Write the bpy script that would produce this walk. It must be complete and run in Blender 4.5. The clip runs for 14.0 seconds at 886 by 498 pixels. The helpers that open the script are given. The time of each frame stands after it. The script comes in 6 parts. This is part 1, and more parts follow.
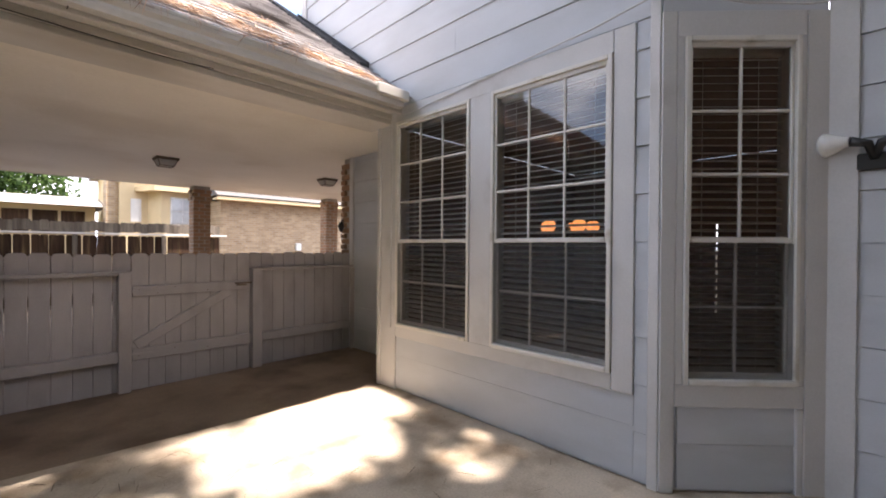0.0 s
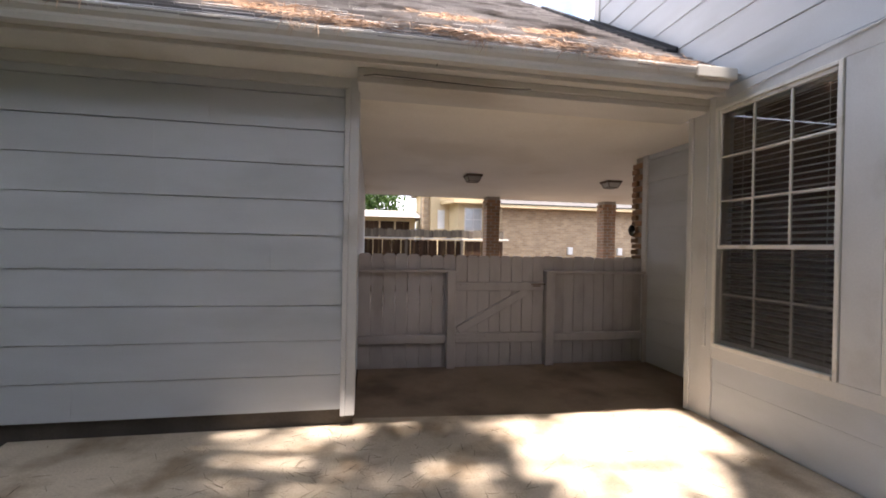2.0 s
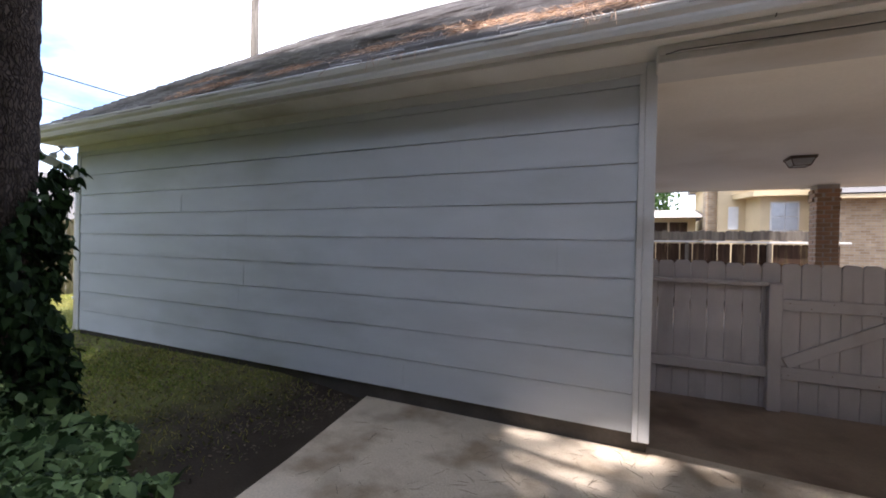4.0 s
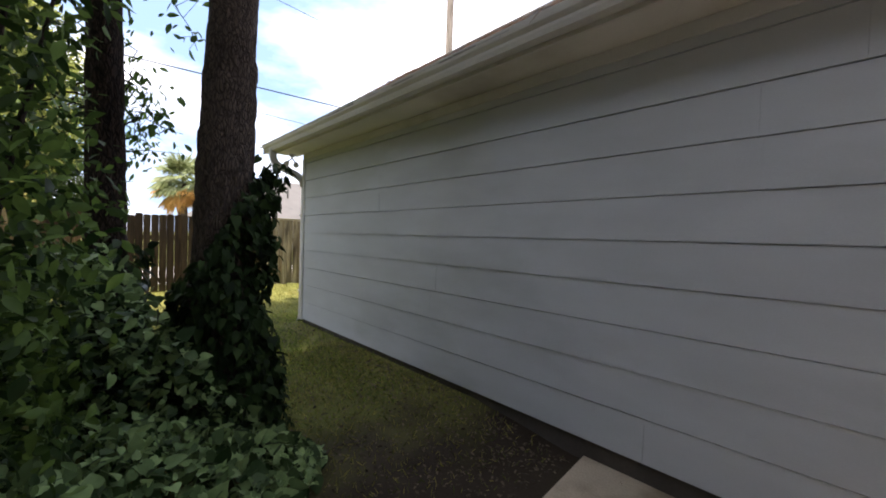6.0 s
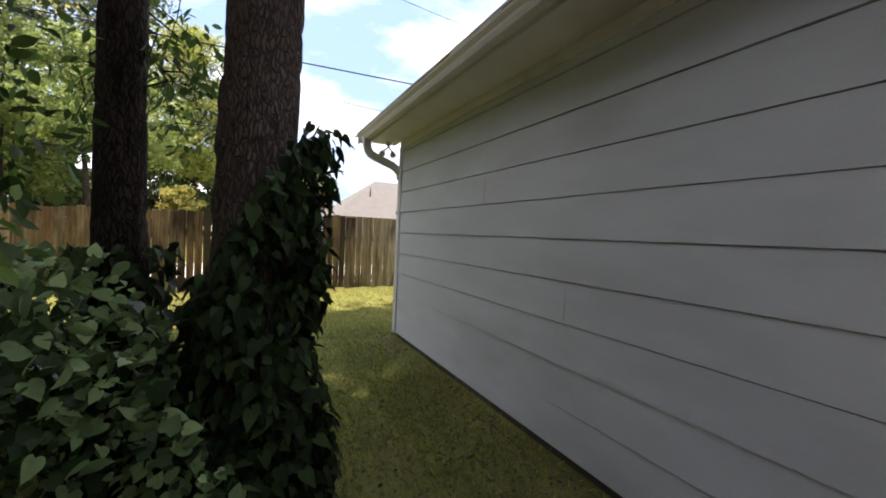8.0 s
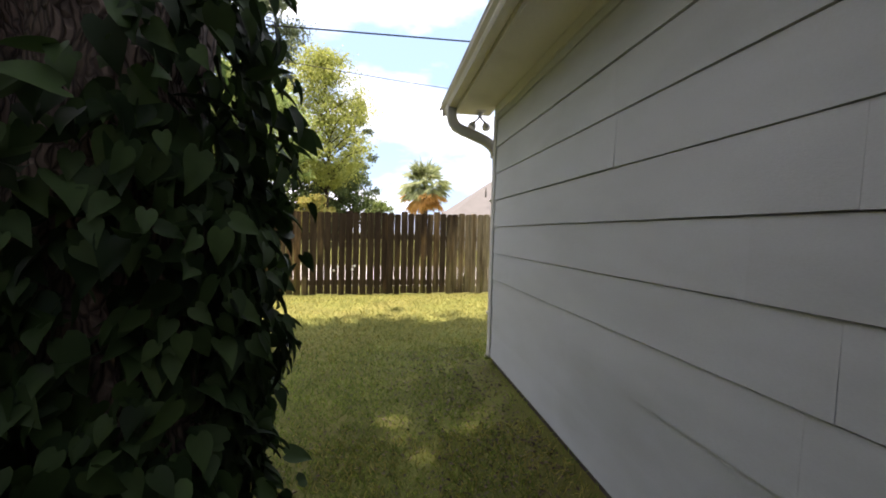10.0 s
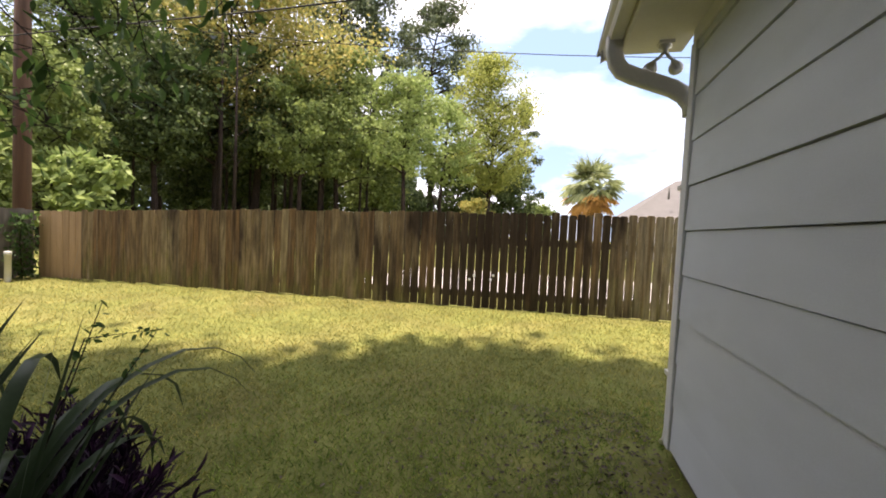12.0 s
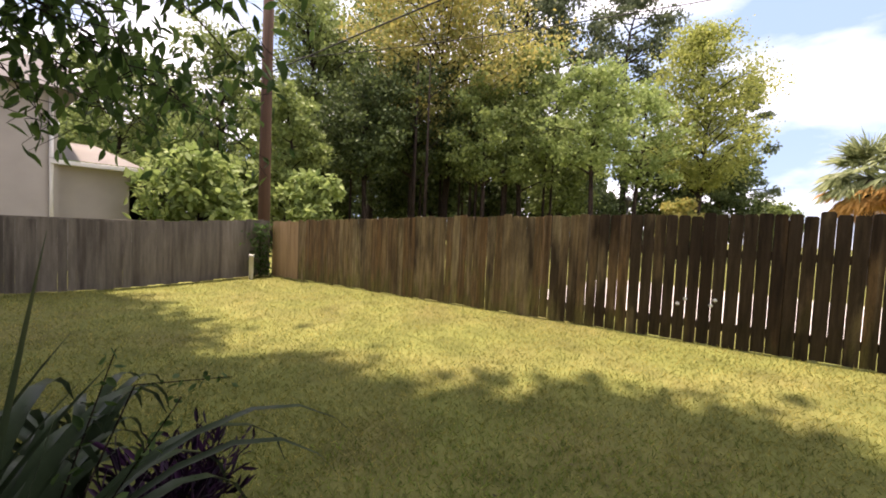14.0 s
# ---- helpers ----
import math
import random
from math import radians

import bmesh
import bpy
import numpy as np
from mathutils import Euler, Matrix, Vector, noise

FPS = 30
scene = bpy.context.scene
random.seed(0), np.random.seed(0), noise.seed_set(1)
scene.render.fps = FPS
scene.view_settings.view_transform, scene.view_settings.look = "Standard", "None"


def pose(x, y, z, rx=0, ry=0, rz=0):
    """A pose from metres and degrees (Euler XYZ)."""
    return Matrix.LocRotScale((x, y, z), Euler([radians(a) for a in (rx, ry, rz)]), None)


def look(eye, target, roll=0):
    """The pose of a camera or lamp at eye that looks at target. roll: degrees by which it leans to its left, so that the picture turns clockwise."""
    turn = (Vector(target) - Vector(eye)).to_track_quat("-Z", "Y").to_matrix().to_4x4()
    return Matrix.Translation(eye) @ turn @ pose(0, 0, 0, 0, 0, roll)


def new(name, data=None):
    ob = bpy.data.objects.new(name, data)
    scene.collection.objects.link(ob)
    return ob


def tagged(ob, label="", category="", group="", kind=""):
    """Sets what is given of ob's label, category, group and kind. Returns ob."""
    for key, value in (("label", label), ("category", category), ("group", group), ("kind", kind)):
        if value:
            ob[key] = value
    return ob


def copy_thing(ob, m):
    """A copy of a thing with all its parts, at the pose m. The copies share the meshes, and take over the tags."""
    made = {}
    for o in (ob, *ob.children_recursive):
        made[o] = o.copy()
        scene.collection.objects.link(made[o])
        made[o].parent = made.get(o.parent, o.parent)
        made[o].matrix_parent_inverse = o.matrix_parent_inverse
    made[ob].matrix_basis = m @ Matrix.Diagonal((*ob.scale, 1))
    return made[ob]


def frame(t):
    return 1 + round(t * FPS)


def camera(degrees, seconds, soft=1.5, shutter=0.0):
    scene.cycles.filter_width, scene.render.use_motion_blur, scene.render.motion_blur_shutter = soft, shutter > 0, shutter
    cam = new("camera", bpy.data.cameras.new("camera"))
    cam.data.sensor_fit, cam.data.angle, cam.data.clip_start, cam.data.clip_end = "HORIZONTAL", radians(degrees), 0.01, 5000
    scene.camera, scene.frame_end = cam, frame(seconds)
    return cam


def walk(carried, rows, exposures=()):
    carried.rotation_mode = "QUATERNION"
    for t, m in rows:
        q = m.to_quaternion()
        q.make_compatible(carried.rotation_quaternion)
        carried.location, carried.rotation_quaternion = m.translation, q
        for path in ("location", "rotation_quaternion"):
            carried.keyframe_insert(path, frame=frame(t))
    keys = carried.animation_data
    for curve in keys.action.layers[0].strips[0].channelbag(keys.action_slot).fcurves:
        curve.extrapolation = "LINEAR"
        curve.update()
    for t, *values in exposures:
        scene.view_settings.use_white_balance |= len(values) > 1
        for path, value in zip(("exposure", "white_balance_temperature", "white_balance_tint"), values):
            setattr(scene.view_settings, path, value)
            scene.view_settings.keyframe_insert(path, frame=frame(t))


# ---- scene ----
cam = camera(94.1, 14.0, soft=1.85)
PATH = [
    (0, (-0.184, 0.262, 1.411), (1.241, 1.665, 1.399), 0.4),
    (0.5, (-0.25, 0.297, 1.43), (0.961, 1.888, 1.412), 0.4),
    (1, (-0.333, 0.319, 1.43), (0.625, 2.075, 1.416), 0.6),
    (1.5, (-0.4, 0.388, 1.424), (0.268, 2.274, 1.413), 0.8),
    (2, (-0.464, 0.424, 1.416), (-0.114, 2.393, 1.406), 1.1),
    (2.5, (-0.523, 0.462, 1.424), (-0.5, 2.462, 1.411), 1.4),
    (3, (-0.575, 0.46, 1.429), (-0.867, 2.438, 1.416), 1.2),
    (3.5, (-0.635, 0.506, 1.429), (-1.215, 2.42, 1.414), 1.2),
    (4, (-0.702, 0.547, 1.42), (-1.531, 2.367, 1.404), 1.2),
    (6.5, (-1.665, 1.383, 1.464), (-3.29, 2.547, 1.406), 1.6),
    (7, (-1.88, 1.579, 1.457), (-3.589, 2.616, 1.395), 1.4),
    (7.5, (-2.192, 1.749, 1.48), (-3.957, 2.687, 1.415), 2.1),
    (10, (-3.66, 2.588, 1.403), (-5.637, 2.882, 1.328), 1.5),
    (10.5, (-4.007, 2.746, 1.406), (-6.003, 2.822, 1.312), 1.6),
    (11, (-4.32, 2.837, 1.387), (-6.315, 2.731, 1.295), 2.1),
    (11.5, (-4.696, 2.902, 1.394), (-6.674, 2.614, 1.311), 2.9),
    (12, (-5.005, 2.921, 1.405), (-6.944, 2.434, 1.325), 2.8),
    (12.5, (-5.296, 2.879, 1.405), (-7.176, 2.202, 1.326), 2.9),
    (13, (-5.524, 2.815, 1.4), (-7.32, 1.941, 1.318), 3.1),
    (13.5, (-5.686, 2.734, 1.418), (-7.37, 1.66, 1.33), 2.9),
    (14, (-5.905, 2.665, 1.441), (-7.449, 1.397, 1.346), 2.6),
]
walk(cam, [(t, look(e, g, r)) for t, e, g, r in PATH], [(0, 1.98, 6450, 21), (1, 1.97, 6450, 21), (2, 1.72, 6400, 20), (3, 1.72, 6250, 20), (4, 1.62, 5850, 20), (6.5, 1.36, 6600, 19), (7.5, 1.36, 6700, 20), (10, 1.46, 6800, 22), (11.5, 1.44, 6800, 22), (12.5, 1.2, 7000, 25), (14, 1.14, 7000, 27)])

# ---- world, sun, exposure ----
world = bpy.data.worlds.new("sky")
scene.world = world
world.use_nodes = True
wt = world.node_tree
wt.nodes.clear()
w_out = wt.nodes.new("ShaderNodeOutputWorld")
w_bg = wt.nodes.new("ShaderNodeBackground")
w_sky = wt.nodes.new("ShaderNodeTexSky")
w_sky.sky_type = 'NISHITA'
w_sky.sun_disc = False
w_sky.sun_elevation = radians(79)
w_sky.sun_rotation = radians(180)
w_co = wt.nodes.new("ShaderNodeTexCoord")
w_map = wt.nodes.new("ShaderNodeMapping")
w_map.inputs["Scale"].default_value = (1.0, 1.0, 2.6)
w_map.inputs["Location"].default_value = (1.7, 0.4, 0.9)
w_noise = wt.nodes.new("ShaderNodeTexNoise")
w_noise.inputs["Scale"].default_value = 2.3
w_noise.inputs["Detail"].default_value = 7
w_noise.inputs["Roughness"].default_value = 0.55
w_ramp = wt.nodes.new("ShaderNodeValToRGB")
w_ramp.color_ramp.elements[0].position = 0.375
w_ramp.color_ramp.elements[1].position = 0.56
w_ramp.color_ramp.elements.new(0.46).color = (0.20, 0.20, 0.20, 1)
w_mix = wt.nodes.new("ShaderNodeMix")
w_mix.data_type = 'RGBA'
w_mix.inputs[7].default_value = (9.6, 9.9, 10.3, 1)
w_pale = wt.nodes.new("ShaderNodeMix")
w_pale.data_type = 'RGBA'
w_pale.inputs[0].default_value = 0.8
w_pale.inputs[7].default_value = (2.0, 3.05, 4.5, 1)
wt.links.new(w_co.outputs["Generated"], w_map.inputs["Vector"])
wt.links.new(w_map.outputs["Vector"], w_noise.inputs["Vector"])
wt.links.new(w_noise.outputs["Fac"], w_ramp.inputs["Fac"])
wt.links.new(w_ramp.outputs["Color"], w_mix.inputs[0])
wt.links.new(w_sky.outputs["Color"], w_pale.inputs[6])
wt.links.new(w_pale.outputs[2], w_mix.inputs[6])
wt.links.new(w_mix.outputs[2], w_bg.inputs["Color"])
w_bg.inputs["Strength"].default_value = 0.124
wt.links.new(w_bg.outputs["Background"], w_out.inputs["Surface"])

sun = new("sun", bpy.data.lights.new("sun", 'SUN'))
sun.data.energy = 5.0
sun.data.angle = radians(1.0)
sun.data.color = (1.0, 0.92, 0.79)
sun.matrix_world = look((0, 0, 30), (0.2, 5.75, 0))


# ---- materials ----
def material(name, colour, rough=0.7, var=0.12, scale=6.0, fine=60.0, bump=0.15, metal=0.0, stain=None, stain_scale=1.2,
             stain_lo=0.52, stain_hi=0.68, piece=0.0, island=0.0, stretch=(1, 1, 1), spec=0.5, hue=None):
    m = bpy.data.materials.new(name)
    m.use_nodes = True
    nt = m.node_tree
    b = nt.nodes["Principled BSDF"]
    b.inputs["Roughness"].default_value = rough
    b.inputs["Metallic"].default_value = metal
    b.inputs["Specular IOR Level"].default_value = spec
    geo = nt.nodes.new("ShaderNodeNewGeometry")
    mp = nt.nodes.new("ShaderNodeMapping")
    mp.inputs["Scale"].default_value = stretch
    nt.links.new(geo.outputs["Position"], mp.inputs["Vector"])
    vec = mp.outputs["Vector"]
    info = nt.nodes.new("ShaderNodeObjectInfo")

    def noise_node(sc, detail=4):
        n = nt.nodes.new("ShaderNodeTexNoise")
        n.inputs["Scale"].default_value = sc
        n.inputs["Detail"].default_value = detail
        nt.links.new(vec, n.inputs["Vector"])
        return n.outputs["Fac"]

    def ramp(fac, lo, hi, a, c):
        r = nt.nodes.new("ShaderNodeMapRange")
        r.inputs[1].default_value, r.inputs[2].default_value = lo, hi
        r.inputs[3].default_value, r.inputs[4].default_value = a, c
        nt.links.new(fac, r.inputs[0])
        return r.outputs[0]

    def mul(a, c):
        n = nt.nodes.new("ShaderNodeMath")
        n.operation = 'MULTIPLY'
        nt.links.new(a, n.inputs[0])
        nt.links.new(c, n.inputs[1])
        return n.outputs[0]

    coarse, small = noise_node(scale), noise_node(fine, 6)
    value = mul(ramp(coarse, 0.3, 0.7, 1 - var, 1 + var), ramp(small, 0.3, 0.7, 1 - var * 0.7, 1 + var * 0.7))
    if piece:
        value = mul(value, ramp(info.outputs["Random"], 0, 1, 1 - piece, 1 + piece))
    if island:
        value = mul(value, ramp(geo.outputs["Random Per Island"], 0, 1, 1 - island, 1 + island))
    base = nt.nodes.new("ShaderNodeMix")
    base.data_type = 'RGBA'
    base.inputs[0].default_value = 0.0
    base.inputs[6].default_value = (*colour, 1)
    base.inputs[7].default_value = (*(stain or colour), 1)
    if stain:
        nt.links.new(ramp(noise_node(stain_scale, 6), stain_lo, stain_hi, 0, 1), base.inputs[0])
    col = base.outputs[2]
    if hue:
        second = nt.nodes.new("ShaderNodeMix")
        second.data_type = 'RGBA'
        second.inputs[7].default_value = (*hue, 1)
        nt.links.new(col, second.inputs[6])
        nt.links.new(geo.outputs["Random Per Island"] if island else info.outputs["Random"], second.inputs[0])
        col = second.outputs[2]
    hsv = nt.nodes.new("ShaderNodeHueSaturation")
    nt.links.new(col, hsv.inputs["Color"])
    nt.links.new(value, hsv.inputs["Value"])
    nt.links.new(hsv.outputs["Color"], b.inputs["Base Color"])
    nt.links.new(ramp(small, 0.3, 0.7, max(rough - 0.08, 0.02), min(rough + 0.08, 1)), b.inputs["Roughness"])
    if bump:
        bp = nt.nodes.new("ShaderNodeBump")
        bp.inputs["Strength"].default_value = bump
        bp.inputs["Distance"].default_value = 0.01
        nt.links.new(small, bp.inputs["Height"])
        nt.links.new(bp.outputs["Normal"], b.inputs["Normal"])
    return m


def leaf_material(name, colour, hue, rough=0.45, through_light=0.35, var=0.3):
    m = material(name, colour, rough, 0.15, 3.0, 40.0, 0.0, island=var, hue=hue, spec=0.18)
    nt = m.node_tree
    b = nt.nodes["Principled BSDF"]
    out = nt.nodes["Material Output"]
    tr = nt.nodes.new("ShaderNodeBsdfTranslucent")
    mix = nt.nodes.new("ShaderNodeMixShader")
    mix.inputs[0].default_value = through_light
    src = b.inputs["Base Color"].links[0].from_socket
    nt.links.new(src, tr.inputs["Color"])
    nt.links.new(b.outputs[0], mix.inputs[1])
    nt.links.new(tr.outputs[0], mix.inputs[2])
    nt.links.new(mix.outputs[0], out.inputs["Surface"])
    return m


def glass_material(name, tint=(0.9, 0.93, 0.92), gloss=1.0):
    m = bpy.data.materials.new(name)
    m.use_nodes = True
    nt = m.node_tree
    nt.nodes.remove(nt.nodes["Principled BSDF"])
    tr = nt.nodes.new("ShaderNodeBsdfTransparent")
    tr.inputs["Color"].default_value = (*tint, 1)
    gl = nt.nodes.new("ShaderNodeBsdfGlossy")
    gl.inputs["Roughness"].default_value = 0.015
    fr = nt.nodes.new("ShaderNodeFresnel")
    fr.inputs["IOR"].default_value = 1.55
    mul = nt.nodes.new("ShaderNodeMath")
    mul.operation = 'MULTIPLY'
    mul.inputs[1].default_value = gloss
    mix = nt.nodes.new("ShaderNodeMixShader")
    nt.links.new(fr.outputs[0], mul.inputs[0])
    nt.links.new(mul.outputs[0], mix.inputs[0])
    nt.links.new(tr.outputs[0], mix.inputs[1])
    nt.links.new(gl.outputs[0], mix.inputs[2])
    nt.links.new(mix.outputs[0], nt.nodes["Material Output"].inputs["Surface"])
    return m


def screen_material(name):
    m = bpy.data.materials.new(name)
    m.use_nodes = True
    nt = m.node_tree
    b = nt.nodes["Principled BSDF"]
    b.inputs["Base Color"].default_value = (0.06, 0.06, 0.06, 1)
    b.inputs["Roughness"].default_value = 0.6
    tr = nt.nodes.new("ShaderNodeBsdfTransparent")
    mix = nt.nodes.new("ShaderNodeMixShader")
    mix.inputs[0].default_value = 0.26
    nt.links.new(tr.outputs[0], mix.inputs[1])
    nt.links.new(b.outputs[0], mix.inputs[2])
    nt.links.new(mix.outputs[0], nt.nodes["Material Output"].inputs["Surface"])
    return m


def glow_material(name, colour, strength):
    m = bpy.data.materials.new(name)
    m.use_nodes = True
    b = m.node_tree.nodes["Principled BSDF"]
    b.inputs["Base Color"].default_value = (*colour, 1)
    b.inputs["Emission Color"].default_value = (*colour, 1)
    b.inputs["Emission Strength"].default_value = strength
    return m


M_SIDING = material("siding_paint", (0.55, 0.58, 0.62), 0.55, 0.05, 1.5, 90, 0.12, stain=(0.49, 0.52, 0.55), stain_scale=0.9, piece=0.025, stretch=(1, 1, 3))
M_TRIM = material("trim_paint", (0.62, 0.62, 0.62), 0.5, 0.05, 2.5, 80, 0.1, stain=(0.5, 0.49, 0.47), stain_scale=2.0, stain_lo=0.58, stain_hi=0.75)
M_WHITE = material("window_white_paint", (0.72, 0.70, 0.66), 0.45, 0.05, 4, 90, 0.08, stain=(0.55, 0.52, 0.46), stain_scale=5, stain_lo=0.6)
M_GUTTER = material("gutter_paint", (0.64, 0.62, 0.58), 0.45, 0.07, 2, 60, 0.08, stain=(0.45, 0.41, 0.35), stain_scale=1.6, stain_lo=0.54, stain_hi=0.78, stretch=(0.5, 1, 2))
M_SOFFIT = material("soffit_paint", (0.70, 0.68, 0.64), 0.7, 0.05, 1.5, 50, 0.1, stain=(0.52, 0.49, 0.43), stain_scale=1.0)
M_CEIL = material("carport_ceiling_paint", (0.90, 0.86, 0.78), 0.75, 0.04, 0.9, 40, 0.12, stain=(0.82, 0.77, 0.68), stain_scale=0.8)
M_GREYFENCE = material("grey_fence_paint", (0.40, 0.375, 0.365), 0.6, 0.05, 3, 70, 0.15, piece=0.04, stain=(0.35, 0.325, 0.31), stain_scale=2, stain_lo=0.55, stretch=(2, 2, 0.8))
M_WOODFENCE = material("weathered_fence_wood", (0.175, 0.105, 0.045), 0.85, 0.4, 5, 50, 0.5, piece=0.20, stain=(0.055, 0.032, 0.018), stain_scale=1.5, stain_lo=0.45, stain_hi=0.70, stretch=(5, 5, 0.5), hue=(0.205, 0.16, 0.085), spec=0.2)


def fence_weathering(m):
    """Silvered streaks, a paler run past y 3.4, a broad black water stain and moss on the lower boards."""
    nt = m.node_tree
    geo = nt.nodes.new("ShaderNodeNewGeometry")
    sep = nt.nodes.new("ShaderNodeSeparateXYZ")
    nt.links.new(geo.outputs["Position"], sep.inputs[0])
    info = nt.nodes.new("ShaderNodeObjectInfo")

    def math_node(op, a, c, k=None):
        n = nt.nodes.new("ShaderNodeMath")
        n.operation = op
        for slot, v in ((0, a), (1, c), (2, k)):
            if v is None:
                continue
            if isinstance(v, (int, float)):
                n.inputs[slot].default_value = v
            else:
                nt.links.new(v, n.inputs[slot])
        return n.outputs[0]

    def streak(sx, sz, detail=5):
        mp = nt.nodes.new("ShaderNodeMapping")
        mp.inputs["Scale"].default_value = (sx, sx, sz)
        nt.links.new(geo.outputs["Position"], mp.inputs["Vector"])
        n = nt.nodes.new("ShaderNodeTexNoise")
        n.inputs["Scale"].default_value = 1.0
        n.inputs["Detail"].default_value = detail
        nt.links.new(mp.outputs[0], n.inputs["Vector"])
        return n.outputs["Fac"]

    def span(v, lo, hi, a=0.0, c=1.0):
        r = nt.nodes.new("ShaderNodeMapRange")
        r.inputs[1].default_value, r.inputs[2].default_value = lo, hi
        r.inputs[3].default_value, r.inputs[4].default_value = a, c
        nt.links.new(v, r.inputs[0])
        return r.outputs[0]

    hsv = nt.nodes["Hue/Saturation/Value"]
    col = hsv.inputs["Color"].links[0].from_socket

    def blend(fac, colour):
        nonlocal col
        mix = nt.nodes.new("ShaderNodeMix")
        mix.data_type = 'RGBA'
        mix.inputs[7].default_value = (*colour, 1)
        nt.links.new(fac, mix.inputs[0])
        nt.links.new(col, mix.inputs[6])
        col = mix.outputs[2]

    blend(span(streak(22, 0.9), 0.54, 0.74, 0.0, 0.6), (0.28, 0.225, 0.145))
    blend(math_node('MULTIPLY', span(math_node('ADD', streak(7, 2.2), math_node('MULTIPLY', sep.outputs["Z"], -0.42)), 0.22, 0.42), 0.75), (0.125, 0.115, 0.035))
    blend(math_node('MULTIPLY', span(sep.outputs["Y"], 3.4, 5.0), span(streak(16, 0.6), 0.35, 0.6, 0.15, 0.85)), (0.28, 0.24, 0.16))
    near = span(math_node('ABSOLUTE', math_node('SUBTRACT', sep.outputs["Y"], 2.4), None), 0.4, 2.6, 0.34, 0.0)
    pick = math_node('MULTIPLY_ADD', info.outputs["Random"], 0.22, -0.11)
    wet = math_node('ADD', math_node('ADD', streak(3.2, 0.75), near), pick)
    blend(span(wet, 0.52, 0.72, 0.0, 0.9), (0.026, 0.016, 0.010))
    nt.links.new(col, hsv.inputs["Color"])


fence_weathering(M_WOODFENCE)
M_GREYWOOD = material("grey_weathered_wood", (0.175, 0.15, 0.12), 0.85, 0.22, 5, 60, 0.45, piece=0.22, stain=(0.09, 0.075, 0.06), stain_scale=1.3, stain_lo=0.5, stretch=(4, 4, 0.35), spec=0.2)
M_TANWOOD = material("tan_new_wood", (0.36, 0.24, 0.13), 0.8, 0.15, 5, 60, 0.35, piece=0.12, stretch=(4, 4, 0.35), spec=0.2)
M_DARKWOOD = material("dark_stained_wood", (0.045, 0.025, 0.015), 0.8, 0.4, 5, 60, 0.4, piece=0.35, stain=(0.12, 0.085, 0.04), stain_scale=1.8, stain_lo=0.52, stain_hi=0.72, stretch=(4, 4, 0.4), spec=0.2)
M_CONCRETE = material("patio_concrete", (0.55, 0.46, 0.35), 0.8, 0.17, 1.6, 70, 0.25, stain=(0.30, 0.225, 0.15), stain_scale=2.6, stain_lo=0.46, stain_hi=0.68)
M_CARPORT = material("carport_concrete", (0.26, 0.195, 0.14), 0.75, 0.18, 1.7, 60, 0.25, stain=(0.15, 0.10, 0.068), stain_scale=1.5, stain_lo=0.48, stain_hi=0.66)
M_GAPSLAB = material("pale_gap_concrete", (0.62, 0.58, 0.52), 0.85, 0.08, 1.5, 60, 0.2, stain=(0.52, 0.47, 0.41), stain_scale=0.8)
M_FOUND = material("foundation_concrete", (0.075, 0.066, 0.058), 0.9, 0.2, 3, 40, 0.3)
M_SHINGLE = material("asphalt_shingle", (0.40, 0.38, 0.375), 0.9, 0.18, 2.0, 120, 0.5, island=0.22, stain=(0.17, 0.15, 0.14), stain_scale=1.2, stain_lo=0.52)
M_FLASH = material("black_flashing", (0.02, 0.02, 0.022), 0.8, 0.2, 6, 60, 0.4)
M_NEEDLE = material("dry_pine_needles", (0.36, 0.19, 0.10), 0.8, 0.2, 2, 50, 0, island=0.45, hue=(0.46, 0.31, 0.20))
M_BARK = material("pine_bark", (0.115, 0.088, 0.072), 0.95, 0.35, 9, 45, 1.0, stain=(0.055, 0.042, 0.034), stain_scale=9, stain_lo=0.45, stain_hi=0.72, stretch=(1, 1, 0.35), spec=0.15)
M_BARK2 = material("dark_bark", (0.05, 0.035, 0.028), 0.95, 0.35, 9, 45, 0.9, stain=(0.02, 0.015, 0.012), stain_scale=8, stretch=(1, 1, 0.3), spec=0.15)


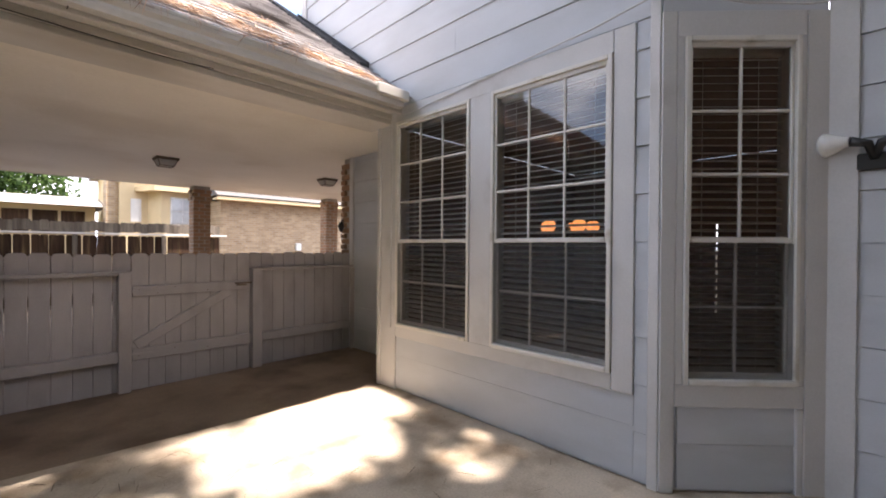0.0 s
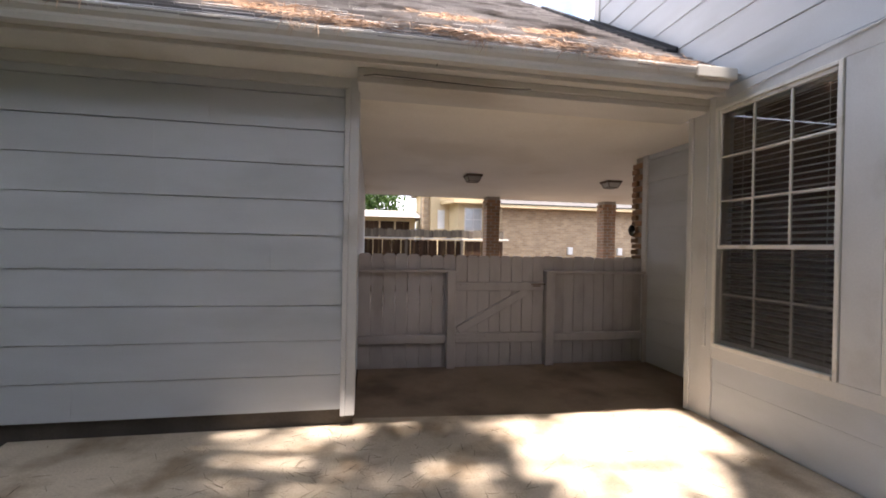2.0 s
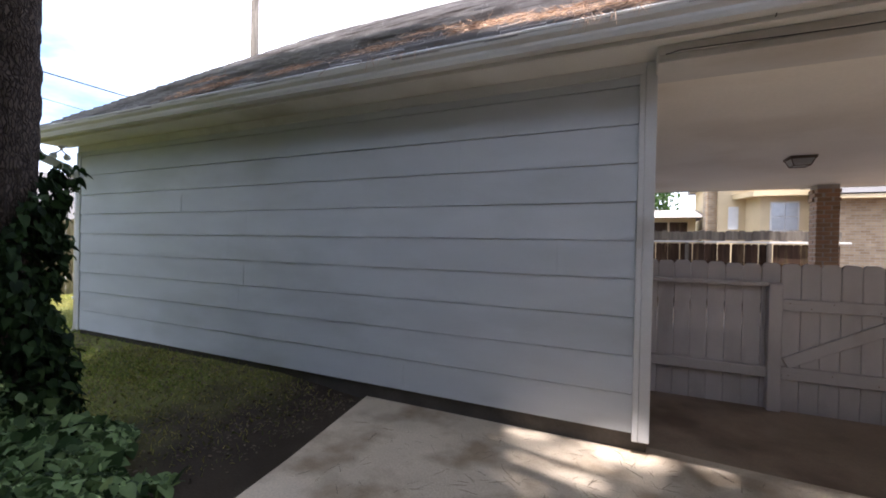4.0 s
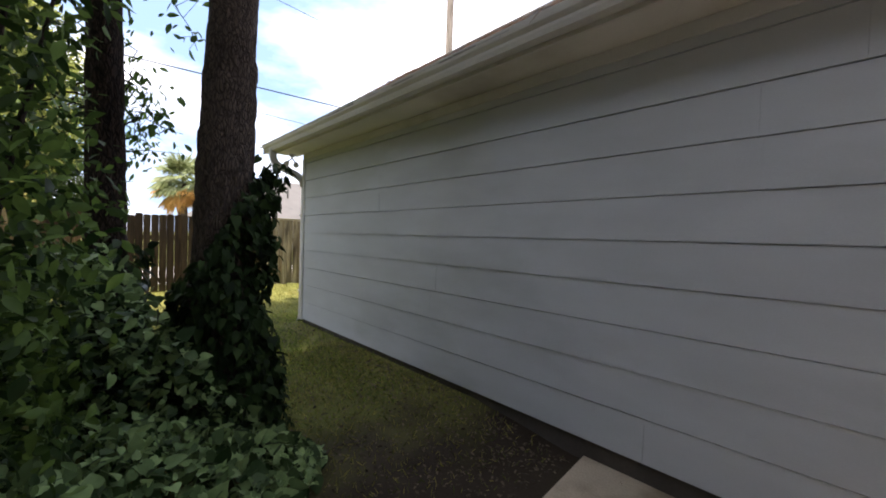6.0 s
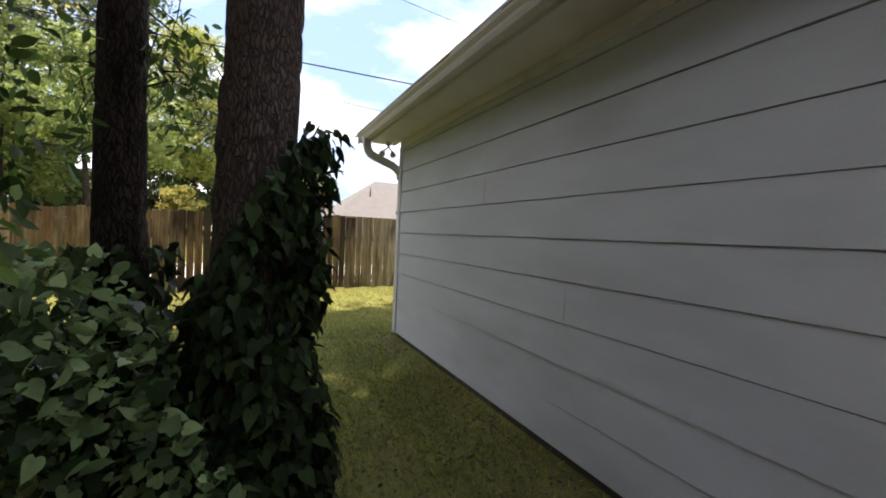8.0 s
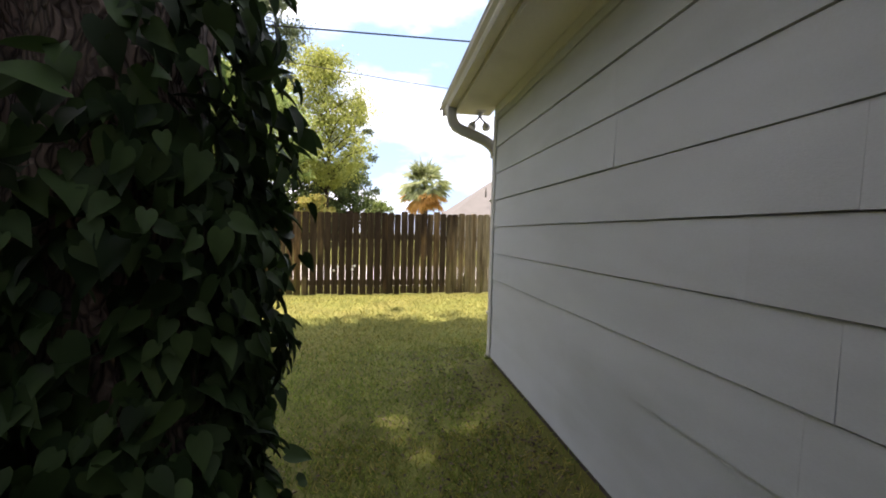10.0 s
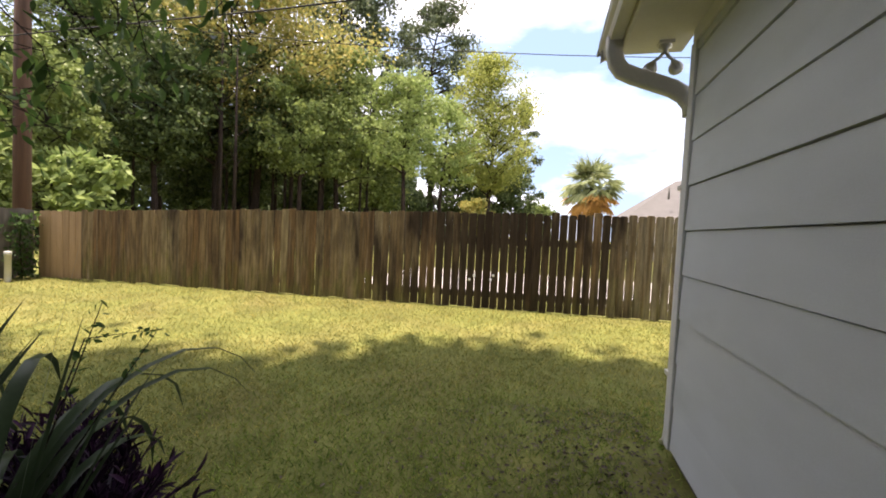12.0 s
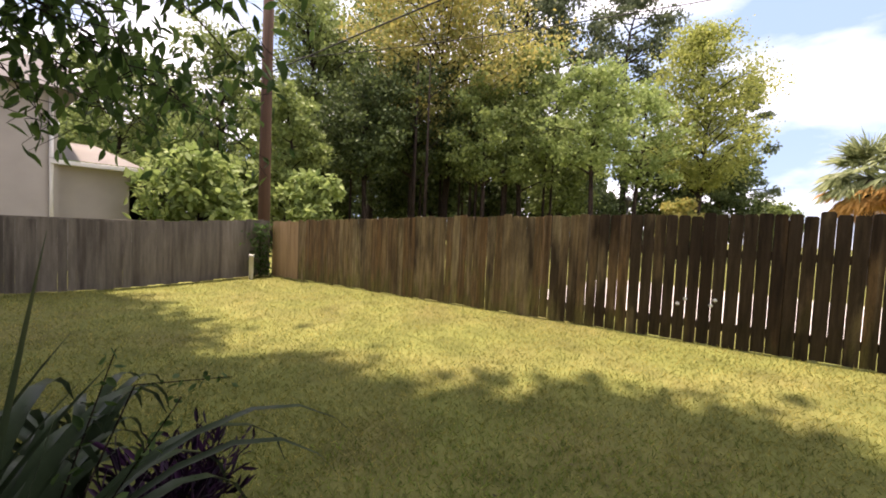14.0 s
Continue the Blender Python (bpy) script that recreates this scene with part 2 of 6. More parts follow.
def plated_bark(m, scale, depth, dark):
    """Long bark plates parted by dark furrows."""
    nt = m.node_tree
    geo = nt.nodes.new("ShaderNodeNewGeometry")
    warp = nt.nodes.new("ShaderNodeTexNoise")
    warp.inputs["Scale"].default_value = 9.0
    nt.links.new(geo.outputs["Position"], warp.inputs["Vector"])
    off = nt.nodes.new("ShaderNodeVectorMath")
    off.operation = 'MULTIPLY_ADD'
    off.inputs[1].default_value = (0.07, 0.07, 0.07)
    nt.links.new(warp.outputs["Color"], off.inputs[0])
    nt.links.new(geo.outputs["Position"], off.inputs[2])
    mp = nt.nodes.new("ShaderNodeMapping")
    mp.inputs["Scale"].default_value = (1.0, 1.0, 0.24)
    nt.links.new(off.outputs[0], mp.inputs["Vector"])
    vo = nt.nodes.new("ShaderNodeTexVoronoi")
    vo.feature = 'DISTANCE_TO_EDGE'
    vo.inputs["Scale"].default_value = scale
    nt.links.new(mp.outputs[0], vo.inputs["Vector"])
    edge = nt.nodes.new("ShaderNodeMapRange")
    edge.inputs[1].default_value, edge.inputs[2].default_value = 0.0, 0.22
    nt.links.new(vo.outputs["Distance"], edge.inputs[0])
    mix = nt.nodes.new("ShaderNodeMix")
    mix.data_type = 'RGBA'
    mix.inputs[6].default_value = (*dark, 1)
    hsv = nt.nodes["Hue/Saturation/Value"]
    src = hsv.inputs["Color"].links[0].from_socket
    nt.links.new(edge.outputs[0], mix.inputs[0])
    nt.links.new(src, mix.inputs[7])
    nt.links.new(mix.outputs[2], hsv.inputs["Color"])
    b = nt.nodes["Principled BSDF"]
    bp = nt.nodes.new("ShaderNodeBump")
    bp.inputs["Strength"].default_value = 1.0
    bp.inputs["Distance"].default_value = depth
    nt.links.new(edge.outputs[0], bp.inputs["Height"])
    nt.links.new(b.inputs["Normal"].links[0].from_socket, bp.inputs["Normal"])
    nt.links.new(bp.outputs["Normal"], b.inputs["Normal"])


plated_bark(M_BARK, 52.0, 0.010, (0.042, 0.033, 0.028))
plated_bark(M_BARK2, 46.0, 0.008, (0.016, 0.012, 0.010))
M_POLE = material("creosoted_pole_wood", (0.075, 0.038, 0.022), 0.85, 0.25, 4, 50, 0.4, stretch=(4, 4, 0.2))
M_BRICK = material("tan_brick", (0.40, 0.26, 0.15), 0.85, 0.15, 8, 60, 0.4, piece=0.3, hue=(0.30, 0.17, 0.10))
M_BLOCKER = material("brown_brick_blocker", (0.22, 0.14, 0.09), 0.85, 0.2, 6, 60, 0.3)
M_MORTAR = material("mortar", (0.40, 0.36, 0.31), 0.9, 0.12, 8, 70, 0.3)
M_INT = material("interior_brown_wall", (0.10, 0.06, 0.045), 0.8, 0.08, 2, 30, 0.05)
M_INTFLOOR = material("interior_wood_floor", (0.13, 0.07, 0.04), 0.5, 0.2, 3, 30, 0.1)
M_BLIND = material("blind_slat", (0.86, 0.83, 0.79), 0.5, 0.05, 4, 60, 0)
M_GLASS = glass_material("window_glass", gloss=2.0)
M_SCREEN = screen_material("insect_screen")
M_CLEAR = bpy.data.materials.new("clear_glass_edge")
M_CLEAR.use_nodes = True
M_CLEAR.node_tree.nodes.remove(M_CLEAR.node_tree.nodes["Principled BSDF"])
clear = M_CLEAR.node_tree.nodes.new("ShaderNodeBsdfTransparent")
M_CLEAR.node_tree.links.new(clear.outputs[0], M_CLEAR.node_tree.nodes["Material Output"].inputs["Surface"])
M_BLACK = material("black_painted_metal", (0.02, 0.02, 0.02), 0.4, 0.1, 8, 60, 0.05)
M_STEEL = material("galvanised_steel", (0.45, 0.45, 0.44), 0.4, 0.1, 8, 60, 0.05, metal=0.8)
M_BRONZE = material("bronze_fixture", (0.16, 0.12, 0.085), 0.45, 0.15, 8, 60, 0.05, metal=0.6)
M_BULBGLASS = material("frosted_bulb_glass", (0.78, 0.77, 0.74), 0.15, 0.04, 10, 60, 0.0)
M_AMBER = glow_material("amber_lamp_glass", (1.0, 0.36, 0.10), 0.32)
M_BULB = glow_material("warm_bulb", (1.0, 0.62, 0.30), 1.2)
M_CREAM = material("cream_stucco", (0.66, 0.52, 0.31), 0.8, 0.06, 2, 50, 0.15)
M_BEIGE = material("beige_siding", (0.40, 0.365, 0.33), 0.75, 0.05, 2, 50, 0.1)
M_MAUVE = material("mauve_shingle", (0.105, 0.099, 0.093), 0.9, 0.1, 1.5, 30, 0.2)
M_PALEROOF = material("pale_metal_roof", (0.31, 0.28, 0.245), 0.6, 0.07, 1.0, 30, 0.1)
M_PVC = material("white_plastic_pipe", (0.62, 0.60, 0.55), 0.4, 0.06, 6, 50, 0.02)
M_WIRE = material("cable_sheath", (0.015, 0.015, 0.015), 0.85, 0.1, 8, 60, 0)
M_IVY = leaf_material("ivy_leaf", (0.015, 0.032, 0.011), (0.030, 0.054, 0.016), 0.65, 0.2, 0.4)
M_VINE = leaf_material("ground_vine_leaf", (0.058, 0.12, 0.042), (0.24, 0.33, 0.14), 0.42, 0.3, 0.65)
M_LEAF = leaf_material("broad_leaf", (0.03, 0.065, 0.018), (0.12, 0.19, 0.042), 0.5, 0.4, 0.45)
M_CANOPY = leaf_material("canopy_leaf", (0.05, 0.10, 0.03), (0.08, 0.13, 0.035), 0.5, 0.45, 0.3)
M_DROOP = leaf_material("drooping_leaf", (0.055, 0.11, 0.028), (0.12, 0.19, 0.045), 0.45, 0.5, 0.4)
M_DARKLEAF = leaf_material("dark_tree_leaf", (0.045, 0.072, 0.026), (0.115, 0.15, 0.052), 0.55, 0.35, 0.15)
M_MIDLEAF = leaf_material("tree_leaf", (0.145, 0.20, 0.06), (0.23, 0.28, 0.09), 0.5, 0.4, 0.15)
M_LIGHTLEAF = leaf_material("light_green_leaf", (0.20, 0.28, 0.08), (0.28, 0.34, 0.12), 0.5, 0.45, 0.15)
M_YELLOWLEAF = leaf_material("yellow_green_leaf", (0.26, 0.31, 0.075), (0.35, 0.36, 0.10), 0.5, 0.45, 0.15)
M_GOLDLEAF = leaf_material("golden_leaf", (0.48, 0.40, 0.115), (0.21, 0.24, 0.075), 0.55, 0.4, 0.15)
M_PINELEAF = leaf_material("pine_foliage", (0.075, 0.105, 0.055), (0.14, 0.165, 0.09), 0.55, 0.3, 0.15)
M_STRAP = leaf_material("strap_leaf", (0.028, 0.05, 0.024), (0.085, 0.11, 0.058), 0.35, 0.25, 0.3)
M_PURPLE = leaf_material("purple_leaf", (0.020, 0.009, 0.022), (0.045, 0.016, 0.046), 0.45, 0.2, 0.4)
M_PALMLEAF = leaf_material("palm_leaf", (0.22, 0.27, 0.12), (0.34, 0.37, 0.19), 0.45, 0.35, 0.25)
M_PALMDEAD = leaf_material("dead_palm_leaf", (0.56, 0.32, 0.10), (0.42, 0.24, 0.08), 0.6, 0.2, 0.3)
M_GRASS = leaf_material("grass_blade", (0.11, 0.16, 0.028), (0.38, 0.325, 0.095), 0.55, 0.4, 0.3)
M_SHADEGRASS = leaf_material("shade_green_blade", (0.105, 0.19, 0.026), (0.26, 0.32, 0.06), 0.55, 0.4, 0.3)
M_LITTER = material("leaf_litter", (0.075, 0.052, 0.034), 0.9, 0.2, 5, 50, 0, island=0.5, hue=(0.13, 0.10, 0.07))


# ---- helpers of this scene ----
def bm_box(bm, lo, hi, bevel=0.0, m=None):
    r = bmesh.ops.create_cube(bm, size=1.0)
    c = [(a + b) / 2 for a, b in zip(lo, hi)]
    s = [abs(b - a) for a, b in zip(lo, hi)]
    vs = r["verts"]
    for v in vs:
        v.co = Vector((v.co.x * s[0] + c[0], v.co.y * s[1] + c[1], v.co.z * s[2] + c[2]))
        if m is not None:
            v.co = m @ v.co
    if bevel:
        es = list({e for v in vs for e in v.link_edges})
        bmesh.ops.bevel(bm, geom=es, offset=bevel, segments=1, affect='EDGES')
    return bm


def bm_tube(bm, pts, radii, sides=8, cap=True):
    rings = []
    n = len(pts)
    for i, p in enumerate(pts):
        p = Vector(p)
        a = Vector(pts[max(i - 1, 0)])
        b = Vector(pts[min(i + 1, n - 1)])
        d = (b - a).normalized()
        side = d.cross(Vector((0, 0, 1)) if abs(d.z) < 0.9 else Vector((1, 0, 0))).normalized()
        up = side.cross(d)
        r = radii[i] if hasattr(radii, "__len__") else radii
        rings.append([bm.verts.new(p + (side * math.cos(2 * math.pi * k / sides) + up * math.sin(2 * math.pi * k / sides)) * r) for k in range(sides)])
    for a, b in zip(rings, rings[1:]):
        for k in range(sides):
            f = bm.faces.new((a[k], a[(k + 1) % sides], b[(k + 1) % sides], b[k]))
            f.smooth = True
    if cap:
        bm.faces.new(rings[0][::-1])
        bm.faces.new(rings[-1])
    return bm


def bm_lathe(bm, profile, centre=(0, 0, 0), sides=20):
    rings = []
    for r, z in profile:
        rings.append([bm.verts.new((centre[0] + r * math.cos(2 * math.pi * k / sides), centre[1] + r * math.sin(2 * math.pi * k / sides), centre[2] + z)) for k in range(sides)])
    for a, b in zip(rings, rings[1:]):
        for k in range(sides):
            f = bm.faces.new((a[k], a[(k + 1) % sides], b[(k + 1) % sides], b[k]))
            f.smooth = True
    return bm


def bm_extrude_profile(bm, profile, x0, x1):
    """A closed outline in (y, z), drawn out along x."""
    a = [bm.verts.new((x0, y, z)) for y, z in profile]
    b = [bm.verts.new((x1, y, z)) for y, z in profile]
    n = len(profile)
    for k in range(n):
        bm.faces.new((a[k], a[(k + 1) % n], b[(k + 1) % n], b[k]))
    bm.faces.new(a[::-1])
    bm.faces.new(b)
    bmesh.ops.recalc_face_normals(bm, faces=bm.faces[:])
    return bm


def mesh_of(name, bm, mat):
    me = bpy.data.meshes.new(name)
    bm.normal_update()
    bm.to_mesh(me)
    bm.free()
    if mat:
        me.materials.append(mat)
    return me


def part(name, bm, mat, parent, label=""):
    ob = new(name, mesh_of(name, bm, mat))
    ob.parent = parent
    return tagged(ob, label) if label else ob


def piece(name, me, parent, m=None):
    ob = new(name, me)
    ob.parent = parent
    if m is not None:
        ob.matrix_basis = m
    return ob


def thing(name, m=None, label="", category="", group="", kind=""):
    ob = new(name)
    if m is not None:
        ob.matrix_basis = m
    return tagged(ob, label, category, group, kind)


def solid(name, bm, mat, label="", category="", group="", kind="", m=None):
    ob = new(name, mesh_of(name, bm, mat))
    if m is not None:
        ob.matrix_basis = m
    return tagged(ob, label, category, group, kind)


HALF = [(0.16, -0.12, 0.03), (0.33, -0.06, 0.06), (0.44, 0.12, 0.07), (0.42, 0.34, 0.05), (0.31, 0.56, 0.02), (0.15, 0.80, -0.05)]
HEART = (np.array([(0, 0, 0), (0, 0.16, -0.01), (0, 0.38, -0.02), (0, 0.60, -0.05), (0, 1.0, -0.16)] + HALF + [(-x, y, z) for x, y, z in HALF], float),
         [(0, 5, 6, 1), (1, 6, 7), (1, 7, 8, 2), (2, 8, 9, 3), (3, 9, 10), (3, 10, 4), (11, 0, 1, 12), (12, 1, 13), (13, 1, 2, 14), (14, 2, 3, 15), (15, 3, 16), (16, 3, 4)])
OVAL = (np.array([(0, 0, 0), (0.22, 0.3, 0.05), (0.20, 0.65, 0.04), (0, 1.0, -0.06), (-0.20, 0.65, 0.04), (-0.22, 0.3, 0.05)], float), [(0, 1, 2, 3), (0, 3, 4, 5)])
CLUMP = (np.array([(0, 0, 0), (0.42, 0.35, 0.1), (0.1, 1.0, 0), (-0.38, 0.5, 0.12)], float), [(0, 1, 2), (0, 2, 3)])
NEEDLES = (np.array([(0, 0, 0), (0.10, 0.9, 0.05), (0.02, 0.2, 0), (0.45, 0.75, 0.1), (-0.4, 0.8, 0.0), (-0.05, 0.2, 0), (0.05, 0.1, 0.3), (0.1, 0.8, 0.5)], float), [(0, 1, 2), (0, 2, 3), (0, 4, 5), (0, 6, 7)])
BLADE = (np.array([(-0.05, 0, 0), (0.05, 0, 0), (0.03, 0.6, 0.06), (0, 1.0, 0.22)], float), [(0, 1, 2), (0, 2, 3)])


def leaf_mesh(name, template, pos, along, normal, size, mat):
    """Many leaves in one mesh: each stands at pos, points along, faces normal."""
    verts, faces = template
    pos, along, normal = np.asarray(pos, float), np.asarray(along, float), np.asarray(normal, float)
    size = np.asarray(size, float).reshape(-1, 1)
    along = along / (np.linalg.norm(along, axis=1, keepdims=True) + 1e-9)
    side = np.cross(along, normal)
    side /= np.linalg.norm(side, axis=1, keepdims=True) + 1e-9
    face = np.cross(side, along)
    n, k = len(pos), len(verts)
    co = pos[:, None, :] + size[:, None, :] * (verts[None, :, 0:1] * side[:, None, :] + verts[None, :, 1:2] * along[:, None, :] + verts[None, :, 2:3] * face[:, None, :])
    loops = np.concatenate([np.array(f) for f in faces])
    lens = np.array([len(f) for f in faces])
    all_loops = (loops[None, :] + (np.arange(n) * k)[:, None]).ravel()
    totals = np.tile(lens, n)
    starts = np.concatenate(([0], np.cumsum(totals)[:-1]))
    me = bpy.data.meshes.new(name)
    me.vertices.add(n * k)
    me.vertices.foreach_set("co", co.ravel())
    me.loops.add(len(all_loops))
    me.loops.foreach_set("vertex_index", all_loops)
    me.polygons.add(len(totals))
    me.polygons.foreach_set("loop_start", starts)
    me.polygons.foreach_set("loop_total", totals)
    me.polygons.foreach_set("use_smooth", np.ones(len(totals), bool))
    me.update(calc_edges=True)
    me.validate()
    me.materials.append(mat)
    return me


def rand_dirs(rng, n, up=0.0):
    d = rng.normal(size=(n, 3))
    d[:, 2] += up
    return d / (np.linalg.norm(d, axis=1, keepdims=True) + 1e-9)


# ---- ground ----
def ground_z(x, y):
    t = min(max((-x - 7.6) / 4.0, 0.0), 1.0)
    bank = min(max((y - 2.9) / 0.8, 0.0), 1.0) * min(max((-3.0 - x) / 0.9, 0.0), 1.0) * min(max((x + 9.0) / 1.0, 0.0), 1.0)
    return -0.035 + 0.165 * t * t * (3 - 2 * t) + 0.105 * bank * (1.0 if y < 4.5 else 0.0) + 0.008 * noise.noise(Vector((x * 1.3, y * 1.3, 0)))


def make_ground():
    xs = [-400, -150, -70, -40, -25, -17] + [-14 + 0.5 * i for i in range(37)] + [8, 14, 25, 60, 150, 400]
    ys = [-400, -150, -70, -40, -20, -12] + [-9 + 0.5 * i for i in range(31)] + [9, 14, 25, 60, 150, 400]
    bm = bmesh.new()
    grid = [[bm.verts.new((x, y, ground_z(x, y))) for y in ys] for x in xs]
    for i in range(len(xs) - 1):
        for j in range(len(ys) - 1):
            bm.faces.new((grid[i][j], grid[i + 1][j], grid[i + 1][j + 1], grid[i][j + 1])).smooth = True
    m = material("lawn_soil_and_grass", (0.145, 0.155, 0.042), 0.9, 0.25, 2.2, 60, 0.6, stain=(0.165, 0.15, 0.05), stain_scale=0.8, stain_lo=0.42, stain_hi=0.72, spec=0.1)
    nt = m.node_tree
    # bare soil under the trees and beside the garage, sparse grass further out
    geo = nt.nodes.new("ShaderNodeNewGeometry")
    sep = nt.nodes.new("ShaderNodeSeparateXYZ")
    nt.links.new(geo.outputs["Position"], sep.inputs[0])
    nz = nt.nodes.new("ShaderNodeTexNoise")
    nz.inputs["Scale"].default_value = 1.6
    nz.inputs["Detail"].default_value = 6
    nt.links.new(geo.outputs["Position"], nz.inputs["Vector"])
    add = nt.nodes.new("ShaderNodeMath")
    add.operation = 'MULTIPLY_ADD'
    add.inputs[1].default_value = 2.6
    nt.links.new(nz.outputs["Fac"], add.inputs[0])
    nt.links.new(sep.outputs["X"], add.inputs[2])
    rng = nt.nodes.new("ShaderNodeMapRange")
    rng.inputs[1].default_value, rng.inputs[2].default_value = -3.5, -2.2
    nt.links.new(add.outputs[0], rng.inputs[0])
    mix = nt.nodes.new("ShaderNodeMix")
    mix.data_type = 'RGBA'
    mix.inputs[7].default_value = (0.048, 0.037, 0.027, 1)
    hsv = nt.nodes["Hue/Saturation/Value"]
    src = hsv.inputs["Color"].links[0].from_socket
    nt.links.new(rng.outputs[0], mix.inputs[0])
    nt.links.new(src, mix.inputs[6])
    nt.links.new(mix.outputs[2], hsv.inputs["Color"])
    return solid("ground", bm, m, "lawn with green and yellowed grass and bare brown soil", "ground", kind="structure")


ground = make_ground()

SLAB_X = -2.92
bm = bmesh.new()
outline = [(SLAB_X, 3.765), (-2.72, 2.6), (-2.55, 1.2), (-2.45, -1.5), (-2.4, -3.4), (3.06, -3.4), (3.06, 3.60), (2.40, 3.645), (-0.575, 3.868), (-0.577, 3.765)]
top = [bm.verts.new((x, y, 0.0)) for x, y in outline]
low = [bm.verts.new((x, y, -0.12)) for x, y in outline]
bm.faces.new(top)
bm.faces.new(low[::-1])
for k in range(len(top)):
    bm.faces.new((top[k], low[k], low[(k + 1) % len(top)], top[(k + 1) % len(top)]))
bmesh.ops.recalc_face_normals(bm, faces=bm.faces[:])
solid("patio", bm, M_CONCRETE, "weathered tan concrete patio slab with stains and pine needles", "patio", kind="structure")
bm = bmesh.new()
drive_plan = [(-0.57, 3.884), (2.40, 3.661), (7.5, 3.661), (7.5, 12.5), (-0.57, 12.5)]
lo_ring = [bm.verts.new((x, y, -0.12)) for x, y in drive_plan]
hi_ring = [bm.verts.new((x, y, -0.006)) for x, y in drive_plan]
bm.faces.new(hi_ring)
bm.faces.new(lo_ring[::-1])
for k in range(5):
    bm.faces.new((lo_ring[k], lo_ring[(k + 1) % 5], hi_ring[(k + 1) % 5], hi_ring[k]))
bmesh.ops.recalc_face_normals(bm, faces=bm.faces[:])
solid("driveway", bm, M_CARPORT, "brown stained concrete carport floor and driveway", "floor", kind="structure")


# ---- walls with lap siding; local x runs along the wall, local -y faces out ----
BOARD = 0.285


def bm_board(bm, x0, x1, z0, z1, low=0.016, high=0.004, y=0.0):
    prof = [(y + 0.012, z0 + 0.0045), (y - low, z0 + 0.0045), (y - low, z0 + 0.010), (y - high, z1 - 0.001), (y + 0.012, z1 - 0.001)]
    return bm_extrude_profile(bm, prof, x0, x1)


def siding(parent, x0, x1, z0, z1, seed, joint=3.6, exposure=BOARD, y=0.0, low=0.0125):
    rng = random.Random(seed)
    z = z0
    while z < z1 - 0.01:
        top_z = min(z + exposure, z1)
        cuts = [x0]
        c = x0 + rng.uniform(0.3, 1.0) * joint
        while c < x1 - 0.4:
            cuts.append(c)
            c += joint
        cuts.append(x1)
        for a, b in zip(cuts, cuts[1:]):
            bm = bmesh.new()
            d = rng.uniform(-0.0015, 0.0015)
            bm_board(bm, a + 0.0004, b - 0.0004, z + d, top_z, low + rng.uniform(-0.002, 0.003), 0.004, y)
            part("siding_board", bm, M_SIDING, parent)
        z = top_z


def flat_board(parent, name, lo, hi, mat=None, bevel=0.004, label=""):
    bm = bmesh.new()
    bm_box(bm, lo, hi, bevel)
    return part(name, bm, mat or M_TRIM, parent, label)


# garage: south wall, east and west walls
G_W, G_Y = -7.885, 3.74
SOFFIT = 2.72
bm = bmesh.new()
bm_box(bm, (G_W + 0.02, 0.02, 0.129), (-0.634, 0.16, SOFFIT))
garage_wall = solid("wall_garage_south", bm, M_SIDING, "pale grey lap-sided garage wall under a deep eave", "wall", kind="structure", m=pose(0, G_Y, 0))
siding(garage_wall, G_W + 0.09, -0.672, 0.13, SOFFIT - 0.085, 3, exposure=0.2705)
flat_board(garage_wall, "frieze_board", (G_W + 0.02, -0.022, SOFFIT - 0.085), (-0.632, 0.02, SOFFIT - 0.002))
flat_board(garage_wall, "corner_board", (G_W, -0.024, 0.12), (G_W + 0.088, 0.02, SOFFIT - 0.088))
flat_board(garage_wall, "corner_post", (-0.631, -0.03, 0.085), (-0.560, 0.16, SOFFIT - 0.005))
flat_board(garage_wall, "nailing_strip", (-0.670, -0.036, 0.085), (-0.632, 0.0, SOFFIT - 0.09))
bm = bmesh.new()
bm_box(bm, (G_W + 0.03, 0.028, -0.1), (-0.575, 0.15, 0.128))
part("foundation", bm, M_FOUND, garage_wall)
bm = bmesh.new()
bm_box(bm, (G_W + 0.01, G_Y + 0.17, -0.1), (G_W + 0.15, 10.3, SOFFIT))
solid("wall_garage_west", bm, M_SIDING, "pale grey painted garage gable wall", "wall", kind="structure")
bm = bmesh.new()
bm_box(bm, (-0.72, G_Y + 0.17, -0.1), (-0.59, 10.3, 2.637))
solid("wall_garage_east", bm, M_SIDING, "grey painted garage wall beside the carport", "wall", kind="structure")

# eave: soffit, fascia, gutter, header beam
SLOPE = 0.70


def roof_z(y):
    return 2.745 + SLOPE * (y - 3.1)


bm = bmesh.new()
bm_box(bm, (-8.18, 3.35, SOFFIT), (2.36, G_Y + 0.0, SOFFIT + 0.02))
solid("soffit", bm, M_SOFFIT, "cream painted soffit under the garage eave", "soffit", kind="structure")
bm = bmesh.new()
bm_box(bm, (-8.2, 3.325, 2.68), (2.36, 3.35, 2.81), 0.003)
solid("fascia", bm, M_GUTTER, "weathered painted fascia board", "fascia", kind="structure")
bm = bmesh.new()
bm_box(bm, (-0.572, 3.50, 2.662), (2.398, 3.88, SOFFIT - 0.003), 0.005)
bm_box(bm, (-0.572, 3.512, 2.612), (2.398, 3.88, 2.660), 0.005)
solid("header_beam", bm, M_GUTTER, "weathered painted beam over the carport opening", "beam", kind="structure")
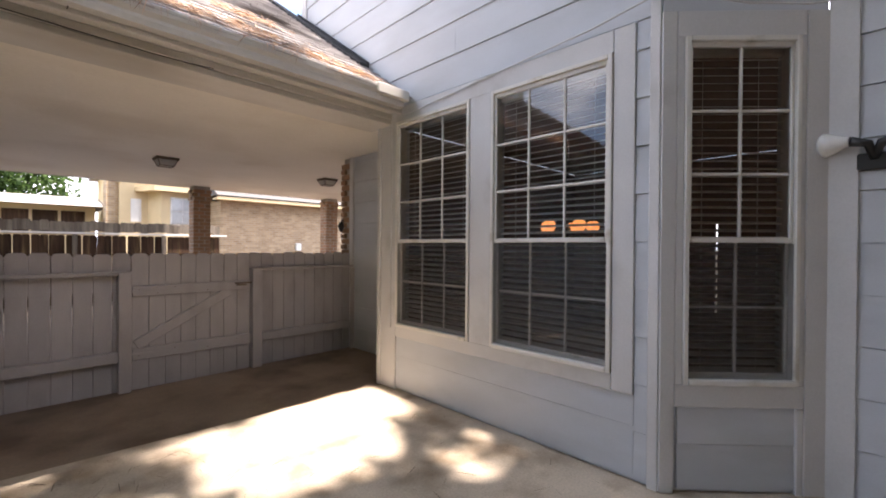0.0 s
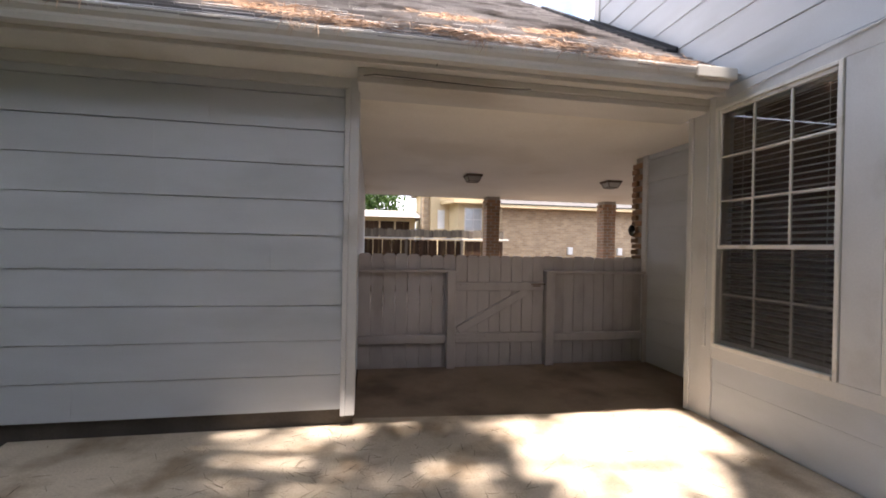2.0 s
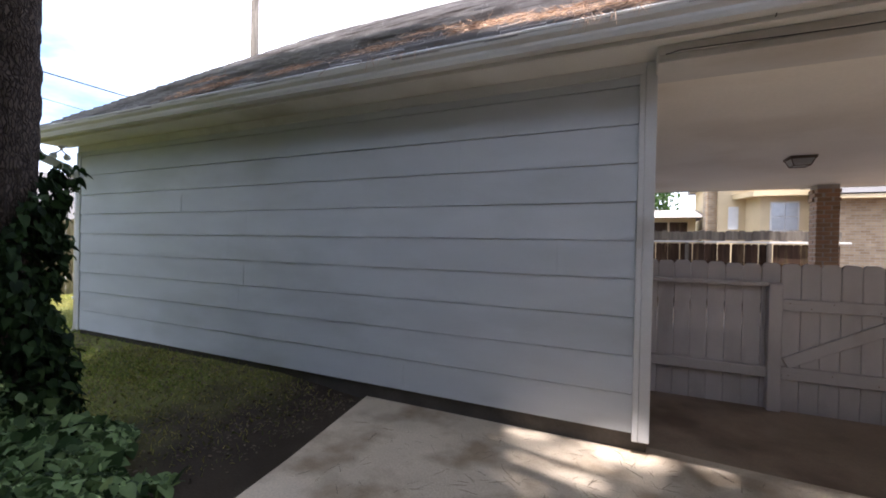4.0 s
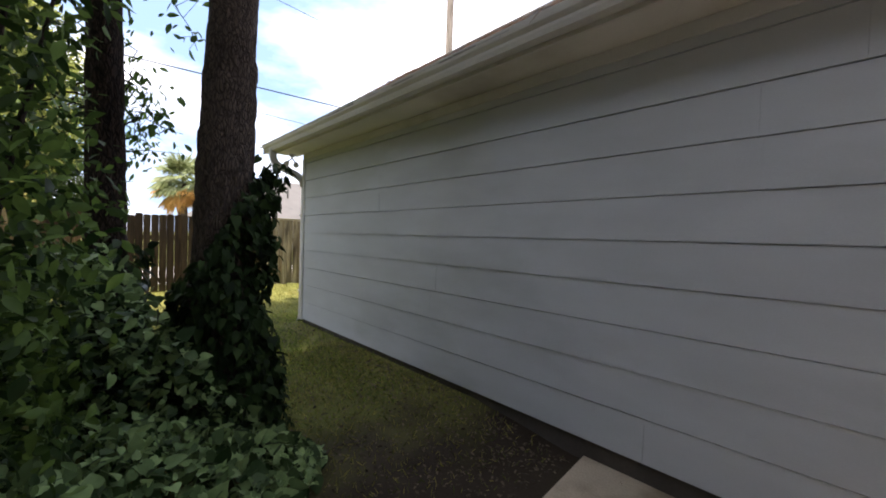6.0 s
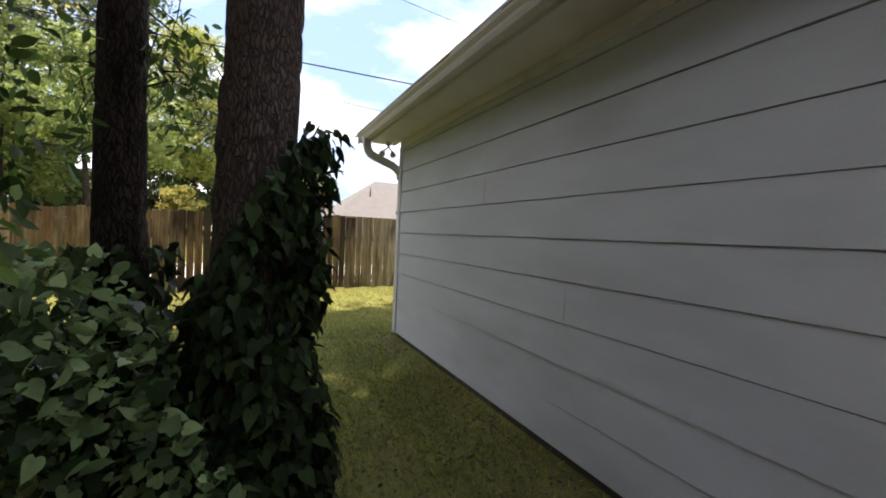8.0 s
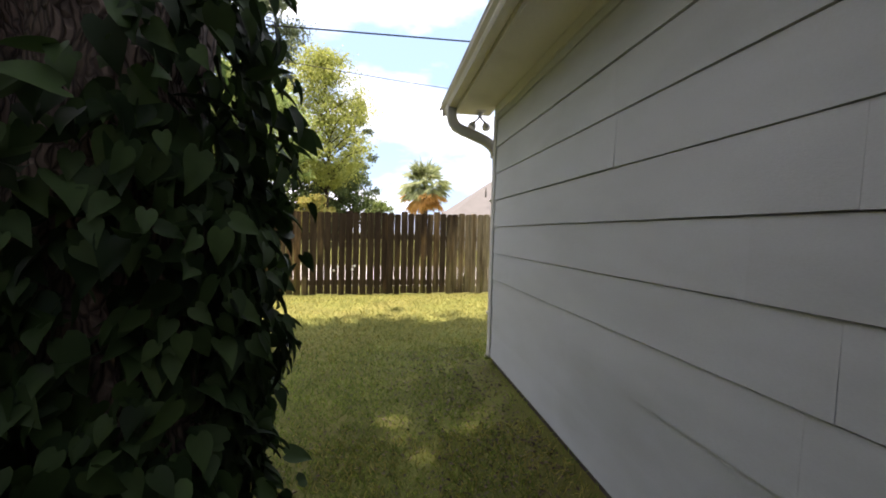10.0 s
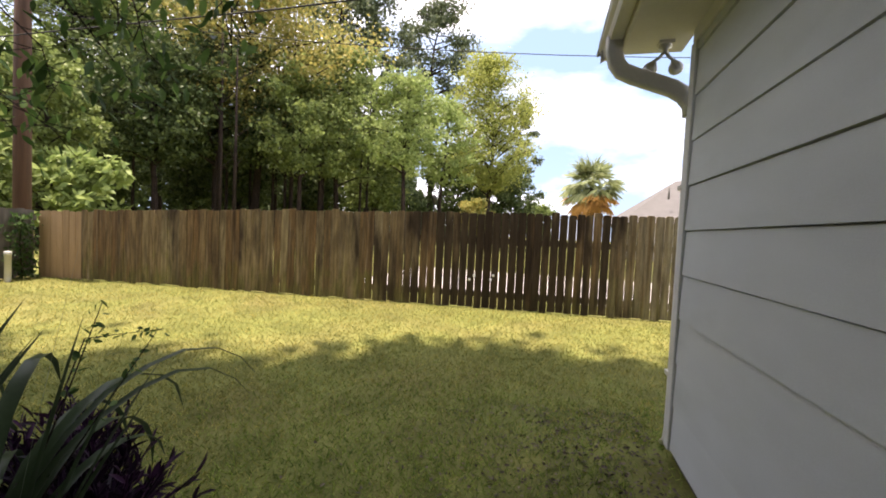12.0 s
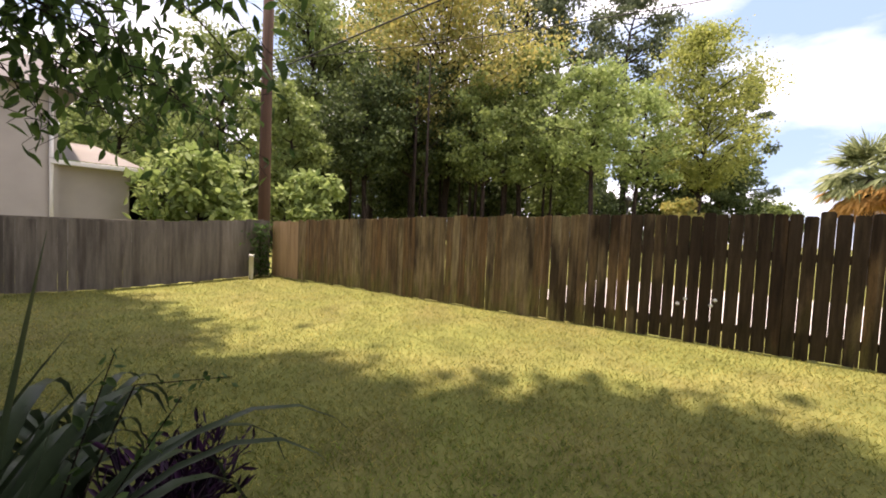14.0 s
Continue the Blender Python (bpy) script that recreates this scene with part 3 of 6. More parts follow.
gutter_profile = [(y + 0.20, 2.708 + (z - 2.685) * 1.3) for y, z in [(3.12, 2.775), (3.12, 2.685), (3.045, 2.685), (3.035, 2.71), (3.035, 2.725), (3.012, 2.745), (3.005, 2.78), (3.014, 2.785), (3.016, 2.78), (3.02, 2.75), (3.042, 2.728), (3.05, 2.695), (3.114, 2.695), (3.114, 2.775)]]
gutter = thing("gutter", None, "painted metal gutter with pine needles along the eave", "gutter")
bm = bmesh.new()
bm_extrude_profile(bm, gutter_profile, -8.24, 2.30)
part("trough", bm, M_GUTTER, gutter)
for gx in (-8.245, 2.30):
    bm = bmesh.new()
    bm_extrude_profile(bm, [(3.32, 2.825), (3.32, 2.708), (3.245, 2.708), (3.235, 2.76), (3.212, 2.786), (3.205, 2.838)], gx, gx + 0.005)
    part("end_cap", bm, M_GUTTER, gutter)
bm = bmesh.new()
bm_box(bm, (1.98, 3.19, 2.76), (2.335, 3.33, 2.85), 0.008)
part("splash_guard", bm, M_GUTTER, gutter, "bent sheet metal cover at the gutter end")

# downspout at the west corner, a swept elbow back to the wall
spout = thing("downspout", None, "grey painted metal downspout with a curved elbow", "downspout")


def rect_sweep(bm, pts, w, d):
    rings = []
    for i, p in enumerate(pts):
        a, b = Vector(pts[max(i - 1, 0)]), Vector(pts[min(i + 1, len(pts) - 1)])
        t = (b - a).normalized()
        s = Vector((1, 0, 0))
        u = s.cross(t).normalized()
        c = Vector(p)
        rings.append([bm.verts.new(c + s * w * i1 + u * d * i2) for i1, i2 in ((-0.5, -0.36), (-0.36, -0.5), (0.36, -0.5), (0.5, -0.36), (0.5, 0.36), (0.36, 0.5), (-0.36, 0.5), (-0.5, 0.36))])
    for a, b in zip(rings, rings[1:]):
        for k in range(8):
            bm.faces.new((a[k], a[(k + 1) % 8], b[(k + 1) % 8], b[k])).smooth = True
    bm.faces.new(rings[0][::-1])
    bm.faces.new(rings[-1])
    bmesh.ops.recalc_face_normals(bm, faces=bm.faces[:])
    return bm


SX = -7.945
bm = bmesh.new()
rect_sweep(bm, [(SX, 3.275, 2.74), (SX, 3.28, 2.63), (SX, 3.295, 2.57), (SX, 3.33, 2.52), (SX, 3.40, 2.485), (SX, 3.64, 2.395), (SX, 3.71, 2.35), (SX, 3.755, 2.29), (SX, 3.765, 2.22)], 0.075, 0.10)
part("elbow", bm, M_GUTTER, spout)
bm = bmesh.new()
rect_sweep(bm, [(SX, 3.775, 2.25), (SX, 3.775, 0.20), (SX - 0.02, 3.775, 0.12), (SX - 0.09, 3.775, 0.06)], 0.065, 0.08)
part("pipe", bm, M_GUTTER, spout)
for sz in (0.55, 1.75):
    bm = bmesh.new()
    bm_box(bm, (SX - 0.04, 3.72, sz), (SX + 0.065, 3.83, sz + 0.03), 0.003)
    part("strap", bm, M_GUTTER, spout)

# roof: slab with stepped shingle courses
roof = thing("roof", None, "weathered grey asphalt shingle roof littered with pine needles", "roof", kind="structure")
bm = bmesh.new()
RIDGE = 10.6
bm_extrude_profile(bm, [(3.24, roof_z(3.24) - 0.03), (RIDGE, roof_z(RIDGE) - 0.03), (12.4, roof_z(RIDGE) - 1.3), (12.4, roof_z(RIDGE) - 1.42), (RIDGE, roof_z(RIDGE) - 0.16), (3.24, roof_z(3.24) - 0.06)], -8.2, 2.385)
part("deck", bm, M_SHINGLE, roof)


def shingle_course(y0, k):
    """One course: separate tabs a little proud of each other."""
    rng = random.Random(k)
    dy = 0.125
    n = Vector((0, -SLOPE, 1)).normalized()
    bm = bmesh.new()
    x = -8.22 - rng.uniform(0, 0.2)
    while x < 2.38:
        w = rng.choice((0.16, 0.24, 0.30, 0.33))
        x1 = min(x + w, 2.384)
        th = rng.uniform(0.011, 0.018)
        ya, yb = y0 - rng.uniform(0, 0.006), y0 + dy + 0.03
        lo0, hi0 = Vector((x, ya, roof_z(ya) - 0.028)), Vector((x, yb, roof_z(yb) - 0.03))
        pts = [lo0, lo0 + n * th + n * 0.006, hi0 + n * 0.002, hi0]
        a = [bm.verts.new(p) for p in pts]
        b = [bm.verts.new(p + Vector((x1 - x - 0.004, 0, 0))) for p in pts]
        bm.faces.new((a[0], b[0], b[1], a[1]))
        bm.faces.new((a[1], b[1], b[2], a[2]))
        bm.faces.new((a[0], a[1], a[2], a[3]))
        bm.faces.new((b[3], b[2], b[1], b[0]))
        x = x1
    bmesh.ops.recalc_face_normals(bm, faces=bm.faces[:])
    part("shingle_course", bm, M_SHINGLE, roof)


for k in range(46):
    shingle_course(3.22 + 0.125 * k, k)
bm = bmesh.new()
bm_extrude_profile(bm, [(3.9, roof_z(3.9) - 0.02), (5.5, roof_z(5.5) - 0.02), (5.5, roof_z(5.5) + 0.06), (3.9, roof_z(3.9) + 0.05)], 2.355, 2.378)
bm_extrude_profile(bm, [(3.9, roof_z(3.9) - 0.02), (6.9, roof_z(6.9) - 0.02), (6.9, roof_z(6.9) + 0.035), (3.9, roof_z(3.9) + 0.02)], 2.26, 2.354)
part("flashing", bm, M_FLASH, roof, "black roofing felt where roof meets wall")
bm = bmesh.new()
bm_extrude_profile(bm, [(3.22, 2.68), (RIDGE, roof_z(RIDGE) - 0.15), (RIDGE, roof_z(RIDGE) - 0.035), (3.22, roof_z(3.22) - 0.035)], -8.22, -8.2)
part("rake_board", bm, M_GUTTER, roof)
bm = bmesh.new()
bm.faces.new([bm.verts.new(p) for p in ((-7.87, 3.9, SOFFIT), (-7.87, 10.3, SOFFIT), (-7.87, RIDGE, roof_z(RIDGE) - 0.2))])
bm.faces.new([bm.verts.new(p) for p in ((-7.8, 3.9, SOFFIT), (-7.8, RIDGE, roof_z(RIDGE) - 0.2), (-7.8, 10.3, SOFFIT))])
part("gable_panel", bm, M_SIDING, roof)

# carport ceiling
bm = bmesh.new()
bm_box(bm, (-0.73, 3.885, 2.64), (7.5, 10.35, 2.69))
solid("ceiling_carport", bm, M_CEIL, "cream painted carport ceiling", "ceiling", kind="structure")
bm = bmesh.new()
bm_box(bm, (-0.6, 10.352, 2.63), (7.5, 10.39, 2.85), 0.004)
solid("fascia_north", bm, M_GUTTER, "painted carport fascia board", "fascia", kind="structure")

# ---- house: bay with two tall windows, angled side, main wall ----
HX = 2.40
W1, W2 = (2.485, 3.436), (1.316, 2.263)
WZ0, WZ1, RAIL = 0.63, 2.62, 1.45
TOP = 7.2


def wall_with_openings(name, length, height, openings, m, label, thick=0.15):
    """A wall in local x, openings as (x0, x1, z0, z1)."""
    bm = bmesh.new()
    x = 0.0
    for a, b, z0, z1 in sorted(openings):
        if a > x:
            bm_box(bm, (x, 0.012, 0), (a, thick, height))
        bm_box(bm, (a, 0.012, 0), (b, thick, z0))
        bm_box(bm, (a, 0.012, z1), (b, thick, height))
        x = b
    if x < length:
        bm_box(bm, (x, 0.012, 0), (length, thick, height))
    return solid(name, bm, M_SIDING, label, "wall", kind="structure", m=m)


# local x = 3.74 - y
house = wall_with_openings("wall_house_west", 3.74 - 1.04, 2.9, [(3.74 - W1[1], 3.74 - W1[0], WZ0, WZ1), (3.74 - W2[1], 3.74 - W2[0], WZ0, WZ1)],
                           pose(HX, 3.74, 0, 0, 0, -90), "pale grey lap-sided house wall with two tall windows")
bm = bmesh.new()
bm_box(bm, (HX + 0.012, 1.04, 2.902), (HX + 0.15, 5.40, TOP))
upper = solid("wall_house_upper", bm, M_SIDING, "pale grey lap siding of the upper storey", "wall", kind="structure")
upper_rows = thing("upper_siding", pose(HX, 5.40, 0, 0, 0, -90), "pale grey lap siding boards", "siding", kind="structure")
siding(upper_rows, 0.0, 4.36, 2.765, 5.6, 21, 3.2)
flat_board(upper_rows, "corner_board", (-0.02, -0.03, 3.9), (0.10, -0.006, TOP))
siding(house, 0.30, 2.56, 0.02, WZ0 - 0.105, 22, 9, 0.315)
siding(house, 2.562, 2.64, 0.02, 2.765, 23, 9)
for a, b, z0, z1, nm in ((0.0, 0.30, 0.0, 2.765, "corner_board"), (1.257, 1.473, WZ0, WZ1, "mullion_board"), (2.43, 2.56, WZ0 - 0.105, 2.76, "casing_board"),
                         (0.30, 2.43, WZ1, 2.76, "head_board"), (0.30, 2.43, WZ0 - 0.105, WZ0, "sill_board"), (2.64, 2.70, 0.0, 2.9, "corner_board")):
    flat_board(house, nm, (a + 0.001, -0.024, z0), (b - 0.001, 0.012, z1))
flat_board(house, "edge_strip", (0.02, -0.04, 0.0), (0.075, -0.024, 2.62))
flat_board(house, "edge_strip", (0.205, -0.04, WZ0 - 0.02), (0.245, -0.024, 2.62))

# angled side of the bay
BAY = pose(HX, 1.04, 0, 0, 0, math.degrees(math.atan2(-0.735, 0.678)))
BAYW = 0.93
BW = (0.12, 0.765)
bay = wall_with_openings("wall_bay_side", BAYW, TOP, [(BW[0], BW[1], WZ0, WZ1)], BAY, "pale grey angled bay wall with one tall window")
for a, b, z0, z1, nm in ((-0.01, 0.075, 0.0, 2.765, "corner_board"), (0.80, 0.93, 0.0, 2.765, "corner_board"), (0.075, 0.80, WZ1 + 0.0, 2.765, "head_board"), (0.075, 0.80, WZ0 - 0.13, WZ0 - 0.001, "sill_board")):
    flat_board(bay, nm, (a + 0.001, -0.024, z0), (b - 0.001, 0.012, z1))
for a, b in ((0.075, BW[0]), (BW[1], 0.80)):
    flat_board(bay, "casing_board", (a + 0.001, -0.022, WZ0), (b - 0.001, 0.012, WZ1))
siding(bay, 0.10, 0.76, 0.02, WZ0 - 0.132, 31, 9, 0.26)
siding(bay, 0.0, 0.92, 2.765, 4.2, 32, 9)
flat_board(bay, "panel_strip", (0.76, -0.022, 0.0), (0.80, 0.012, WZ0 - 0.132))

# main wall south of the bay, faces west
main = wall_with_openings("wall_house_main", 4.0, TOP, [], pose(3.035, 0.352, 0, 0, 0, -90), "pale grey lap-sided main house wall")
siding(main, 0.125, 4.0, 0.02, 4.2, 41, 5.0)
flat_board(main, "corner_board", (0.0, -0.03, 0.0), (0.125, 0.012, 4.2))

# wall of the recess north of the bay, and the brick beyond it
recess = wall_with_openings("wall_recess", 1.45, 2.64, [], pose(3.03, 5.24, 0, 0, 0, -90), "grey painted panel-sided wall inside the carport")
siding(recess, 0.09, 1.36, 0.0, 2.635, 51, 9, 0.285, low=0.010)
flat_board(recess, "corner_board", (0.0, -0.03, 0.0), (0.088, 0.012, 2.635))
bm = bmesh.new()
bm_box(bm, (HX + 0.152, 3.736, 0.0), (3.03, 3.80, 2.62))
solid("wall_bay_north", bm, M_SIDING, "grey painted return wall of the bay", "wall", kind="structure")
bm = bmesh.new()
bm_box(bm, (-0.575, 3.89, 2.69), (2.41, 3.99, 2.72))
bm_box(bm, (2.56, 3.81, 2.7), (7.5, 3.87, 3.2))
solid("wall_over_carport", bm, M_SIDING, "plain grey wall above the carport", "wall", kind="structure")

# added unseen wall behind the walker: closes the patio south, cuts sky light
bm = bmesh.new()
bm_box(bm, (-1.2, -2.6, -0.1), (3.2, -2.35, 5.2))
solid("wall_house_south", bm, M_BLOCKER, "unseen brown brick wall added to cut southern sky light", "wall", kind="structure")
# first slab roofs the added wall, second closes the house out of view
bm = bmesh.new()
bm_box(bm, (-1.4, -9.0, 5.2), (8.5, -2.0, 5.4))
bm_box(bm, (2.2, -2.3, TOP), (8.5, 5.6, TOP + 0.2))
solid("roof_house", bm, M_SHINGLE, "unseen grey shingle roof slabs over the added wall and the house", "roof", kind="structure")

# a corner of the upper-storey window
bm = bmesh.new()
bm_box(bm, (2.375, 2.15, 3.72), (2.40, 3.02, 3.78), 0.004)
bm_box(bm, (2.37, 2.95, 3.78), (2.40, 3.02, 4.9), 0.004)
bm_box(bm, (2.37, 2.15, 3.78), (2.40, 2.22, 4.9), 0.004)
upw = solid("window_upper_trim", bm, M_WHITE, "white painted trim of an upstairs window", "window", kind="structure")
bm = bmesh.new()
bm_box(bm, (2.384, 2.22, 3.78), (2.396, 2.95, 4.9))
part("pane", bm, M_GLASS, upw)


# ---- windows ----
def window(name, m, width, cols, label):
    """Double-hung window; local x along the wall, -y out. Upper sash three rows, lower sash two."""
    w = thing(name, m, label, "window", kind="structure")
    z0, z1 = WZ0, WZ1
    fw = 0.028
    for lo, hi, nm in (((0, -0.035, z0), (fw, 0.09, z1), "jamb"), ((width - fw, -0.035, z0), (width, 0.09, z1), "jamb"), ((fw, -0.035, z1 - fw), (width - fw, 0.09, z1), "head"),
                       ((fw, -0.045, z0), (width - fw, 0.09, z0 + 0.032), "sill")):
        flat_board(w, nm, lo, hi, M_WHITE, 0.004)
    for (a, b, rows, y, nm) in ((RAIL - 0.005, z1 - fw, 3, 0.0, "upper_sash"), (z0 + 0.032, RAIL + 0.03, 2, 0.03, "lower_sash")):
        s = 0.03
        bm = bmesh.new()
        x0, x1 = fw + 0.001, width - fw - 0.001
        bm_box(bm, (x0, y - 0.015, a), (x0 + s * 0.6, y + 0.015, b), 0.003)
        bm_box(bm, (x1 - s * 0.6, y - 0.015, a), (x1, y + 0.015, b), 0.003)
        bm_box(bm, (x0 + s * 0.6, y - 0.016, b - s), (x1 - s * 0.6, y + 0.016, b), 0.003)
        bm_box(bm, (x0 + s * 0.6, y - 0.018, a), (x1 - s * 0.6, y + 0.018, a + s), 0.003)
        sash = part(nm, bm, M_WHITE, w)
        iw, ih = (x1 - x0 - 1.2 * s) / cols, (b - a - 2 * s) / rows
        for c in range(1, cols):
            bm = bmesh.new()
            xc = x0 + 0.6 * s + c * iw
            bm_box(bm, (xc - 0.008, y - 0.010, a + s), (xc + 0.008, y + 0.010, b - s), 0.003)
            part("muntin", bm, M_WHITE, sash)
        for r in range(1, rows):
            bm = bmesh.new()
            zc = a + s + r * ih
            bm_box(bm, (x0 + 0.6 * s, y - 0.0085, zc - 0.008), (x1 - 0.6 * s, y + 0.0085, zc + 0.008), 0.003)
            part("muntin", bm, M_WHITE, sash)
        me = None
        for c in range(cols):
            for r in range(rows):
                if me is None:
                    bm = bmesh.new()
                    bm_box(bm, (0, -0.001, 0), (iw, 0.001, ih))
                    me = mesh_of("pane", bm, M_GLASS)
                    me.materials.append(M_CLEAR)
                    for p in me.polygons:
                        p.material_index = 0 if p.normal.y < -0.5 else 1
                tilt = 0.15 * math.sin(7.3 * c + 3.1 * r + width * 9)
                piece("pane", me, sash, pose(x0 + 0.6 * s + c * iw, y, a + s + r * ih, tilt * 0.6, 0, tilt)).visible_shadow = False
    bm = bmesh.new()
    bm_box(bm, (fw + 0.002, -0.022, z0 + 0.034), (width - fw - 0.002, -0.021, RAIL - 0.01))
    part("insect_screen", bm, M_SCREEN, w, "dark mesh insect screen on the lower sash")
    return w


def blind(m, width, label):
    b = thing("window_blind", m, label, "window blind", "blinds behind the windows")
    bm = bmesh.new()
    bm_box(bm, (0.03, 0.062, WZ1 - 0.07), (width - 0.03, 0.107, WZ1 - 0.02), 0.004)
    part("headrail", bm, M_BLIND, b)
    bm = bmesh.new()
    bm_box(bm, (0.03, -0.024, -0.0015), (width - 0.03, 0.024, 0.0015))
    me = mesh_of("slat", bm, M_BLIND)
    z = WZ0 + 0.06
    while z < WZ1 - 0.08:
        piece("slat", me, b, pose(0, 0.085, z, 20, 0, 0))
        z += 0.046
    for xc in (0.16, width - 0.16):
        bm = bmesh.new()
        bm_tube(bm, [(xc, 0.085, WZ0 + 0.03), (xc, 0.085, WZ1 - 0.06)], 0.0016, 5)
        part("ladder_cord", bm, M_BLIND, b)
    bm = bmesh.new()
    bm_box(bm, (0.03, 0.065, WZ0 + 0.02), (width - 0.03, 0.107, WZ0 + 0.038), 0.004)
    part("bottom_rail", bm, M_BLIND, b)
    return b


mw1, mw2 = pose(HX, W1[1], 0, 0, 0, -90), pose(HX, W2[1], 0, 0, 0, -90)
mbw = BAY @ pose(BW[0], 0, 0)
window("window_1", mw1, W1[1] - W1[0], 3, "white double-hung window with fifteen small panes")
window("window_2", mw2, W2[1] - W2[0], 3, "white double-hung window with fifteen small panes")
window("window_3", mbw, BW[1] - BW[0], 2, "narrow white double-hung window with ten panes")
blind(mw1, W1[1] - W1[0], "pale horizontal slatted blind with open slats")
blind(mw2, W2[1] - W2[0], "pale horizontal slatted blind with open slats")
blind(mbw, BW[1] - BW[0], "narrow pale horizontal slatted blind")

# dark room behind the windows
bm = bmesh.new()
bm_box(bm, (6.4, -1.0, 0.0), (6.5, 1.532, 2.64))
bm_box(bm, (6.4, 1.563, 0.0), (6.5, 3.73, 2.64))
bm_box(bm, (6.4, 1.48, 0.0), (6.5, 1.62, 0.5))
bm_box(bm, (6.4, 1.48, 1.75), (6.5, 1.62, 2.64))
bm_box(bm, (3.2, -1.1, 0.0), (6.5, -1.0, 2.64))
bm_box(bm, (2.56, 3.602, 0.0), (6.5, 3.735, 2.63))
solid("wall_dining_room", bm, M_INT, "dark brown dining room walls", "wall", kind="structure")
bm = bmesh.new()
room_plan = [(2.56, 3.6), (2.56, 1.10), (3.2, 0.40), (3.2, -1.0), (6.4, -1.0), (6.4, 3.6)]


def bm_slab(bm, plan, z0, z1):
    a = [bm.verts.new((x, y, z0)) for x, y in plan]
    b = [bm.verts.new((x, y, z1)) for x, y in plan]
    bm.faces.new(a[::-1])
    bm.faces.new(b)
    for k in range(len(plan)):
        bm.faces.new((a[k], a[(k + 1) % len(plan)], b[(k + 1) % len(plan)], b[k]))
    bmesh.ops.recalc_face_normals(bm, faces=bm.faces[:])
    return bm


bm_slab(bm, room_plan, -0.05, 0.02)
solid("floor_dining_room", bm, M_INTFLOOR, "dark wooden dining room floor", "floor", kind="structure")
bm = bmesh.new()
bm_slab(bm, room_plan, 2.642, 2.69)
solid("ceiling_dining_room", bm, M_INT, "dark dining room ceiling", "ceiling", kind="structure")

chandelier = thing("chandelier", pose(4.3, 2.62, 0.06), "dark chandelier with glowing amber glass shades", "chandelier")
bm = bmesh.new()
bm_tube(bm, [(0, 0, 2.64), (0, 0, 1.55)], 0.010, 8)
bm_lathe(bm, [(0.001, 1.60), (0.03, 1.58), (0.045, 1.52), (0.02, 1.46), (0.001, 1.44)], sides=14)
part("stem", bm, M_BLACK, chandelier)
for k in range(5):
    a = 2 * math.pi * k / 5 + 0.3
    c, s = math.cos(a), math.sin(a)
    bm = bmesh.new()
    bm_tube(bm, [(c * r, s * r, z) for r, z in ((0.03, 1.50), (0.12, 1.44), (0.22, 1.44), (0.28, 1.50))], 0.007, 6)
    arm = part("arm", bm, M_BLACK, chandelier)
    bm = bmesh.new()
    bm_lathe(bm, [(0.02, 1.53), (0.05, 1.54), (0.072, 1.57), (0.076, 1.605), (0.064, 1.64), (0.045, 1.655), (0.04, 1.65), (0.068, 1.605), (0.001, 1.55)], (c * 0.28, s * 0.28, 0), 16)
    part("shade", bm, M_AMBER, arm, "amber glass shade")
pend = thing("pendant_lamp", pose(4.2, 2.08, 0), "small pendant lamp with a lit amber shade", "lamp")
bm = bmesh.new()
bm_tube(bm, [(0, 0, 2.64), (0, 0, 1.86)], 0.005, 6)
part("cord", bm, M_BLACK, pend)
bm = bmesh.new()
bm_lathe(bm, [(0.015, 1.88), (0.035, 1.86), (0.06, 1.80), (0.055, 1.80), (0.03, 1.85), (0.001, 1.86)], sides=16)
part("shade", bm, M_BULB, pend, "glowing amber shade")

# ---- painted fence and gate across the carport ----
FY = 5.18


def bm_picket(bm, w, h, t=0.018, ear=0.03, waist=0.0):
    """Dog-eared board, upright, its foot at the origin, front edges eased; waist: shrinkage halfway up."""
    q, n0 = w / 2, w / 2 - waist
    side = [(q, 0)] + ([(q, 0.66), (n0, 0.74), (n0, 0.93), (q, 0.98)] if waist else []) + [(q, h - ear), (q - ear * 0.45, h - ear * 0.3), (q - ear, h)]
    prof = side + [(-x, z) for x, z in reversed(side)]
    ease = 1 - 0.009 / w
    rings = [[bm.verts.new((x * k, y, z)) for x, z in prof] for k, y in ((ease, -t / 2), (1.0, -t / 2 + 0.006), (1.0, t / 2))]
    n = len(prof)
    bm.faces.new(rings[0])
    bm.faces.new(rings[2][::-1])
    for a, b in zip(rings, rings[1:]):
        for k in range(n):
            bm.faces.new((a[(k + 1) % n], a[k], b[k], b[(k + 1) % n]))
    bmesh.ops.recalc_face_normals(bm, faces=bm.faces[:])
    return bm


def picket_mesh(w, h, mat, t=0.018, ear=0.03, waist=0.0):
    bm = bmesh.new()
    bm_picket(bm, w, h, t, ear, waist)
    return mesh_of("picket", bm, mat)


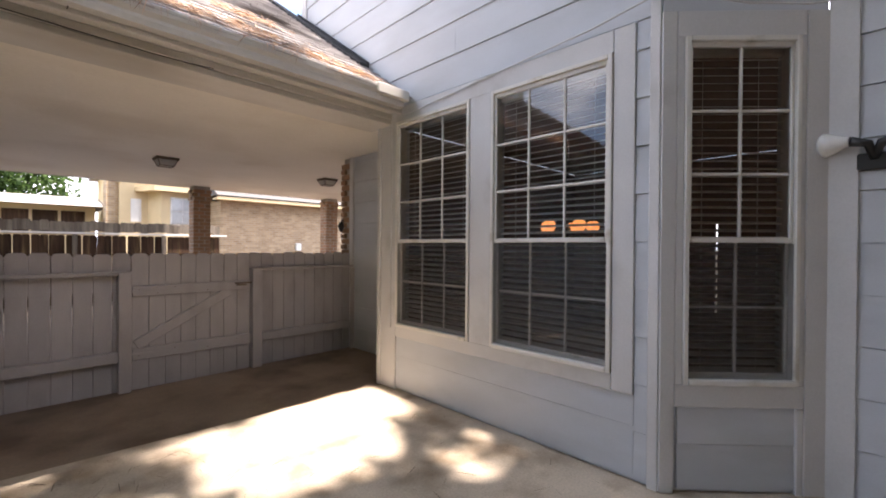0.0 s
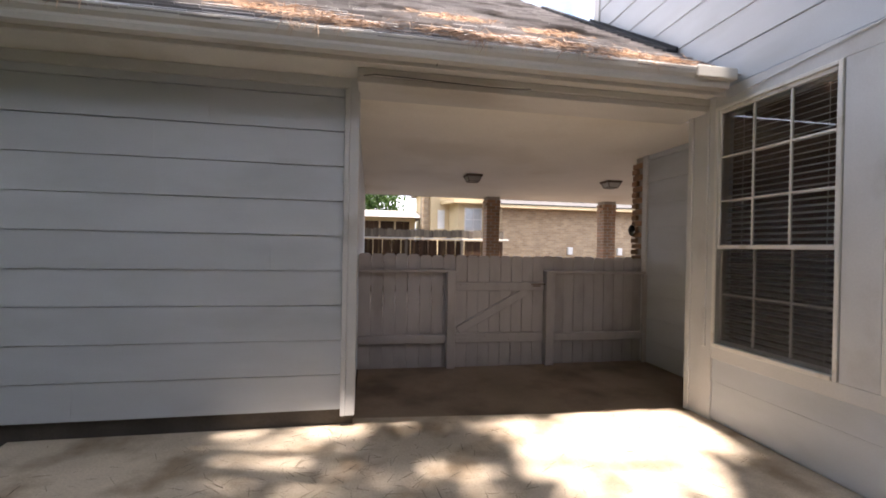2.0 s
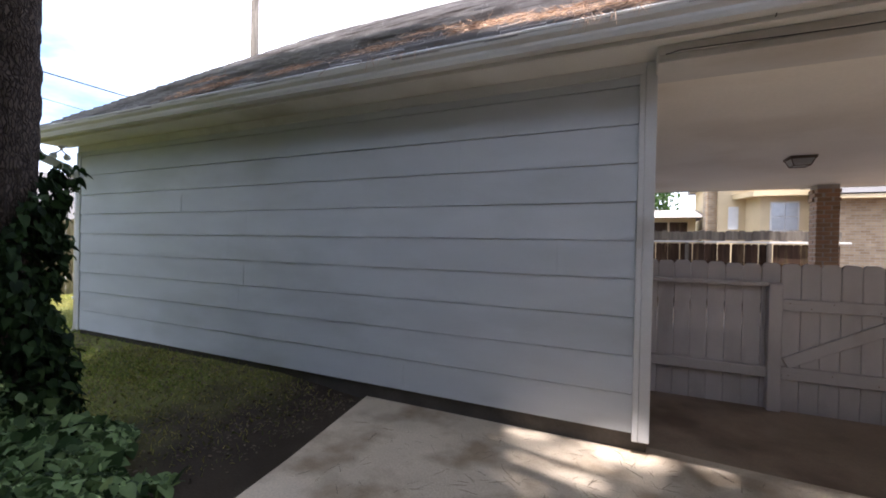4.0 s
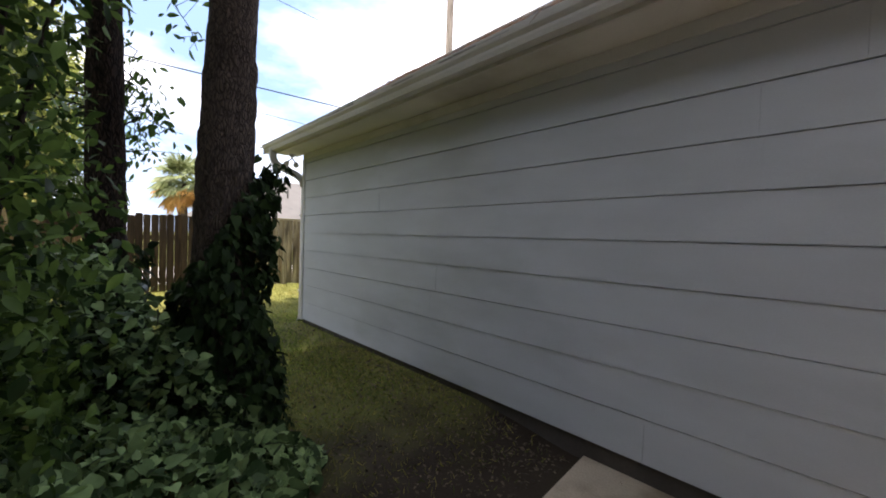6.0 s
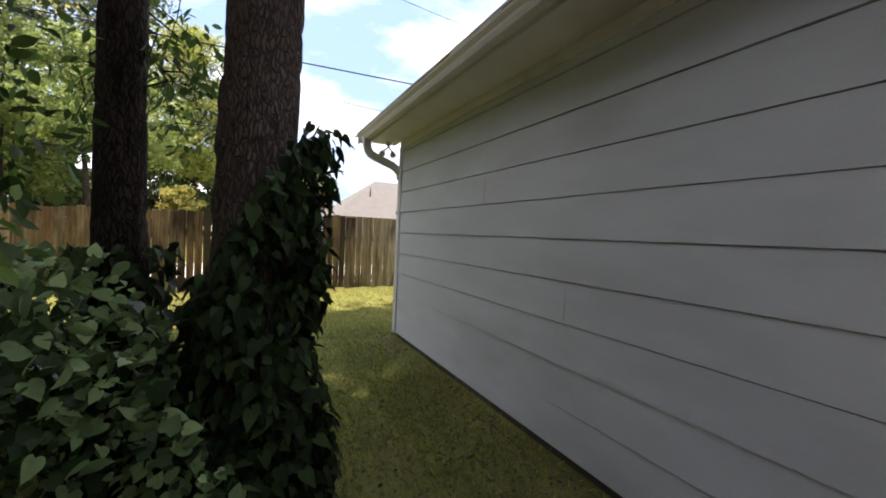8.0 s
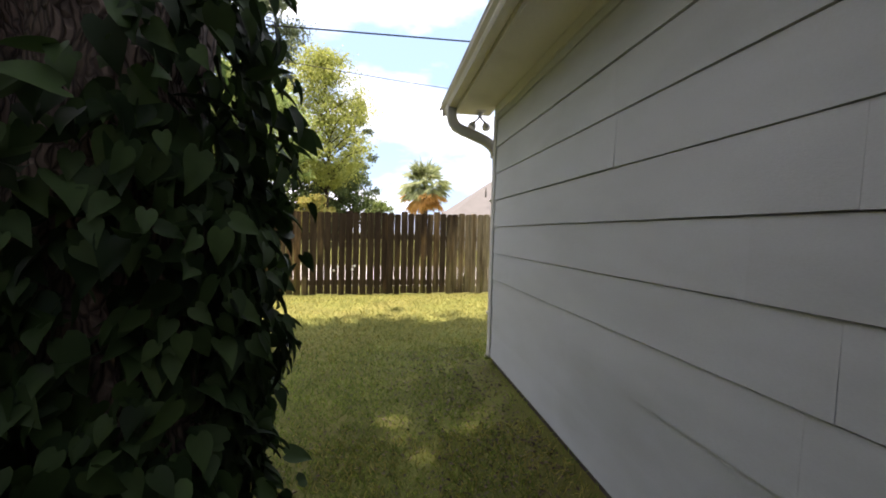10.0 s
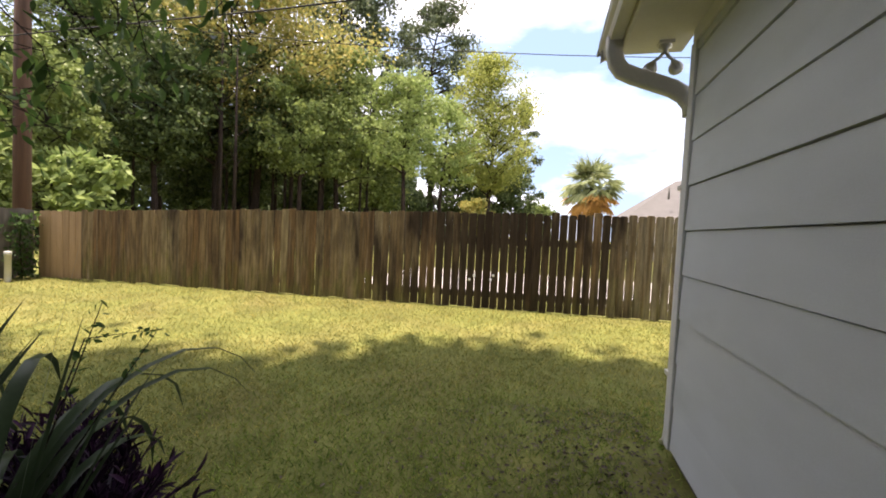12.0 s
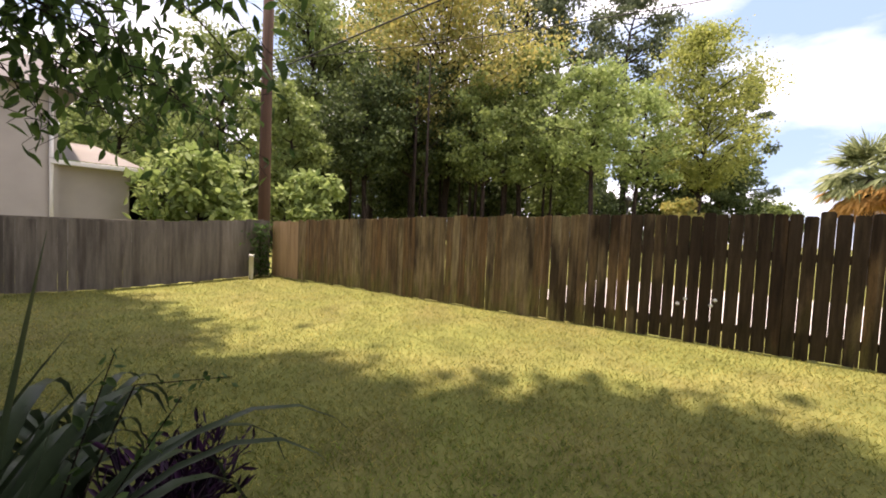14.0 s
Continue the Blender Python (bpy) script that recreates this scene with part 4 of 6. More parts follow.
def painted_panel(x0, x1, label, seed, gap, waist=0.0):
    rng = random.Random(seed)
    f = thing("fence", pose(0, FY, 0), label, "fence", "painted carport fence")
    n = round((x1 - x0) / 0.142)
    w = (x1 - x0) / n
    meshes = [picket_mesh(w - gap, h, M_GREYFENCE, waist=waist) for h in (1.319, 1.329, 1.334)]
    for k in range(n):
        piece("picket", rng.choice(meshes), f, pose(x0 + (k + 0.5) * w, 0.055, -0.004, 0, rng.uniform(-0.05, 0.05), 0))
    for lo, hi, nm in (((x0, -0.035, 1.115), (x1, 0.045, 1.15), "cap_rail"), ((x0, -0.02, 0.29), (x1, 0.045, 0.385), "rail")):
        flat_board(f, nm, lo, hi, M_GREYFENCE, 0.005)
    return f


left_fence = painted_panel(-0.585, 0.542, "grey painted picket fence with narrow daylight gaps", 5, 0.0012, 0.0035)
flat_board(left_fence, "post", (0.435, -0.06, 0.0), (0.535, 0.044, 1.145), M_GREYFENCE, 0.006)
right_fence = painted_panel(1.648, 3.02, "grey painted picket fence beside the gate", 6, 0.0012)
flat_board(right_fence, "post", (1.655, -0.06, 0.0), (1.765, 0.044, 1.145), M_GREYFENCE, 0.006)
flat_board(right_fence, "post", (2.955, -0.055, 0.0), (3.018, -0.036, 1.11), M_GREYFENCE, 0.004)

gate = thing("garden_gate", pose(0, FY, 0), "grey painted wooden gate with diagonal brace and latch", "gate")
rng = random.Random(8)
gx0, gx1 = 0.545, 1.645
me = picket_mesh(0.1366, 1.326, M_GREYFENCE)
for k in range(8):
    piece("picket", me, gate, pose(gx0 + 0.0685 + k * 0.1375, 0.03, -0.004, 0, rng.uniform(-0.04, 0.04), 0))
flat_board(gate, "rail", (gx0, -0.012, 0.905), (gx1, 0.02, 1.005), M_GREYFENCE, 0.005)
flat_board(gate, "rail", (gx0, -0.012, 0.285), (gx1, 0.02, 0.40), M_GREYFENCE, 0.005)
bm = bmesh.new()
ln = math.hypot(0.83, 0.50)
bm_box(bm, (0, -0.010, -0.05), (ln, 0.02, 0.05), 0.005, pose(gx0 + 0.03, 0, 0.43, 0, -math.degrees(math.atan2(0.46, 0.83)), 0))
part("diagonal_brace", bm, M_GREYFENCE, gate)
bm = bmesh.new()
bm_box(bm, (gx1 - 0.17, -0.022, 0.975), (gx1 + 0.03, -0.014, 0.992), 0.002)
bm_box(bm, (gx1 - 0.15, -0.026, 0.955), (gx1 - 0.05, -0.012, 0.97), 0.002)
bm_tube(bm, [(gx1 - 0.10, -0.026, 0.985), (gx1 - 0.10, -0.05, 0.985)], 0.006, 6)
part("latch", bm, M_BRONZE, gate, "dark metal gate latch")
for hz in (0.345, 0.955):
    bm = bmesh.new()
    bm_box(bm, (gx0 - 0.02, -0.018, hz - 0.012), (gx0 + 0.16, -0.0125, hz + 0.012), 0.002)
    part("strap_hinge", bm, M_GREYFENCE, gate)
for hx, hz in ((0.6, 0.97), (0.75, 0.93), (0.9, 0.98), (1.2, 0.93), (0.6, 0.33), (0.9, 0.36), (1.2, 0.32), (1.5, 0.36)):
    bm = bmesh.new()
    bm_lathe(bm, [(0.006, -0.001), (0.004, 0.002), (0.0005, 0.003)], sides=8)
    bm.transform(pose(hx, -0.012, hz, 90, 0, 0))
    part("nail", bm, M_BRONZE, gate)

# ---- ceiling lamps of the carport ----
lamp = thing("ceiling_lamp", pose(1.23, 7.2, 2.64), "square bronze ceiling lamp with glass panes", "lamp", "carport ceiling lamps")
bm = bmesh.new()
bm_box(bm, (-0.14, -0.14, -0.02), (0.14, 0.14, 0.0), 0.006)
part("ceiling_plate", bm, M_BRONZE, lamp)
bm = bmesh.new()
for a in range(4):
    c, s = [(1, 1), (1, -1), (-1, -1), (-1, 1)][a]
    c2, s2 = [(1, 1), (1, -1), (-1, -1), (-1, 1)][(a + 1) % 4]
    bm_tube(bm, [(c * 0.125, s * 0.125, -0.02), (c * 0.085, s * 0.085, -0.115)], 0.006, 6)
    bm_tube(bm, [(c * 0.085, s * 0.085, -0.115), (c2 * 0.085, s2 * 0.085, -0.115)], 0.006, 6)
    bm_tube(bm, [(c * 0.128, s * 0.128, -0.028), (c2 * 0.128, s2 * 0.128, -0.028)], 0.009, 6)
part("frame", bm, M_BRONZE, lamp)
for a in range(4):
    bm = bmesh.new()
    vs = [bm.verts.new(p) for p in ((-0.12, -0.12, -0.03), (0.12, -0.12, -0.03), (0.082, -0.082, -0.112), (-0.082, -0.082, -0.112))]
    f = bm.faces.new(vs)
    bmesh.ops.solidify(bm, geom=[f], thickness=0.003)
    bm.transform(pose(0, 0, 0, 0, 0, 90 * a))
    part("pane", bm, M_BULBGLASS, lamp, "pale frosted glass pane")
bm = bmesh.new()
bm_lathe(bm, [(0.012, -0.02), (0.014, -0.05), (0.025, -0.07), (0.024, -0.085), (0.001, -0.098)], sides=12)
part("bulb", bm, M_WHITE, lamp)
copy_thing(lamp, pose(3.75, 7.15, 2.64))

# ---- brick columns and the brick house corner ----
bm = bmesh.new()
bm_box(bm, (-0.1, -0.05, -0.032), (0.1, 0.05, 0.032), 0.005)
BRICK_ME = mesh_of("brick", bm, M_BRICK)


def brick_column(x, y, h, label):
    col = thing("brick_column", pose(x, y, 0), label, "column", "carport columns")
    bm = bmesh.new()
    bm_box(bm, (-0.155, -0.155, -0.05), (0.155, 0.155, h))
    part("core", bm, M_MORTAR, col)
    rows = int(h / 0.0755)
    for r in range(rows):
        z = 0.04 + r * 0.0755
        grow = 0.02 if r > rows - 4 else 0.0
        for k in range(4):
            s = -0.06 if r % 2 else 0.06
            q = pose(0, 0, 0, 0, 0, 90 * k)
            piece("brick", BRICK_ME, col, q @ pose(s, -0.115 - grow, z))
    return col


brick_column(2.44, 10.12, 2.64, "dark tan brick column holding the carport roof")
brick_column(5.50, 10.12, 2.64, "lit tan brick column with a corbelled top")
bm = bmesh.new()
bm_box(bm, (3.04, 5.27, 0.0), (7.4, 5.42, 2.64))
house_brick = solid("wall_brick_corner", bm, M_MORTAR, "tan brick house wall inside the carport", "wall", kind="structure")
for r in range(34):
    if r % 2:
        piece("brick", BRICK_ME, house_brick, pose(3.06, 5.36, 0.04 + r * 0.0755, 0, 0, 90))
    else:
        piece("brick", BRICK_ME, house_brick, pose(3.10, 5.41, 0.04 + r * 0.0755))
bm = bmesh.new()
bm_lathe(bm, [(0.001, 0.24), (0.05, 0.20), (0.075, 0.13), (0.08, 0.12), (0.04, 0.0), (0.001, -0.02)], sides=10)
sc = solid("wall_lantern", bm, M_BLACK, "black metal wall lantern on the brick", "lamp", m=pose(2.97, 5.40, 1.62) @ Matrix.Scale(0.6, 4))
bm = bmesh.new()
bm_tube(bm, [(0.0, 0, 0.2), (0.0, 0, 0.26), (0.05, 0, 0.27), (0.075, 0, 0.2)], 0.01, 6)
part("bracket", bm, M_BLACK, sc)

# ---- floodlight on the main wall, utility cable across the bay ----
flood = thing("floodlight", pose(3.0, 0.17, 1.95) @ Matrix.Scale(1.25, 4), "black twin floodlight with two glass bulbs", "lamp")
bm = bmesh.new()
bm_box(bm, (0.0, -0.055, -0.09), (0.045, 0.055, -0.015), 0.006)
part("box", bm, M_BLACK, flood)
for side in (-1, 1):
    bm = bmesh.new()
    bm_tube(bm, [(0.0, 0.0, -0.04), (-0.03, 0.02 * side, 0.02), (-0.04, 0.075 * side, 0.035)], [0.014, 0.018, 0.022], 8)
    arm = part("socket_arm", bm, M_BLACK, flood)
    bm = bmesh.new()
    bm_lathe(bm, [(0.02, 0.0), (0.028, 0.02), (0.05, 0.07), (0.055, 0.085), (0.045, 0.098), (0.001, 0.104)], sides=16)
    bm.transform(pose(-0.04, 0.075 * side, 0.035, -90 * side, 0, 0) @ pose(0, 0, 0, 0, 20, 0))
    part("bulb", bm, M_BULBGLASS, arm, "pale glass reflector bulb")
cable = thing("wall_cable", None, "grey cable sagging along the wall", "cable")
bm = bmesh.new()
bm_tube(bm, [(2.362, 3.3, 2.66), (2.366, 2.6, 2.72), (2.366, 1.9, 2.775), (2.35, 1.45, 2.80), (2.35, 1.06, 2.86), (2.37, 0.98, 2.85), (2.66, 0.68, 2.79), (2.90, 0.42, 2.78), (2.97, 0.3, 2.79), (2.98, 0.1, 2.72)], 0.006, 6)
part("cord", bm, M_TRIM, cable)

loose = thing("header_cable", None, "loose thin cable sagging along the carport beam", "cable")
bm = bmesh.new()
bm_tube(bm, [(-0.53, 3.495, 2.655), (-0.45, 3.492, 2.668), (-0.2, 3.492, 2.664), (0.1, 3.492, 2.656), (0.4, 3.492, 2.65), (0.62, 3.492, 2.653), (0.76, 3.495, 2.664)], 0.0035, 5)
part("cord", bm, M_WIRE, loose)
bm = bmesh.new()
bm_tube(bm, [(-0.02, 3.318, 2.735), (-0.02, 3.305, 2.73), (-0.018, 3.304, 2.70), (-0.022, 3.306, 2.69)], 0.003, 5)
part("hook", bm, M_WIRE, loose)

# ---- floodlight under the garage gable corner ----
gl = thing("gable_floodlight", pose(-8.02, 3.60, 2.63) @ Matrix.Scale(0.9, 4), "small white floodlight with two bulbs under the eave", "lamp")
bm = bmesh.new()
bm_lathe(bm, [(0.045, 0.08), (0.045, 0.06), (0.02, 0.05), (0.02, 0.02)], sides=12)
part("base", bm, M_STEEL, gl)
for side in (-1, 1):
    bm = bmesh.new()
    bm_tube(bm, [(0, 0, 0.04), (-0.01, 0.03 * side, 0.0), (-0.015, 0.06 * side, -0.02)], 0.012, 6)
    a = part("socket_arm", bm, M_STEEL, gl)
    bm = bmesh.new()
    bm_lathe(bm, [(0.014, 0.0), (0.022, -0.015), (0.042, -0.035), (0.052, -0.06), (0.048, -0.085), (0.03, -0.105), (0.001, -0.112)], sides=16)
    bm.transform(pose(-0.015, 0.06 * side, -0.02, 25 * side, 20, 0))
    part("bulb", bm, M_STEEL, a)
bm = bmesh.new()
bm_box(bm, (-0.04, -0.05, 0.079), (0.05, 0.05, 0.10))
part("mount", bm, M_SOFFIT, gl)

# ---- neighbours seen under the carport ----
def brick_wall_material():
    m = material("far_tan_brick", (0.50, 0.37, 0.22), 0.85, 0.12, 3, 30, 0.2)
    nt = m.node_tree
    geo = nt.nodes.new("ShaderNodeNewGeometry")
    mp = nt.nodes.new("ShaderNodeMapping")
    mp.inputs["Rotation"].default_value = (radians(90), 0, 0)
    nt.links.new(geo.outputs["Position"], mp.inputs["Vector"])
    bt = nt.nodes.new("ShaderNodeTexBrick")
    bt.inputs["Scale"].default_value = 1.0
    bt.inputs["Brick Width"].default_value = 0.22
    bt.inputs["Row Height"].default_value = 0.075
    bt.inputs["Mortar Size"].default_value = 0.008
    bt.inputs["Color1"].default_value = (0.46, 0.335, 0.20, 1)
    bt.inputs["Color2"].default_value = (0.32, 0.215, 0.12, 1)
    bt.inputs["Mortar"].default_value = (0.40, 0.34, 0.27, 1)
    nt.links.new(mp.outputs["Vector"], bt.inputs["Vector"])
    nt.links.new(bt.outputs["Color"], nt.nodes["Hue/Saturation/Value"].inputs["Color"])
    return m


M_FARBRICK = brick_wall_material()
nb = thing("brick_house", None, "neighbouring tan brick house with cream eaves", "house")
bm = bmesh.new()
bm_box(bm, (4.65, 16.0, -0.1), (14.0, 22.0, 2.98))
part("wall", bm, M_FARBRICK, nb)
bm = bmesh.new()
bm_box(bm, (4.4, 15.55, 2.98), (14.2, 16.0, 3.03))
bm_box(bm, (4.4, 15.52, 2.97), (14.2, 15.55, 3.08), 0.004)
part("eave", bm, M_CREAM, nb, "cream painted eave")
bm = bmesh.new()
bm_extrude_profile(bm, [(15.5, 3.12), (19, 4.9), (22.5, 3.12)], 4.4, 14.2)
part("roof", bm, M_MAUVE, nb)
bm = bmesh.new()
pts = [(0.32 * math.cos(math.pi * k / 10), 0.45 * math.sin(math.pi * k / 10)) for k in range(11)] + [(-0.32, -0.25), (0.32, -0.25)]
a = [bm.verts.new((11.0 + x, 15.985, 2.15 + z)) for x, z in pts]
f = bm.faces.new(a)
bmesh.ops.solidify(bm, geom=[f], thickness=0.03)
part("arched_window", bm, M_FLASH, nb, "dark arched window")
for ux in (7.4, 9.6):
    bm = bmesh.new()
    bm_box(bm, (ux, 15.9, 1.2), (ux + 0.22, 16.0, 1.5), 0.02)
    part("meter_box", bm, M_WHITE, nb)

ch = thing("cream_house", None, "neighbouring cream stucco house with a bay window", "house")
bm = bmesh.new()
bm_box(bm, (2.1, 18.0, -0.1), (5.5, 24.0, 4.2))
bm_slab(bm, [(2.9, 18.0), (3.15, 17.3), (4.5, 17.3), (4.8, 18.0)], -0.1, 3.25)
part("wall", bm, M_CREAM, ch)
bm = bmesh.new()
bm_slab(bm, [(2.5, 18.02), (2.9, 17.0), (4.75, 17.0), (5.1, 18.02)], 3.25, 3.42)
part("bay_roof", bm, M_CREAM, ch)
bm = bmesh.new()
bm_extrude_profile(bm, [(17.6, 4.2), (21, 5.9), (24.4, 4.2)], 1.8, 5.8)
part("roof", bm, M_PALEROOF, ch)
win = new("window", mesh_of("window", bm_box(bmesh.new(), (3.42, 17.27, 2.1), (4.18, 17.3, 3.08), 0.004), M_WHITE))
win.parent = ch
for i in range(2):
    for j in range(2):
        part("pane", bm_box(bmesh.new(), (3.47 + 0.34 * i, 17.255, 2.15 + 0.45 * j), (3.79 + 0.34 * i, 17.268, 2.57 + 0.45 * j)), M_STEEL, win)
part("side_window", bm_box(bmesh.new(), (2.4, 17.97, 2.2), (2.7, 18.0, 3.0), 0.004), M_WHITE, ch)
bm = bmesh.new()
bm_box(bm, (1.75, 18.2, -0.1), (2.3, 18.9, 6.5), 0.01)
part("chimney", bm, M_FARBRICK, ch, "pale brick chimney")

shed = thing("low_building", None, "low neighbouring building with pale roof and dark window strip", "building")
part("wall", bm_box(bmesh.new(), (-6.0, 19.5, -0.1), (1.6, 23.0, 2.75)), M_CREAM, shed)
for k in range(10):
    part("window", bm_box(bmesh.new(), (-5.6 + 0.7 * k, 19.46, 1.75), (-4.98 + 0.7 * k, 19.5, 2.55), 0.005), M_DARKWOOD, shed)
bm = bmesh.new()
bm_extrude_profile(bm, [(19.0, 2.72), (22, 3.25), (23.3, 2.72)], -6.3, 1.9)
part("roof", bm, M_PALEROOF, shed)

df = thing("dark_fence", pose(0, 13.2, 0), "dark stained fence with pale rail and ragged grey top", "fence")
me = picket_mesh(0.14, 1.62, M_DARKWOOD)
me2 = picket_mesh(0.15, 0.24, M_GREYWOOD, 0.03)
rng = random.Random(12)
for k in range(48):
    x = -3.0 + 0.1425 * k
    piece("picket", me, df, pose(x, 0.03, 0.0, 0, rng.uniform(-0.6, 0.6), 0))
    piece("top_picket", me2, df, pose(x, -0.02, 1.70 + rng.uniform(-0.02, 0.03), 0, rng.uniform(-2, 2), 0))
flat_board(df, "rail", (-3.1, -0.05, 1.645), (3.95, 0.0, 1.69), M_SOFFIT, 0.004, "pale horizontal rail")
for k in range(4):
    flat_board(df, "post", (-2.9 + 1.75 * k, -0.1, 0.0), (-2.81 + 1.75 * k, -0.05, 1.64), M_GREYWOOD, 0.004)

# ---- weathered plank fences round the lawn ----
def fence_x(y):
    return -12.0 - 0.11 * (y - 1.7)


def fence_top(y):
    return float(np.interp(y, (-7.0, -5.8, -1.9, 1.7, 4.0, 10.0), (1.47, 1.50, 1.67, 1.775, 1.82, 1.86)))


CORNER_Y = -7.0
west = thing("plank_fence", None, "weathered brown plank fence with dark water stains and gaps", "fence", "lawn fences")
rng = random.Random(77)
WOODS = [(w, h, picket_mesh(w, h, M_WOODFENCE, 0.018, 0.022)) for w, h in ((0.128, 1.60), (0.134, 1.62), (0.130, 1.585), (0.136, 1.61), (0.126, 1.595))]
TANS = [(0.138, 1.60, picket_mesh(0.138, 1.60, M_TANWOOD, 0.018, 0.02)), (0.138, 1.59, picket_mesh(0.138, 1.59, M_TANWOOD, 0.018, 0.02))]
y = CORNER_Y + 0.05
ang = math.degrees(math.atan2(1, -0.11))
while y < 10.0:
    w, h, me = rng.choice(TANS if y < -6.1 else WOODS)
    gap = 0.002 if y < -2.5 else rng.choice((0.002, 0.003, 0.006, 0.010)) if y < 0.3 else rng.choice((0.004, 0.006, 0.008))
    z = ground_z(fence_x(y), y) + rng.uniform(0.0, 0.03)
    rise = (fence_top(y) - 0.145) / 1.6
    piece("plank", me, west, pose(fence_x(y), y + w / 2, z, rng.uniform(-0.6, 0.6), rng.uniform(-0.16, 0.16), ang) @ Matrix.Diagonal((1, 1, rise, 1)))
    y += w + gap
for zr in (0.38, 1.30):
    bm = bmesh.new()
    bm_box(bm, (0, -0.02, -0.045), (17.2, 0.02, 0.045), 0.004, pose(fence_x(CORNER_Y) - 0.035, CORNER_Y, zr, 0, 0, ang))
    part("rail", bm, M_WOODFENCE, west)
y = CORNER_Y + 0.1
while y < 10:
    bm = bmesh.new()
    bm_box(bm, (fence_x(y) - 0.15, y - 0.045, 0.0), (fence_x(y) - 0.06, y + 0.045, fence_top(y) - 0.06), 0.004)
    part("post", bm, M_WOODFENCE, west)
    y += 2.4
south = thing("plank_fence", None, "grey weathered plank fence", "fence", "lawn fences")
GREYS = [(w, h, picket_mesh(w, h, M_GREYWOOD, 0.018, 0.022)) for w, h in ((0.134, 1.335), (0.138, 1.35), (0.131, 1.325))]
x = fence_x(CORNER_Y) + 0.06


def south_y(px):
    return CORNER_Y - 0.15 * (px - fence_x(CORNER_Y))


while x < -1.5:
    w, h, me = rng.choice(GREYS)
    piece("plank", me, south, pose(x + w / 2, south_y(x), ground_z(x, -7) + rng.uniform(0.0, 0.03), 0, rng.uniform(-0.06, 0.06), -8.5))
    x += w * 0.989 + rng.choice((0.0, 0.001, 0.002))
for zr in (0.4, 0.85, 1.3):
    bm = bmesh.new()
    bm_box(bm, (0, 0.01, -0.045), (9.8, 0.05, 0.045), 0.004, pose(fence_x(CORNER_Y), CORNER_Y - 0.06, zr, 0, 0, -8.5))
    part("rail", bm, M_GREYWOOD, south)
for i, (hy, hz) in enumerate(((1.66, 0.62), (1.74, 0.69), (2.02, 0.64), (2.06, 0.71))):
    bm = bmesh.new()
    bm_lathe(bm, [(0.022, 0.0), (0.024, 0.008), (0.014, 0.02), (0.001, 0.024)], sides=10)
    bm.transform(pose(0, 0, 0, 0, 90, 0))
    solid("insulator", bm, M_WHITE, "small white plastic insulator on the plank fence", "insulator", "insulators on the fence", m=pose(fence_x(hy) + 0.012, hy, hz))
creeper = thing("corner_creeper", None, "grey-green creeper on the fence corner", "creeper")
rg = np.random.default_rng(66)
n = 420
P = np.stack([rg.normal(-10.72, 0.13, n), rg.normal(-6.88, 0.06, n), 0.15 + rg.random(n) * 1.25], 1)
ob = new("foliage", leaf_mesh("foliage", OVAL, P, rand_dirs(rg, n, -0.4), rand_dirs(rg, n, 0.5), rg.uniform(0.06, 0.13, n), M_CANOPY))
ob.parent = creeper
bm = bmesh.new()
bm_tube(bm, [(-10.75, -6.9, 0.05), (-10.7, -6.9, 0.8), (-10.74, -6.9, 1.36)], 0.012, 5)
part("stem", bm, M_BARK2, creeper)
bm = bmesh.new()
bm_lathe(bm, [(0.05, -0.1), (0.05, 0.50), (0.056, 0.50), (0.056, 0.56), (0.045, 0.575), (0.001, 0.58)], sides=16)
solid("pipe_stub", bm, M_PVC, "white plastic standpipe with a cap by the fence", "pipe", m=pose(-10.42, -6.72, ground_z(-10.3, -6.7) + 0.0))

# pale slab added behind the fence so the gaps between planks look bright
bm = bmesh.new()
bm_box(bm, (-19.0, -1.5, 0.05), (-13.4, 12.0, 0.16), 0.01)
solid("pavement_drive", bm, M_GAPSLAB, "pale slab added behind the plank fence to brighten its gaps", "drive", kind="structure")

# ---- utility pole and wires ----
pole = thing("utility_pole", pose(-11.15, -7.6, 0), "dark brown wooden utility pole", "pole")
bm = bmesh.new()
bm_tube(bm, [(0, 0, -0.2), (0.02, 0, 4), (0.03, 0.02, 11)], [0.15, 0.14, 0.11], 14)
part("shaft", bm, M_POLE, pole)
pole2 = thing("utility_pole", pose(-19.7, 16.8, 0), "slim grey pole behind the garage roof", "pole")
bm = bmesh.new()
bm_tube(bm, [(0, 0, -0.1), (0, 0, 19.0)], [0.24, 0.19], 10)
part("shaft", bm, M_GREYWOOD, pole2)


def wire(a, b, sag, r=0.012, mat=M_WIRE, words="thin overhead utility wire"):
    bm = bmesh.new()
    a, b = Vector(a), Vector(b)
    bm_tube(bm, [a.lerp(b, t / 16) - Vector((0, 0, sag * 4 * (t / 16) * (1 - t / 16))) for t in range(17)], r, 5)
    w = thing("overhead_wire", None, words, "wire", "overhead wires")
    part("strand", bm, mat, w)


wire((-11.15, -7.6, 9.4), (-19.7, 16.8, 11.0), 1.0, 0.010)
wire((-11.6, -40.0, 7.5), (-7.2, 50.0, 7.6), 3.45, 0.011)
wire((-11.15, -7.6, 5.5), (-14.6, 16.5, 5.2), 0.75, 0.008, M_WIRE, "thin low service wire above the fence")
wire((-11.15, -7.6, 10.4), (-19.7, 16.8, 14.0), 0.8, 0.009)


